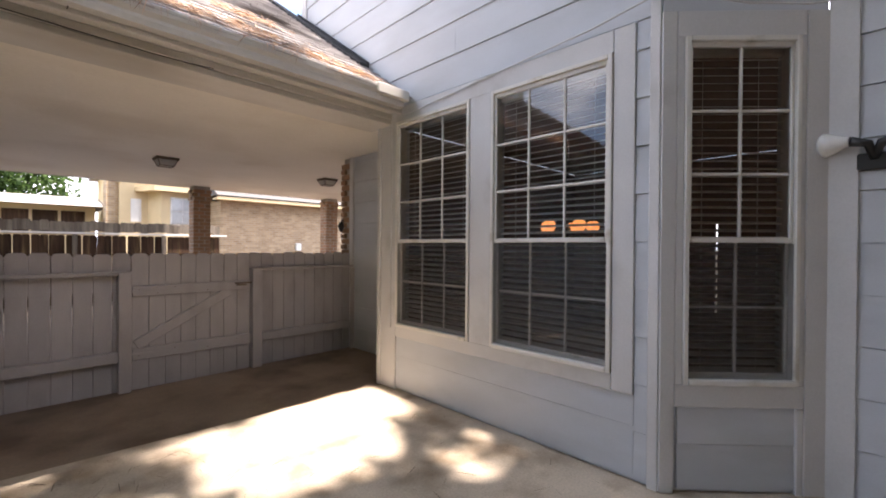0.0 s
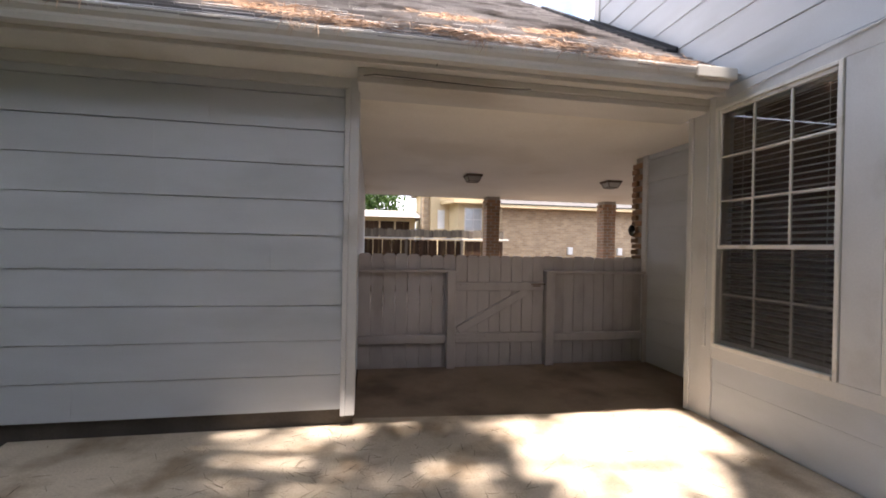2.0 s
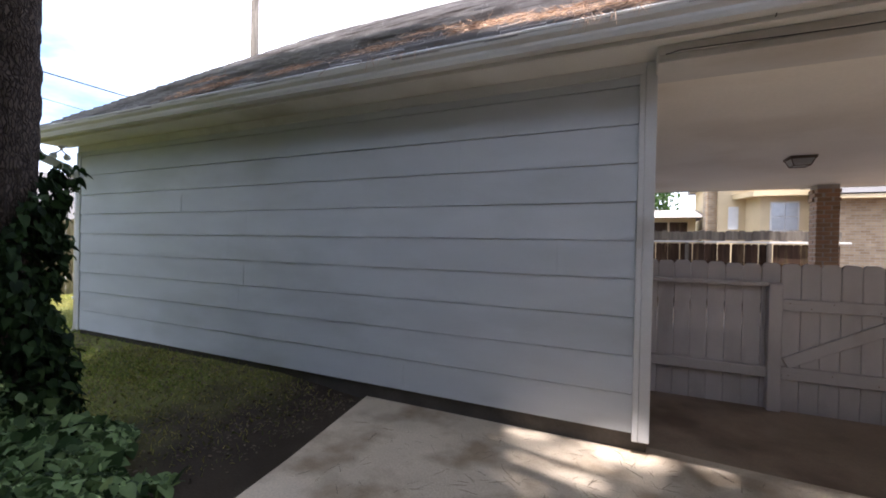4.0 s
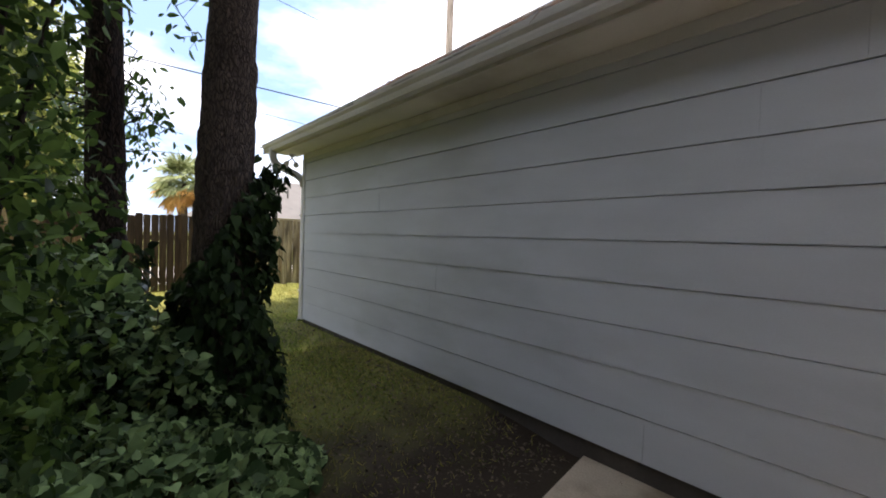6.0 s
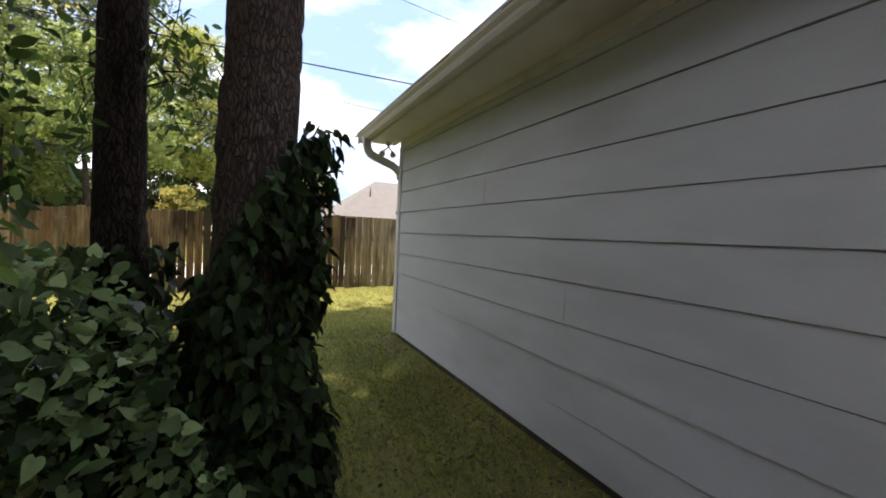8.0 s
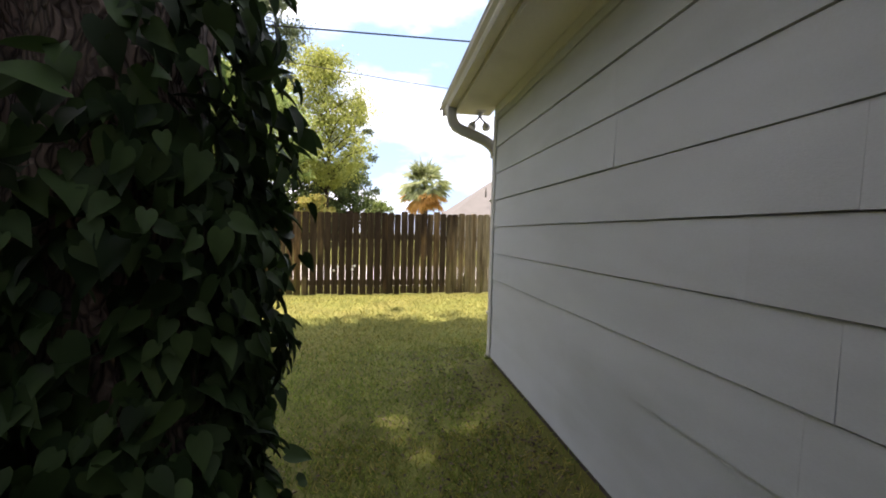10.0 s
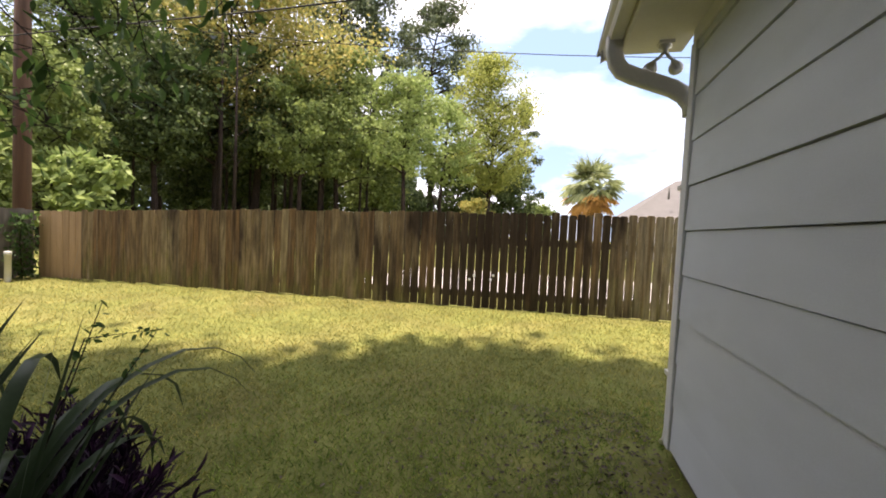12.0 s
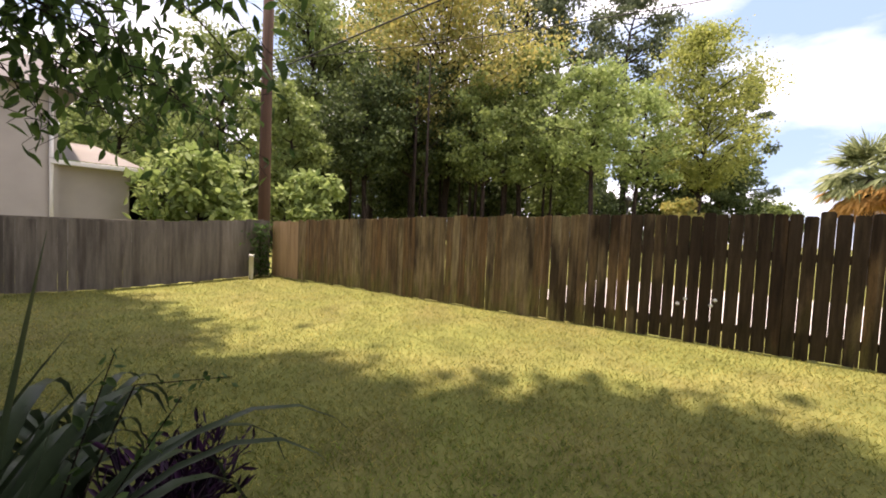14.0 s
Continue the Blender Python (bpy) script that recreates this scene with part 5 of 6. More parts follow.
# ---- trees ----
def clumps_to_leaves(rng, centres, per, spread, size, flat=0.7):
    pos = np.repeat(centres, per, axis=0) + rng.normal(size=(len(centres) * per, 3)) * np.array([spread, spread, spread * flat])
    n = len(pos)
    return pos, rand_dirs(rng, n, -0.25), rand_dirs(rng, n, 0.8), rng.uniform(0.65, 1.3, n) * size


def far_tree(x, y, height, radius, base, mat, seed, limbs=34, per=95, size=0.15, template=CLUMP, label="", habit="broad"):
    """Trunk, limbs and boughs: every bough is a flat tuft of small leaves along the outer half of a limb."""
    rng = np.random.default_rng(seed)
    t = thing("tree", pose(x, y, ground_z(x, y) - 0.05), label, "tree", "trees behind the fence")
    bm = bmesh.new()
    r0 = 0.010 * height + 0.05
    spine = [Vector((0.03 * height * math.sin(seed + k * 1.1) * k / 6, 0.03 * height * math.cos(seed * 2 + k * 0.9) * k / 6, height * 0.96 * k / 6)) for k in range(7)]
    bm_tube(bm, spine, [r0 * (1.2 - 1.05 * k / 6) for k in range(7)], 8)
    centres, spreads = [], []
    for k in range(limbs):
        u = min(max((k + rng.uniform(0.0, 1.0)) / limbs, 0.0), 1.0)
        if habit == "pine":
            env, rise = radius * (1.0 - 0.62 * u) * rng.uniform(0.55, 1.15), rng.uniform(-0.05, 0.22)
        elif habit == "cone":
            env, rise = radius * (0.25 + min(u * 4, 1.0) * (1.0 - u) ** 0.75) * rng.uniform(0.6, 1.1), rng.uniform(0.3, 0.75)
        else:
            env, rise = radius * (0.35 + 0.65 * math.sin(math.pi * min(1.0, 0.12 + 0.86 * u)) ** 0.7) * rng.uniform(0.6, 1.12), rng.uniform(0.1, 0.55)
        z = base + (height - base) * u
        a = k * 2.4 + rng.uniform(-0.5, 0.5)
        z0 = max(z - env * rise, base * 0.75)
        q = min(z0 / (height * 0.96), 0.98) * 6
        p0 = spine[int(q)].lerp(spine[min(int(q) + 1, 6)], q - int(q))
        tip = p0 + Vector((math.cos(a) * env, math.sin(a) * env, z - z0))
        mid = p0.lerp(tip, 0.5) + Vector((0, 0, 0.10 * env))
        bm_tube(bm, [p0, mid, tip], [r0 * 0.42 * (1.1 - 0.7 * u), r0 * 0.25 * (1.1 - 0.7 * u), 0.012], 5, False)
        for s in ((0.80, 1.0) if habit == "pine" else (0.35, 0.6, 0.82, 1.0)):
            w = radius * (0.10 if habit == "pine" else 0.125) * rng.uniform(0.7, 1.3)
            c = p0.lerp(mid, s * 2) if s < 0.5 else mid.lerp(tip, s * 2 - 1)
            centres.append((c.x + rng.normal() * w * 0.9, c.y + rng.normal() * w * 0.9, c.z + abs(rng.normal()) * w * 0.5))
            spreads.append(w)
    part("trunk", bm, M_BARK2, t)
    n = len(centres) * per
    w = np.repeat(np.array(spreads), per)[:, None]
    pos = np.repeat(np.array(centres), per, axis=0) + np.clip(rng.normal(size=(n, 3)), -2.1, 2.1) * w * np.array([1.0, 1.0, 0.55])
    cr = new("crown", leaf_mesh("crown", template, pos, rand_dirs(rng, n, -0.2), rand_dirs(rng, n, 1.1), rng.uniform(0.6, 1.3, n) * size, mat))
    cr.parent = t
    return t


TREES = [
    # x, y, height, radius, crown base, material, limbs, leaves, size, habit, words
    (-16.1, -22.7, 12.3, 2.7, 3.5, M_MIDLEAF, 44, 100, 0.16, "broad", "broad green tree with loose crown"),
    (-12.9, -29.8, 10.9, 3.8, 3.0, M_MIDLEAF, 44, 100, 0.18, "broad", "broad green tree with loose crown"),
    (-21.0, -21.4, 16.1, 3.4, 4.5, M_MIDLEAF, 54, 100, 0.17, "broad", "tall green tree with layered boughs"),
    (-26.7, -14.6, 18.1, 5.4, 7.0, M_GOLDLEAF, 84, 160, 0.16, "broad", "tall tree with golden tinged leaves"),
    (-20.8, -15.4, 9.6, 2.6, 4.2, M_DARKLEAF, 36, 110, 0.15, "broad", "dense dark green tree"),
    (-23.9, -14.8, 11.0, 2.9, 4.6, M_DARKLEAF, 40, 110, 0.15, "broad", "dense dark green tree"),
    (-25.8, -10.9, 9.6, 2.6, 4.4, M_MIDLEAF, 38, 110, 0.15, "broad", "dense dark green tree"),
    (-29.8, -10.7, 12.6, 3.2, 4.6, M_MIDLEAF, 46, 100, 0.17, "broad", "green tree with thin dark trunk"),
    (-24.0, -22.5, 14.6, 3.6, 4.6, M_DARKLEAF, 48, 100, 0.18, "broad", "tall dense dark green tree"),
    (-45.1, -15.7, 29.0, 6.0, 12.0, M_PINELEAF, 40, 170, 0.27, "pine", "tall pine with clumped dark needles"),
    (-49.7, -10.2, 27.0, 6.4, 12.0, M_PINELEAF, 40, 170, 0.27, "pine", "tall pine with clumped dark needles"),
    (-40.9, -17.8, 27.0, 5.6, 12.0, M_PINELEAF, 40, 160, 0.27, "pine", "tall pine with clumped dark needles"),
    (-30.9, -26.8, 23.6, 5.0, 10.0, M_MIDLEAF, 52, 100, 0.22, "broad", "tall green tree behind the others"),
    (-27.8, -5.3, 10.1, 2.5, 5.0, M_LIGHTLEAF, 36, 90, 0.14, "broad", "small airy light green tree"),
    (-33.6, -4.6, 10.5, 2.3, 4.8, M_LIGHTLEAF, 26, 70, 0.16, "broad", "thin pale green tree with open crown"),
    (-40.6, -2.3, 16.3, 4.4, 5.4, M_YELLOWLEAF, 66, 150, 0.15, "cone", "slender yellow-green tree with feathery foliage"),
    (-61.1, -1.0, 19.4, 3.0, 6.0, M_PINELEAF, 30, 100, 0.28, "pine", "narrow dark pine with sparse tiers"),
    (-46.4, -1.6, 7.6, 3.2, 1.6, M_DARKLEAF, 40, 90, 0.22, "broad", "dense dark green tree"),
    (-51.9, 1.9, 4.8, 1.8, 0.8, M_MIDLEAF, 26, 80, 0.22, "broad", "low dark green tree"),
    (-47.7, -6.4, 9.8, 3.8, 2.4, M_DARKLEAF, 44, 90, 0.24, "broad", "dense dark green tree"),
    (-36.2, -10.8, 10.0, 3.4, 3.0, M_MIDLEAF, 40, 90, 0.20, "broad", "dense dark green tree"),
    (-37.6, -2.8, 3.9, 1.4, 1.4, M_GOLDLEAF, 22, 70, 0.16, "broad", "small tree with orange tinged leaves"),
    (-17.1, -18.4, 8.0, 2.0, 2.2, M_MIDLEAF, 34, 95, 0.15, "broad", "light green leafy tree beside the pole"),
    (-29.2, -17.8, 8.2, 3.0, 2.6, M_DARKLEAF, 36, 90, 0.18, "broad", "dark green understorey tree"),
    (-22.7, -22.6, 8.2, 2.6, 2.0, M_DARKLEAF, 34, 90, 0.18, "broad", "dark green understorey tree"),
    (-33.6, -15.6, 8.2, 3.0, 2.4, M_DARKLEAF, 36, 90, 0.20, "broad", "dark green understorey tree"),
    (-28.7, -21.6, 9.2, 2.8, 2.4, M_DARKLEAF, 36, 90, 0.19, "broad", "dark green understorey tree"),
    (-16.0, -15.0, 7.4, 1.6, 1.2, M_MIDLEAF, 34, 90, 0.14, "broad", "sunlit light green leafy tree"),
    (-11.4, -12.6, 3.5, 1.6, 0.5, M_LIGHTLEAF, 34, 44, 0.24, "broad", "large sunlit broad-leaved bush behind the fence"),
    (-15.0, -11.4, 3.2, 1.1, 0.5, M_LIGHTLEAF, 24, 40, 0.22, "broad", "bright green bush behind the fence"),
    (-13.3, -13.5, 3.6, 1.1, 0.5, M_MIDLEAF, 24, 40, 0.22, "broad", "bright green bush behind the fence"),
    (-1.5, 30.0, 7.5, 3.5, 2.0, M_CANOPY, 46, 110, 0.18, "broad", "dark green tree behind the low building"),
]
for i, (x, y, h, r, base, mat, n, per, size, habit, words) in enumerate(TREES):
    far_tree(x, y, h, r, base, mat, 100 + i, n, int(per * 0.66), size * 1.28, OVAL if "bush" in words else CLUMP, words, habit)

# bare trunks at the edge of the wood
rng = random.Random(55)
for k in range(18):
    x, y, h = rng.uniform(-32, -21), rng.uniform(-22, -9), rng.uniform(9.5, 13.5)
    t = thing("young_tree", pose(x, y, -0.05), "thin dark bare tree at the wood's edge", "tree", "thin bare trees")
    bm = bmesh.new()
    lean = rng.uniform(-0.4, 0.4)
    bm_tube(bm, [(0, 0, 0), (lean * 0.4, lean * 0.3, h * 0.5), (lean, lean, h)], [rng.uniform(0.08, 0.13), 0.07, 0.02], 7)
    for b in range(4):
        z = h * rng.uniform(0.35, 0.9)
        a = rng.uniform(0, 6.28)
        bm_tube(bm, [(lean * z / h, lean * z / h, z), (lean * z / h + math.cos(a) * 0.8, lean * z / h + math.sin(a) * 0.8, z + 0.7)], [0.035, 0.01], 5, False)
    part("trunk", bm, M_BARK2, t)

# far woods that close the view
rng = np.random.default_rng(5)
n = 60000
a = rng.uniform(radians(184), radians(262), n)
d = rng.uniform(50, 68, n)
top_h = 7.5 + 5.5 * np.sin(a * 9) * np.sin(a * 23 + 1) + np.where((a > radians(196)), 4.0, -3.5)
pos = np.stack([-6 + d * np.cos(a), d * np.sin(a), rng.uniform(0, 1, n) ** 0.8 * np.maximum(top_h, 2.0)], 1)
woods = new("far_woods", leaf_mesh("far_woods", CLUMP, pos, rand_dirs(rng, n, -0.2), rand_dirs(rng, n, 0.6), rng.uniform(0.4, 0.9, n), M_DARKLEAF))
tagged(woods, "distant dark green woods", "woods", kind="stuff")

# palm
palm = thing("palm_tree", pose(-27.0, 4.9, 0.0), "fan palm with green crown and dead orange skirt", "palm tree")
bm = bmesh.new()
bm_tube(bm, [(0, 0, -0.1), (0.05, 0, 2), (0, 0, 3.9)], [0.26, 0.22, 0.2], 12)
part("trunk", bm, M_BARK, palm)
rng = np.random.default_rng(31)


def fan_leaves(count, z, lo, hi, length, mat, name):
    P, A, N, S = [], [], [], []
    for k in range(count):
        az, el = rng.uniform(0, 2 * math.pi), rng.uniform(lo, hi)
        d = np.array([math.cos(az) * math.cos(el), math.sin(az) * math.cos(el), math.sin(el)])
        hub = np.array([0, 0, z]) + d * length * rng.uniform(0.45, 0.7)
        side = np.cross(d, [0, 0, 1.0])
        side /= np.linalg.norm(side) + 1e-6
        up = np.cross(side, d)
        for f in range(19):
            t = radians(-85 + 170 * f / 18)
            v = d * math.cos(t) + side * math.sin(t) - up * 0.1 + np.array([0, 0, -0.28]) + rng.normal(size=3) * 0.08
            P.append(hub)
            A.append(v)
            N.append(up)
            S.append(length * rng.uniform(0.42, 0.64))
        P.append(np.array([0, 0, z]))
        A.append(d)
        N.append(up)
        S.append(length * 0.6)
    ob = new(name, leaf_mesh(name, (BLADE[0] * np.array([0.8, 1, -1]), BLADE[1]), P, A, N, S, mat))
    ob.parent = palm


fan_leaves(70, 4.0, radians(-25), radians(88), 1.45, M_PALMLEAF, "fronds")
fan_leaves(34, 3.75, radians(-60), radians(-5), 1.4, M_PALMDEAD, "dead_fronds")

# far houses behind the lawn fences
fh = thing("far_house", None, "distant house with mauve shingle roof and chimney pipes", "house")
part("wall", bm_box(bmesh.new(), (-47, 9.0, -0.1), (-36, 22, 3.0)), M_BEIGE, fh)
bm = bmesh.new()
e = [bm.verts.new(p) for p in ((-35.5, 7.6, 2.7), (-35.5, 26, 2.7), (-47.5, 26, 2.7), (-47.5, 7.6, 2.7))]
r = [bm.verts.new(p) for p in ((-41.5, 12.6, 6.4), (-41.5, 26, 6.4))]
for f in ((e[0], e[1], r[1], r[0]), (e[3], e[0], r[0]), (e[2], e[3], r[0], r[1]), (e[1], e[2], r[1]), (e[3], e[2], e[1], e[0])):
    bm.faces.new(f)
part("roof", bm, M_MAUVE, fh)
for ky in (11.0, 14.0):
    bm = bmesh.new()
    bm_tube(bm, [(-37, ky, 4.5), (-37, ky, 5.3 if ky < 12 else 5.7)], 0.07, 8)
    part("vent_pipe", bm, M_MAUVE, fh)
sh = thing("beige_house", None, "neighbouring beige two-storey house with white downspout", "house")
part("wall", bm_box(bmesh.new(), (-8.1, -20, -0.1), (-1.0, -14.0, 5.0)), M_BEIGE, sh)
bm = bmesh.new()
bm_extrude_profile(bm, [(-20.6, 4.95), (-17, 6.6), (-13.4, 4.95)], -8.6, -0.6)
part("roof", bm, M_MAUVE, sh)
part("wing", bm_box(bmesh.new(), (-9.9, -18, -0.1), (-8.1, -14.3, 2.95)), M_BEIGE, sh)
bm = bmesh.new()
bm.faces.new([bm.verts.new(p) for p in ((-7.9, -13.85, 3.0), (-10.2, -13.85, 3.0), (-9.3, -15.8, 3.75), (-7.9, -15.8, 3.75))])
bmesh.ops.solidify(bm, geom=bm.faces[:], thickness=0.1)
part("wing_roof", bm, M_PALEROOF, sh)
part("fascia", bm_box(bmesh.new(), (-10.2, -13.9, 2.84), (-7.9, -13.82, 2.97), 0.01), M_WHITE, sh)
part("wing_soffit", bm_box(bmesh.new(), (-10.15, -14.29, 2.86), (-8.0, -13.92, 2.9)), M_WHITE, sh)
bm = bmesh.new()
bm.faces.new([bm.verts.new(p) for p in ((-9.9, -14.4, -0.1), (-9.9, -14.4, 2.8), (-11.6, -14.4, 1.7), (-11.6, -14.4, -0.1))])
bmesh.ops.solidify(bm, geom=bm.faces[:], thickness=0.15)
part("garden_wall", bm, M_WHITE, sh)
bm = bmesh.new()
bm_tube(bm, [(-7.95, -13.94, 0), (-7.95, -13.94, 5.0)], 0.05, 8)
part("downspout", bm, M_WHITE, sh)
lp = thing("post_lantern", pose(-30.8, -4.3, 0), "black garden lantern on a post", "lamp")
bm = bmesh.new()
bm_tube(bm, [(0, 0, 0), (0, 0, 3.2)], 0.05, 8)
bm_lathe(bm, [(0.08, 3.2), (0.2, 3.55), (0.22, 3.6), (0.05, 3.8), (0.001, 3.9)], sides=10)
part("lantern", bm, M_BLACK, lp)

# ---- the two big trunks beside the path, with the crown that shades the yard ----
def bark_trunk(name, spine, radii, seed, mat, label):
    """Trunk with plated bark: rings pushed in and out by noise."""
    t = thing(name, None, label, "tree")
    bm = bmesh.new()
    rings = []
    sides = 28
    fine = []
    for i in range(len(spine) - 1):
        steps = 26 if i < 4 else 5
        for s in range(steps):
            u = s / steps
            fine.append((Vector(spine[i]).lerp(Vector(spine[i + 1]), u), radii[i] * (1 - u) + radii[i + 1] * u))
    fine.append((Vector(spine[-1]), radii[-1]))
    for c, r in fine:
        ring = []
        for k in range(sides):
            a = 2 * math.pi * k / sides
            cell = noise.cell(Vector((k * 0.42 + seed, c.z * 9 + 0.5 * math.sin(k * 1.9), seed)))
            n1 = noise.noise(Vector((math.cos(a) * 3, math.sin(a) * 3, c.z * 1.6 + seed)))
            rr = r * (1 + 0.05 * n1 + 0.055 * cell)
            ring.append(bm.verts.new((c.x + rr * math.cos(a), c.y + rr * math.sin(a), c.z)))
        rings.append(ring)
    for a, b in zip(rings, rings[1:]):
        for k in range(sides):
            bm.faces.new((a[k], a[(k + 1) % sides], b[(k + 1) % sides], b[k]))
    part("trunk", bm, mat, t)
    return t


pine = bark_trunk("pine_tree", [(-4.80, 1.90, -0.1), (-4.83, 1.92, 0.5), (-4.85, 1.93, 1.8), (-4.86, 1.98, 3.2), (-4.85, 2.1, 6.0), (-4.7, 2.2, 13.5)], [0.30, 0.235, 0.19, 0.165, 0.15, 0.05], 3.0, M_BARK, "large ivy-clad pine with plated bark")
tree2 = bark_trunk("shade_tree", [(-5.31, 1.26, -0.1), (-5.30, 1.27, 0.5), (-5.30, 1.26, 1.6), (-5.40, 1.24, 3.2), (-5.5, 1.2, 5.5), (-5.4, 0.6, 11.5)], [0.17, 0.14, 0.12, 0.105, 0.095, 0.03], 9.0, M_BARK2, "slim dark trunk rising to a leafy crown")


def shade_crown(tree, root, centres, seed, per, size, mat, spread=0.5):
    rng = np.random.default_rng(seed)
    centres = np.array(centres)
    bm = bmesh.new()
    for k in range(0, len(centres), 3):
        c = Vector(centres[k])
        p0 = Vector(root) + Vector((0, 0, (c.z - 8.0) * 0.5))
        bm_tube(bm, [p0, p0.lerp(c, 0.5) + Vector((0, 0, 0.3)), c], [0.05, 0.03, 0.01], 5, False)
    part("limb", bm, M_BARK2, tree)
    pos, al, no, sz = clumps_to_leaves(rng, centres, per, spread, size, 0.5)
    ob = new("crown", leaf_mesh("crown", CLUMP, pos, al, no, sz, mat))
    ob.parent = tree


# shade falls 0.19 m north for each metre of height
rng = np.random.default_rng(17)
# crown clumps out of view, set where their shade should land on the yard
c1, c2 = [], []
while len(c1) + len(c2) < 470:
    gx, gy, h = rng.uniform(-10.2, -1.2), rng.uniform(-8.6, 6.0), rng.uniform(9.2, 13.0)
    edge = np.interp(gy, (-8.0, -7.4, -4.8, -2.1, -0.5, 0.9, 2.5, 6.0), (-7.0, -7.4, -8.1, -7.6, -8.5, -9.3, -9.8, -9.9)) + 0.2 * math.sin(gy * 2.3)
    if gx < edge + 0.35 or (gy < -3.0 and gx > -4.8):
        continue
    if -8.5 < gx < -4.5 and 2.2 < gy < 3.9 and rng.uniform() < 0.42:
        continue
    if gx > -2.7:
        continue
    (c1 if gy > 1.5 else c2).append((gx, gy - 0.19 * h, h))
# the thinner unseen crown over the patio leaves gaps where sun patches should fall
GAPS = ((1.3, 3.25, 0.44), (0.85, 3.2, 0.36), (1.75, 3.45, 0.35), (2.15, 3.5, 0.24), (0.8, 2.75, 0.27), (1.35, 2.9, 0.27), (0.75, 3.5, 0.24), (1.68, 2.8, 0.18), (1.85, 2.05, 0.12), (2.05, 3.0, 0.13),
        (0.08, 3.58, 0.06), (2.2, 2.15, 0.13), (-0.98, 3.55, 0.24), (-1.65, 3.62, 0.17), (-1.55, 2.92, 0.27), (-0.07, 3.09, 0.13), (-2.12, 3.32, 0.15), (-0.42, 3.0, 0.08), (-1.03, 3.1, 0.12), (-0.25, 3.6, 0.08))
c3 = []
while len(c3) < 430:
    gx, gy, h = rng.uniform(-2.95, 2.5), rng.uniform(-0.8, 4.0), rng.uniform(9.5, 13.0)
    if all(math.hypot(gx - a, gy - b) > r + 0.085 for a, b, r in GAPS):
        c3.append((gx, gy - 0.19 * h, h))
# extra unseen clumps added south of the patio to dim the bay
for k in range(18):
    h = rng.uniform(9.0, 12.0)
    c2.append((rng.uniform(-2.0, 2.8), rng.uniform(-3.0, 0.4) - 0.19 * h, h))
shade_crown(pine, (-4.8, 2.1, 7.0), c1, 3, 90, 0.30, M_CANOPY, 0.42)
shade_crown(tree2, (-5.45, 1.0, 6.5), c2, 4, 80, 0.30, M_CANOPY, 0.40)
# unseen low boughs added to keep sky light off the ivy and wall
c4 = [(rng.normal(-3.9, 0.9), min(rng.normal(1.1, 0.9), 2.8), rng.uniform(5.0, 7.2)) for k in range(95)]
c4 += [(rng.uniform(-3.9, -2.35), rng.uniform(0.8, 2.6), rng.uniform(4.6, 6.2)) for k in range(60)]
shade_crown(tree2, (-5.45, 1.1, 6.2), c4, 6, 70, 0.26, M_CANOPY, 0.30)
# more unseen clumps, added to shade the slab's west edge
c5 = []
for k in range(48):
    h = rng.uniform(9.0, 12.0)
    c5.append((rng.uniform(-3.2, -2.3), rng.uniform(1.6, 3.7) - 0.19 * h, h))
shade_crown(pine, (-4.8, 2.1, 8.0), c5, 7, 60, 0.26, M_CANOPY, 0.24)
shade_crown(pine, (-4.8, 2.1, 8.5), c3, 5, 26, 0.20, M_CANOPY, 0.12)


# leafy sprays that hang into view
def spray(tree, root, tip, n, seed, size, mat, droop=0.3, template=OVAL, r=0.012, spread=0.22):
    rng = np.random.default_rng(seed)
    root, tip = Vector(root), Vector(tip)
    bm = bmesh.new()
    pts = [root.lerp(tip, k / 8) + Vector((0.05 * math.sin(k * 2 + seed), 0.05 * math.cos(k * 3 + seed), 0.25 * math.sin(math.pi * k / 8))) for k in range(9)]
    bm_tube(bm, pts, [r * (1.15 - k / 9) for k in range(9)], 6, False)
    P, A, N, S = [], [], [], []
    for k in range(n):
        t = 1 - abs(rng.normal(0, 0.33))
        t = min(max(t, 0.02), 1.0)
        b = pts[int(t * 7.99)].lerp(pts[min(int(t * 7.99) + 1, 8)], t * 8 % 1)
        off = rng.normal(size=3) * spread * np.array([1, 1, 0.7])
        P.append(np.array(b) + off)
        A.append(rand_dirs(rng, 1, -droop * 2)[0])
        N.append(rand_dirs(rng, 1, 0.9)[0])
        S.append(size * rng.uniform(0.6, 1.25))
        if k % 4 == 0:
            bm_tube(bm, [b, Vector(P[-1])], [r * 0.35, r * 0.2], 4, False)
    part("branch", bm, M_BARK2, tree)
    ob = new("foliage", leaf_mesh("foliage", template, P, A, N, S, mat))
    ob.parent = tree


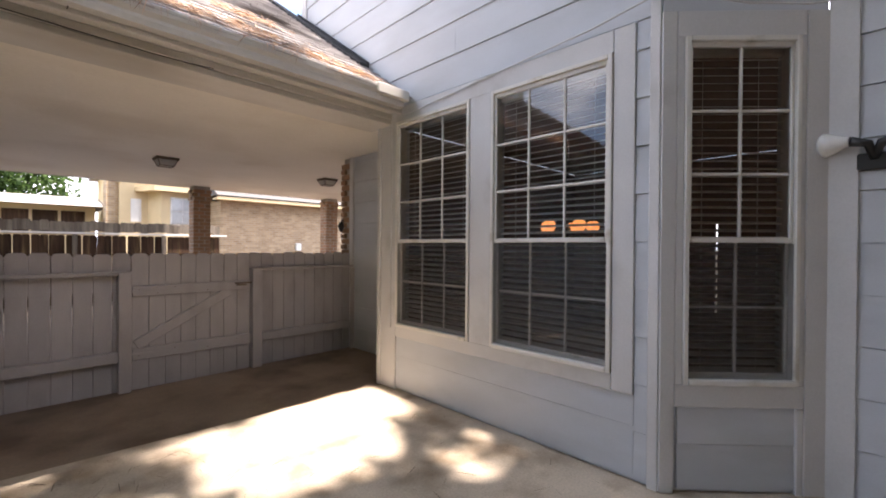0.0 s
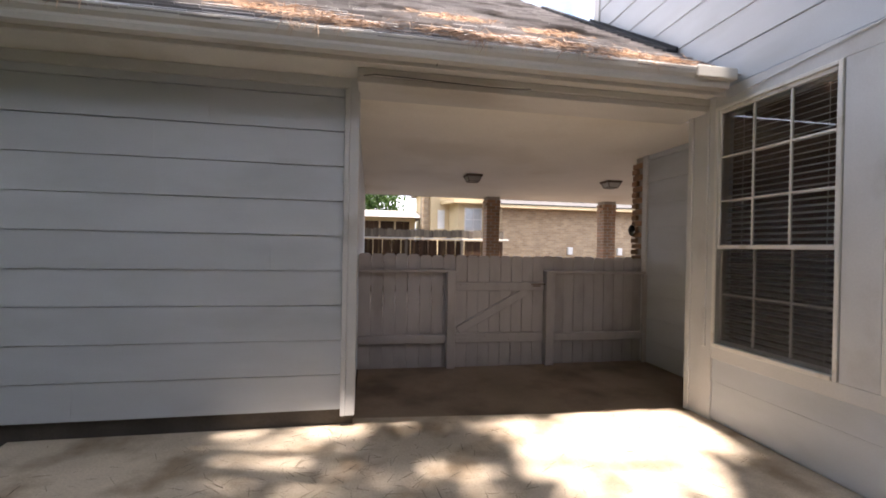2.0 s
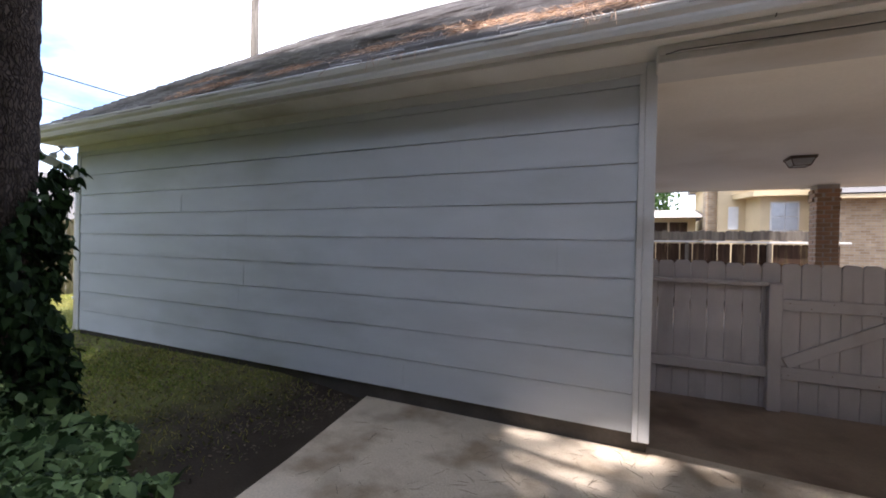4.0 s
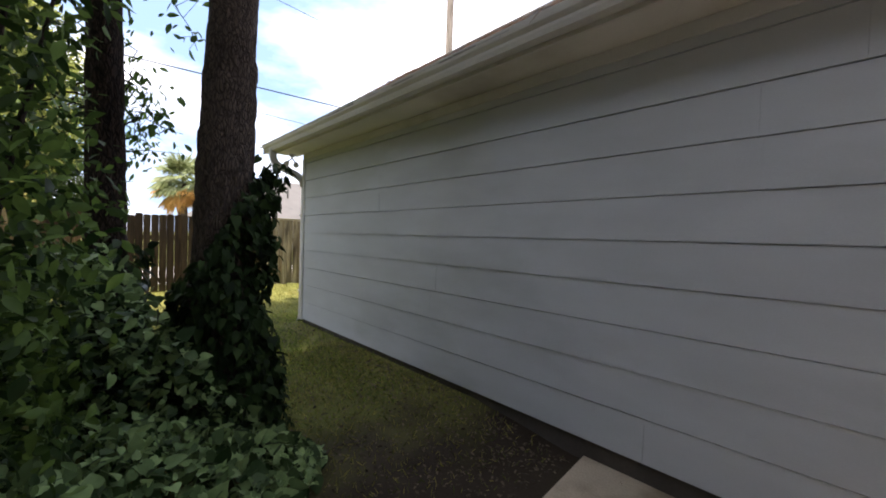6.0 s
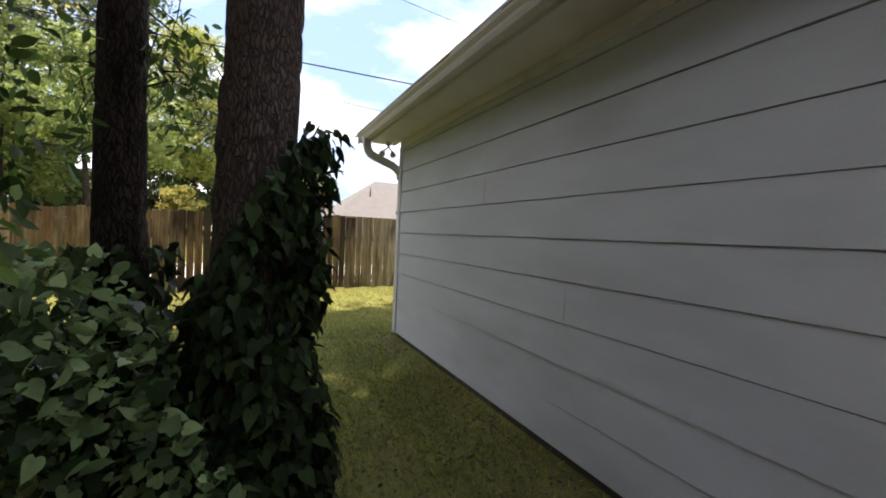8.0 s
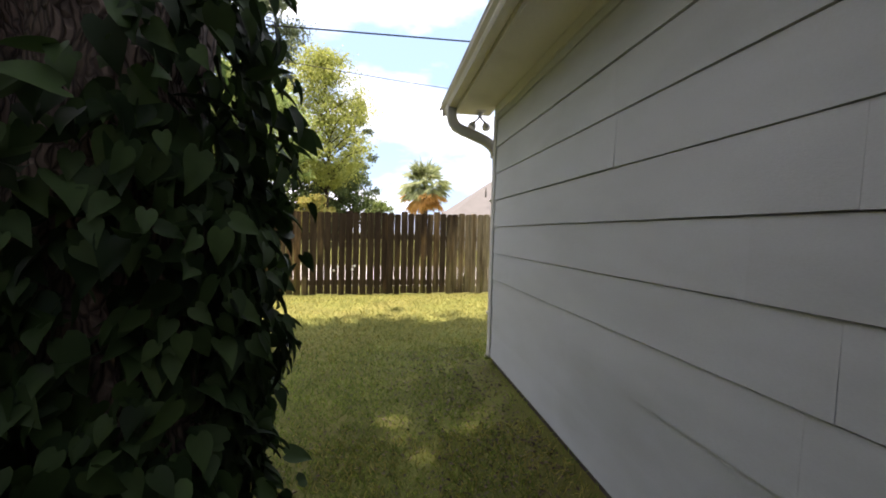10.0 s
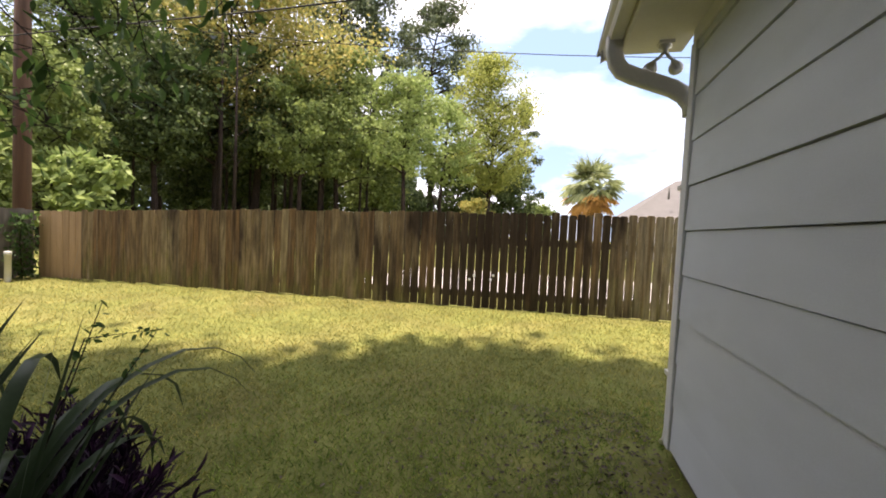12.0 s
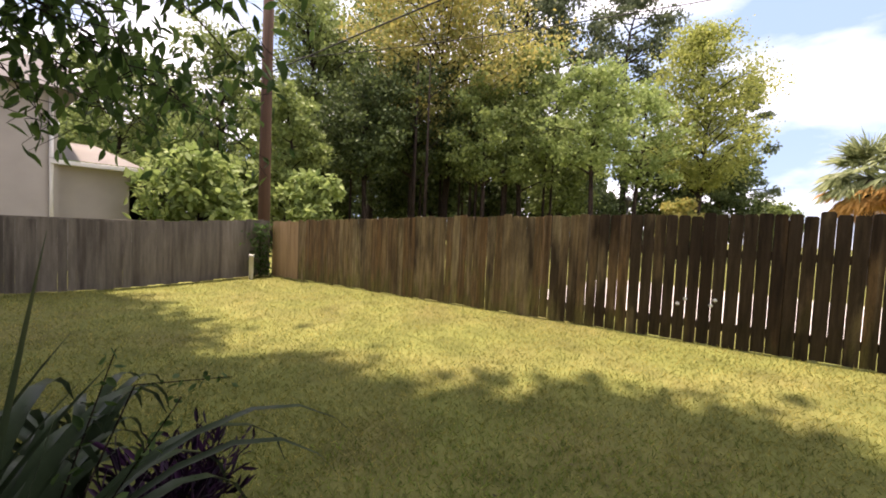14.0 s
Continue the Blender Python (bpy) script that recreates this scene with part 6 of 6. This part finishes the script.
# unseen trees added south of the path: close the yard, block southern sky light
for i, (x, y, h, r) in enumerate(((-3.3, -1.4, 5.6, 1.3), (-4.6, -2.2, 6.4, 1.5), (-2.6, -3.4, 6.0, 1.4), (-4.2, -4.4, 6.0, 1.4), (-1.9, -2.0, 5.2, 1.1))):
    rg = np.random.default_rng(700 + i)
    t = thing("thicket_tree", pose(x, y, -0.05), "unseen dense dark green tree added to block sky light", "tree", "understorey trees")
    bm = bmesh.new()
    bm_tube(bm, [(0, 0, 0), (0.1, 0.05, h * 0.5), (0.0, 0.1, h * 0.9)], [0.07, 0.05, 0.02], 8)
    part("trunk", bm, M_BARK2, t)
    n = 5200
    pos = np.stack([rg.normal(0, r * 0.45, n), rg.normal(0, r * 0.45, n), rg.uniform(0.2, h, n)], 1)
    pos = pos[np.hypot(pos[:, 0], pos[:, 1]) < r * (0.72 + 0.15 * np.sin(pos[:, 2] * 4 + i))]
    n = len(pos)
    ob = new("crown", leaf_mesh("crown", OVAL, pos, rand_dirs(rg, n, -0.4), rand_dirs(rg, n, 0.8), rg.uniform(0.10, 0.20, n), M_LEAF))
    ob.parent = t

# over the lawn corner, seen from the end of the path
over = thing("overhanging_tree", None, "dark leafy boughs hanging over the lawn", "tree")
bm = bmesh.new()
bm_tube(bm, [(-4.6, -1.9, -0.1), (-4.65, -1.85, 1.5), (-4.9, -1.8, 3.2), (-5.4, -1.6, 5.2)], [0.12, 0.10, 0.08, 0.04], 10)
part("trunk", bm, M_BARK2, over)
LIMB, HIGH = (-4.9, -1.8, 3.2), (-5.2, -1.7, 4.6)
hang = ((LIMB, (-7.86, -1.57, 2.15), 0.26), (LIMB, (-7.42, -1.79, 2.5), 0.26), (LIMB, (-6.91, -2.09, 2.35), 0.26), (LIMB, (-6.59, -2.49, 2.2), 0.24), (LIMB, (-7.3, -2.56, 2.35), 0.28), (LIMB, (-7.9, -2.3, 2.5), 0.26),
        (HIGH, (-6.37, -1.82, 2.95), 0.24), (HIGH, (-6.57, -1.25, 2.85), 0.18), (HIGH, (-6.72, -0.75, 2.5), 0.10), (HIGH, (-7.12, -0.9, 3.1), 0.15), (HIGH, (-7.28, -0.39, 3.05), 0.13), (HIGH, (-7.64, -0.26, 2.95), 0.12),
        (HIGH, (-6.31, -2.2, 2.6), 0.22), (HIGH, (-6.18, -1.73, 3.05), 0.24), (HIGH, (-6.54, -1.92, 3.2), 0.26), (HIGH, (-6.9, -1.6, 3.5), 0.24))
DROOPLEAF = (OVAL[0] * np.array([0.85, 1.0, 1.0]), OVAL[1])
for i, (a, b, w) in enumerate(hang):
    spray(over, a, b, int((520 if a is LIMB else 340) * w), 40 + i, 0.15, M_DROOP, 0.7, DROOPLEAF, spread=w)

for i, (a, b, k) in enumerate((((-5.32, 1.3, 2.0), (-5.45, 1.62, 2.2), 40), ((-5.4, 1.3, 3.4), (-5.45, 1.85, 2.95), 45), ((-5.35, 1.2, 2.6), (-5.5, 1.5, 2.0), 40))):
    spray(tree2, a, b, k, 80 + i, 0.085, M_CANOPY, 0.4, spread=0.13, r=0.008)

# low twigs that reach out over the bed towards the lawn
for i, (a, b, k) in enumerate((((-5.36, 1.25, 2.75), (-6.56, 1.62, 2.10), 75), ((-5.36, 1.22, 2.6), (-6.35, 1.40, 2.02), 60), ((-5.38, 1.22, 3.0), (-6.5, 1.15, 2.42), 75), ((-5.36, 1.2, 2.9), (-6.15, 1.62, 2.45), 55),
                                ((-5.38, 1.18, 2.5), (-6.75, 0.95, 2.12), 70), ((-5.36, 1.16, 2.3), (-6.35, 0.80, 1.95), 60), ((-5.38, 1.2, 3.1), (-6.95, 1.35, 2.60), 70), ((-5.36, 1.15, 2.4), (-7.0, 0.55, 2.0), 70))):
    spray(tree2, a, b, k, 180 + i, 0.082, M_DROOP, 0.6, DROOPLEAF, r=0.007, spread=0.085)

# tall shrub beside the first part of the path
shrub = thing("tall_shrub", None, "tall tangled broad-leaved shrub in shade", "shrub")
bm = bmesh.new()
for k in range(7):
    a = k * 0.9
    bm_tube(bm, [(-4.1, 0.6, -0.05), (-4.1 + 0.25 * math.cos(a), 0.6 + 0.2 * math.sin(a), 1.2), (-4.1 + 0.6 * math.cos(a), 0.65 + 0.4 * math.sin(a), 2.6)], [0.03, 0.022, 0.008], 6)
part("stem", bm, M_BARK2, shrub)
rng = np.random.default_rng(23)
n = 13500
pos = np.stack([rng.normal(-4.15, 0.50, n), rng.normal(0.68, 0.36, n), rng.uniform(0.05, 3.8, n)], 1)
pos = pos[(pos[:, 1] < 1.20 + 0.14 * np.sin(pos[:, 2] * 5 + pos[:, 0] * 3)) & (pos[:, 0] < -3.2) & (pos[:, 0] > -5.0)]
n = len(pos)
ob = new("foliage", leaf_mesh("foliage", OVAL, pos, rand_dirs(rng, n, -0.7), rand_dirs(rng, n, 0.8), rng.uniform(0.045, 0.10, n), M_LEAF))
ob.parent = shrub
n = 500
pos = np.stack([rng.normal(-6.9, 0.4, n), rng.normal(-0.2, 0.4, n), rng.uniform(3.3, 4.6, n)], 1)
pos = pos[pos[:, 1] < 0.75]
n = len(pos)
bm = bmesh.new()
bm_tube(bm, [(-5.1, -1.7, 4.2), (-6.2, -0.9, 3.9), (-7.6, 0.1, 3.6)], [0.04, 0.03, 0.01], 6)
part("bough", bm, M_BARK2, over)
ob = new("foliage", leaf_mesh("foliage", OVAL, pos, rand_dirs(rng, n, -0.4), rand_dirs(rng, n, 0.8), rng.uniform(0.08, 0.15, n), M_LEAF))
ob.parent = over

# ---- ivy on the big trunk, ground vines ----
ivy = thing("ivy", None, "dark large-leaved ivy climbing the pine trunk", "ivy")
rng = np.random.default_rng(61)
n = 5200
a = rng.uniform(0, 2 * math.pi, n)
z = rng.uniform(0, 1, n) ** 1.15 * 2.05
reach = 0.23 + 0.14 * rng.random(n) ** 2 + 0.045 * np.sin(z * 3.3 + a * 1.6) + 0.035 * np.sin(z * 8.5 + a * 3) + 0.10 * np.maximum(0, 1 - z / 0.9)
high = 1.45 + 0.55 * np.clip(np.sin(a + 0.35), -0.6, 1)
ok = z < high
a, z, reach = a[ok], z[ok], reach[ok]
P = np.stack([-4.84 + reach * np.cos(a), 1.93 + reach * np.sin(a), z], 1)
A = np.stack([np.cos(a) * 0.6, np.sin(a) * 0.6, -0.9 + 0 * a], 1) + rng.normal(size=P.shape) * 0.55
N = np.stack([np.cos(a), np.sin(a), 0.55 + 0 * a], 1) + rng.normal(size=P.shape) * 0.55
S = rng.uniform(0.045, 0.10, len(a))
IVYLEAF = (HEART[0] * np.array([0.82, 1.05, 1.5]), HEART[1])
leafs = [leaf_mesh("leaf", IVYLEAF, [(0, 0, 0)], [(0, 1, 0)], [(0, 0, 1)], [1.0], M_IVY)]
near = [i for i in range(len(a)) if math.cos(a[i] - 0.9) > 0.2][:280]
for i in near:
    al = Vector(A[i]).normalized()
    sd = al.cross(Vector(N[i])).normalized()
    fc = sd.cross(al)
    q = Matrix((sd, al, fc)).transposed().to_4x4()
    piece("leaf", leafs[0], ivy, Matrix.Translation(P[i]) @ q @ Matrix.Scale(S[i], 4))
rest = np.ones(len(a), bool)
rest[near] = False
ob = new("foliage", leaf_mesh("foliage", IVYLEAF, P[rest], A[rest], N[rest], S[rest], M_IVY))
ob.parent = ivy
bm = bmesh.new()
for k in range(9):
    b0 = k * 0.7
    bm_tube(bm, [(-4.84 + (0.27 - 0.03 * j) * math.cos(b0 + 0.25 * math.sin(j * 1.7 + k)), 1.93 + (0.27 - 0.03 * j) * math.sin(b0 + 0.25 * math.sin(j * 1.7 + k)), 0.0 + 0.45 * j) for j in range(4)], 0.011, 5)
part("vine_stem", bm, M_BARK2, ivy)

for k, (tx, ty, tz) in enumerate(((-5.22, 2.16, 1.75), (-5.26, 2.22, 1.35), (-5.20, 2.20, 1.0), (-5.27, 2.12, 0.7), (-5.15, 2.26, 0.45), (-5.10, 2.25, 1.55))):
    root, tip = Vector((-4.95, 2.02, tz + 0.28)), Vector((tx, ty, tz))
    pts = [root.lerp(tip, j / 5) + Vector((0, 0, 0.06 * math.sin(math.pi * j / 5))) for j in range(6)]
    bm = bmesh.new()
    bm_tube(bm, pts, [0.006, 0.005, 0.005, 0.004, 0.003, 0.002], 5, False)
    part("trailing_stem", bm, M_BARK2, ivy)
    t = rng.uniform(0.25, 1.0, 34)
    P = np.array([list(root.lerp(tip, float(u))) for u in t]) + rng.normal(size=(34, 3)) * np.array([0.05, 0.05, 0.10])
    A = rng.normal(size=(34, 3)) * 0.5 + np.array([-0.4, 0.3, -0.9])
    N = rng.normal(size=(34, 3)) * 0.5 + np.array([-0.5, 0.5, 0.5])
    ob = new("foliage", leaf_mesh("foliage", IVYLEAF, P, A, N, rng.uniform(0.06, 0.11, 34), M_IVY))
    ob.parent = ivy

m = 700
b0 = rng.uniform(0, 2 * math.pi, m)
zz = rng.uniform(0, 1, m) ** 1.3 * 1.35
rr = 0.14 + 0.12 * rng.random(m)
P = np.stack([-5.30 + rr * np.cos(b0), 1.27 + rr * np.sin(b0), zz], 1)
A = np.stack([np.cos(b0) * 0.6, np.sin(b0) * 0.6, -0.9 + 0 * b0], 1) + rng.normal(size=P.shape) * 0.55
N = np.stack([np.cos(b0), np.sin(b0), 0.55 + 0 * b0], 1) + rng.normal(size=P.shape) * 0.55
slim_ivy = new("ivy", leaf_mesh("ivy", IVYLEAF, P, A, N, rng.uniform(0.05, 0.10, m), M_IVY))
tagged(slim_ivy, "dark ivy round the foot of the slim trunk", "ivy")

vines = thing("ground_vines", None, "shaded ground cover of heart-shaped vine leaves", "ground cover", kind="stuff")
n = 20000
x = rng.uniform(-5.9, -2.9, n)
y = rng.uniform(-1.6, 2.45, n)
lim = 2.28 - 0.25 * np.abs(x + 4.2) + 0.12 * np.sin(x * 6)
ok = (y < lim) & (x < -3.0 - 0.25 * np.maximum(0, 1.0 - y)) & ((x > -5.3) | (y > 0.6))
x, y = x[ok], y[ok]
hgt = 0.05 + (0.42 + 0.85 * (np.abs(x + 5.05) < 0.75)) * np.clip((lim[ok] - y) / 0.9, 0, 1) * rng.random(len(x)) ** 0.6
P = np.stack([x, y, hgt], 1)
A = rand_dirs(rng, len(x), -0.25)
A[:, 0] += 0.3
N = rand_dirs(rng, len(x), 1.6)
ob = new("foliage", leaf_mesh("foliage", HEART, P, A, N, 0.035 + 0.075 * rng.random(len(x)) ** 2, M_VINE))
ob.parent = vines

# ---- bed at the lawn edge: strap-leaved lilies and purple plants ----
def strap_plant(x, y, seed, count, length, droop=0.19, stance=0.5, slim=1.0, spread=(2.6, 5.9), top=1.45):
    rng = random.Random(seed)
    p = thing("strap_lily", pose(x, y, ground_z(x, y) - 0.01), "arching strap-leaved lily clump", "plant", "strap-leaved plants")
    for k in range(count):
        az, up = rng.uniform(*spread), rng.uniform(stance, top)
        ln = length * rng.uniform(0.7, 1.15)
        w = rng.uniform(0.014, 0.024) * slim
        bm = bmesh.new()
        pos, el = Vector((0.03 * math.cos(az), 0.03 * math.sin(az), 0)), up
        side = Vector((-math.sin(az), math.cos(az), 0))
        prev = None
        for s in range(11):
            t = s / 10
            ww = w * (0.7 + 0.9 * t) * (1 - t ** 3) + 0.001
            fold = Vector((0, 0, ww * 0.35))
            row = [bm.verts.new(pos - side * ww + fold), bm.verts.new(pos), bm.verts.new(pos + side * ww + fold)]
            if prev:
                for j in range(2):
                    bm.faces.new((prev[j], prev[j + 1], row[j + 1], row[j])).smooth = True
            prev = row
            pos = pos + Vector((math.cos(az) * math.cos(el), math.sin(az) * math.cos(el), math.sin(el))) * ln / 10
            el -= droop * rng.uniform(0.68, 1.36) * (0.4 + 1.2 * t)
        part("strap_leaf", bm, M_STRAP, p)


for i, (x, y, c, ln) in enumerate(((-5.86, 1.18, 20, 1.5), (-5.95, 0.75, 18, 1.1), (-6.3, 0.1, 20, 0.95), (-6.05, 0.4, 18, 1.0))):
    strap_plant(x, y, 70 + i, c, ln, 0.30, 1.15, 1.3, (2.6, 5.9) if i == 0 else (3.7, 5.9))
strap_plant(-5.58, 1.0, 75, 14, 1.2, 0.03, 0.95, 0.9)
spiky = thing("spiky_plant", pose(-5.86, 1.3, ground_z(-5.86, 1.3) - 0.01), "stiff dark sword-leaved plant in the bed", "plant")
for k, tip in enumerate(((-6.25, 1.54, 0.89), (-6.05, 1.43, 1.40), (-6.25, 1.45, 0.69), (-6.20, 1.40, 0.80), (-6.10, 1.35, 1.05))):
    t = Vector(tip) - Vector((-5.86, 1.3, ground_z(-5.86, 1.3) - 0.01))
    side = t.cross(Vector((0, 0, 1))).normalized()
    bm = bmesh.new()
    prev = None
    for j in range(7):
        u = j / 6
        c = t * u + Vector((0, 0, 0.05 * math.sin(math.pi * u)))
        w = 0.016 * (0.8 + 0.8 * u) * (1 - u ** 2.5) + 0.001
        row = [bm.verts.new(c - side * w + Vector((0, 0, w * 0.4))), bm.verts.new(c), bm.verts.new(c + side * w + Vector((0, 0, w * 0.4)))]
        if prev:
            for q in range(2):
                bm.faces.new((prev[q], prev[q + 1], row[q + 1], row[q])).smooth = True
        prev = row
    part("sword_leaf", bm, M_STRAP, spiky)
twig = thing("bed_shrub", None, "slender twiggy shrub with small dark leaves", "shrub")
for k, (mid, tip) in enumerate((((-6.30, 1.07, 0.89), (-6.55, 1.20, 0.89)), ((-6.15, 1.32, 0.62), (-6.32, 1.42, 0.95)), ((-6.1, 1.25, 0.7), (-6.2, 1.3, 1.08)))):
    rg = np.random.default_rng(930 + k)
    base = Vector((-5.98, 1.12, 0.0))
    bm = bmesh.new()
    bm_tube(bm, [base, base.lerp(Vector(mid), 0.5) + Vector((0, 0, 0.08)), mid, tip], [0.006, 0.004, 0.003, 0.0015], 5, False)
    part("stem", bm, M_BARK2, twig)
    u = rg.uniform(0.0, 1.0, 22)
    P = np.array([list(Vector(mid).lerp(Vector(tip), float(v))) for v in u]) + rg.normal(size=(22, 3)) * 0.012
    ob = new("foliage", leaf_mesh("foliage", OVAL, P, rand_dirs(rg, 22), rand_dirs(rg, 22, 0.8), rg.uniform(0.025, 0.045, 22), M_CANOPY))
    ob.parent = twig
for i, (x, y) in enumerate(((-6.32, 1.2), (-6.45, 1.0), (-6.55, 0.72), (-6.3, 0.88), (-6.7, 0.45), (-6.45, 0.5), (-6.2, 0.98))):
    rng = np.random.default_rng(90 + i)
    p = thing("purple_plant", pose(x, y, ground_z(x, y)), "low dark purple leafy plant", "plant", "purple plants")
    bm = bmesh.new()
    P, A, N, S = [], [], [], []
    for k in range(34):
        az, el = rng.uniform(0, 6.28), rng.uniform(0.55, 1.4)
        d = Vector((math.cos(az) * math.cos(el), math.sin(az) * math.cos(el), math.sin(el)))
        L = rng.uniform(0.2, 0.44)
        bm_tube(bm, [(0, 0, 0), d * L * 0.5 + Vector((0, 0, 0.02)), d * L], 0.004, 4, False)
        for t in np.linspace(0.3, 1.0, 9):
            P.append(d * L * t)
            A.append(Vector(rand_dirs(rng, 1)[0]) * 0.8 + d)
            N.append(rand_dirs(rng, 1, 1.0)[0])
            S.append(rng.uniform(0.06, 0.11))
    part("stem", bm, M_PURPLE, p)
    ob = new("foliage", leaf_mesh("foliage", (OVAL[0] * np.array([0.5, 1, 1]), OVAL[1]), P, A, N, S, M_PURPLE))
    ob.parent = p

# ---- small stuff: roof needles, patio needles, litter, grass ----
rng = np.random.default_rng(301)
P, A, N = [], [], []
patches = [(-6.0 + 0.7 * k + rng.uniform(-0.25, 0.25), 3.4 + abs(rng.normal(0, 0.5)), rng.uniform(0.10, 0.26)) for k in range(8)] + [(-0.95, 3.42, 0.20), (-0.6, 3.36, 0.14), (0.15, 3.40, 0.20), (0.4, 3.34, 0.14), (0.95, 3.40, 0.22), (1.5, 3.32, 0.16), (1.95, 3.28, 0.10), (0.3, 4.3, 0.2), (-1.9, 3.9, 0.22), (1.2, 4.0, 0.16)]
for px, py, pr in patches:
    m = int(750 * pr / 0.4)
    qx = px + rng.normal(0, pr, m)
    qy = np.maximum(3.22, py + 0.12 + rng.normal(0, pr * 0.45, m))
    hump = rng.random(m) * 0.02
    for X, Y, H in zip(qx, qy, hump):
        if -8.1 < X < 2.25:
            P.append((X, Y, roof_z(Y) + 0.0 + H))
            v = rng.normal(size=2)
            A.append((v[0], v[1] * 0.9, v[1] * 0.63 + 0.14 * rng.normal()))
            N.append((rng.normal() * 0.4, -0.6, 1))
for gx, gw, m in ((-0.85, 0.10, 26), (0.25, 0.10, 34), (0.62, 0.06, 16), (1.05, 0.12, 40), (1.6, 0.08, 18), (-2.4, 0.2, 20)):
    for k in range(m):
        P.append((gx + rng.normal(0, gw), 3.2 - rng.uniform(0, 0.012), 2.845 + rng.uniform(-0.01, 0.01)))
        A.append((rng.normal(0, 0.35), -0.15, -1.0 + rng.uniform(0, 0.9)))
        N.append((0.0, -1.0, 0.2))
ob = new("roof_needles", leaf_mesh("roof_needles", (np.array([(-0.016, 0, 0), (0.016, 0, 0), (0.012, 0.55, 0.03), (0, 1, 0)], float), [(0, 1, 2, 3)]), P, A, N, rng.uniform(0.06, 0.14, len(P)), M_NEEDLE))
tagged(ob, "drifts of dry orange pine needles on the roof", "pine needles", kind="stuff")
n = 720
P = np.stack([rng.uniform(-2.6, 2.3, n), rng.uniform(0.8, 3.65, n), np.full(n, 0.004)], 1)
P[::2, 0] = rng.normal(-0.6, 0.7, n // 2)
P[::2, 1] = np.minimum(rng.normal(2.9, 0.5, n // 2), 3.66)
az = rng.uniform(0, 6.28, n)
A = np.stack([np.cos(az), np.sin(az), 0 * az], 1)
ob = new("patio_needles", leaf_mesh("patio_needles", (np.array([(-0.012, 0, 0), (0.012, 0, 0), (0.02, 0.5, 0.01), (0, 1, 0)], float), [(0, 1, 2, 3)]), P, A, np.tile([(0, 0, 1.0)], (n, 1)), rng.uniform(0.04, 0.14, n), M_LITTER))
tagged(ob, "scattered dry needles and twigs on the patio", "litter", kind="stuff")
n = 5000
x = rng.uniform(-8.5, -2.95, n)
y = 3.68 - np.abs(rng.normal(0, 0.75, n))
P = np.stack([x, y, [ground_z(a, b) + 0.012 for a, b in zip(x, y)]], 1)
ob = new("leaf_litter", leaf_mesh("leaf_litter", OVAL, P, rand_dirs(rng, n) * np.array([1, 1, 0.15]), rand_dirs(rng, n, 2.5), rng.uniform(0.015, 0.04, n), M_LITTER))
tagged(ob, "brown leaf litter on the bare soil", "litter", kind="stuff")


def grass(name, n, x0, x1, y0, y1, hgt, label, seed, keep, grow=0.0, mat=M_GRASS):
    rng = np.random.default_rng(seed)
    x, y = rng.uniform(x0, x1, n), rng.uniform(y0, y1, n)
    ok = keep(x, y, rng)
    x, y = x[ok], y[ok]
    P = np.stack([x, y, [ground_z(a, b) - 0.004 for a, b in zip(x, y)]], 1)
    A = rng.normal(size=(len(x), 3)) * np.array([0.75, 0.75, 0.15])
    A[:, 2] += 0.75
    N = rng.normal(size=(len(x), 3))
    size = rng.uniform(0.6, 1.3, len(x)) * hgt * (1 + grow * np.hypot(x + 6.0, y - 2.5))
    ob = new(name, leaf_mesh(name, BLADE, P, A, N, size, mat))
    tagged(ob, label, "grass", kind="stuff")


def thinning(x, y, rng):
    d = np.hypot(x + 6.0, y - 2.5)
    return rng.random(len(x)) < np.minimum(1.0, (2.6 / np.maximum(d, 0.1)) ** 1.15)


def lawn_keep(x, y, rng):
    edge = -4.9 + 0.7 * np.sin(y * 2.1) * 0.5 + rng.normal(0, 0.45, len(x))
    bed = ((x > -6.6) & (y > -0.4) & (y < 1.25)) | ((x > -6.1) & (y < 1.3))
    wall = (y > 3.45) & (x > -7.9) & (rng.random(len(x)) < 0.85)
    return (x < edge) & (x > fence_x(y) + 0.02) & ~bed & ~wall & (y > south_y(x))


def shade_tint(x, y, rng):
    """Chance of shade-tinted blades: the green of shade put into grass by the garage."""
    return rng.random(len(x)) < 0.9 * np.clip((x + 9.4) / 1.8, 0, 1) * np.clip((y - 0.2) / 1.6, 0, 1)


grass("lawn_grass", 470000, -12.8, -4.4, -8.4, 8.0, 0.045, "short yellowed mown lawn grass", 401, lambda x, y, r: lawn_keep(x, y, r) & thinning(x, y, r) & ~shade_tint(x, y, r), 0.018)
grass("lush_grass", 470000, -12.8, -4.4, -8.4, 8.0, 0.045, "mown grass beside the garage, coloured green for shade", 401, lambda x, y, r: lawn_keep(x, y, r) & thinning(x, y, r) & shade_tint(x, y, r), 0.018, M_SHADEGRASS)
grass("sparse_grass", 14000, -6.5, -3.0, 2.2, 3.7, 0.05, "sparse grass tufts on bare soil", 403, lambda x, y, r: r.random(len(x)) < 0.05 + 0.28 * (-3 - x))
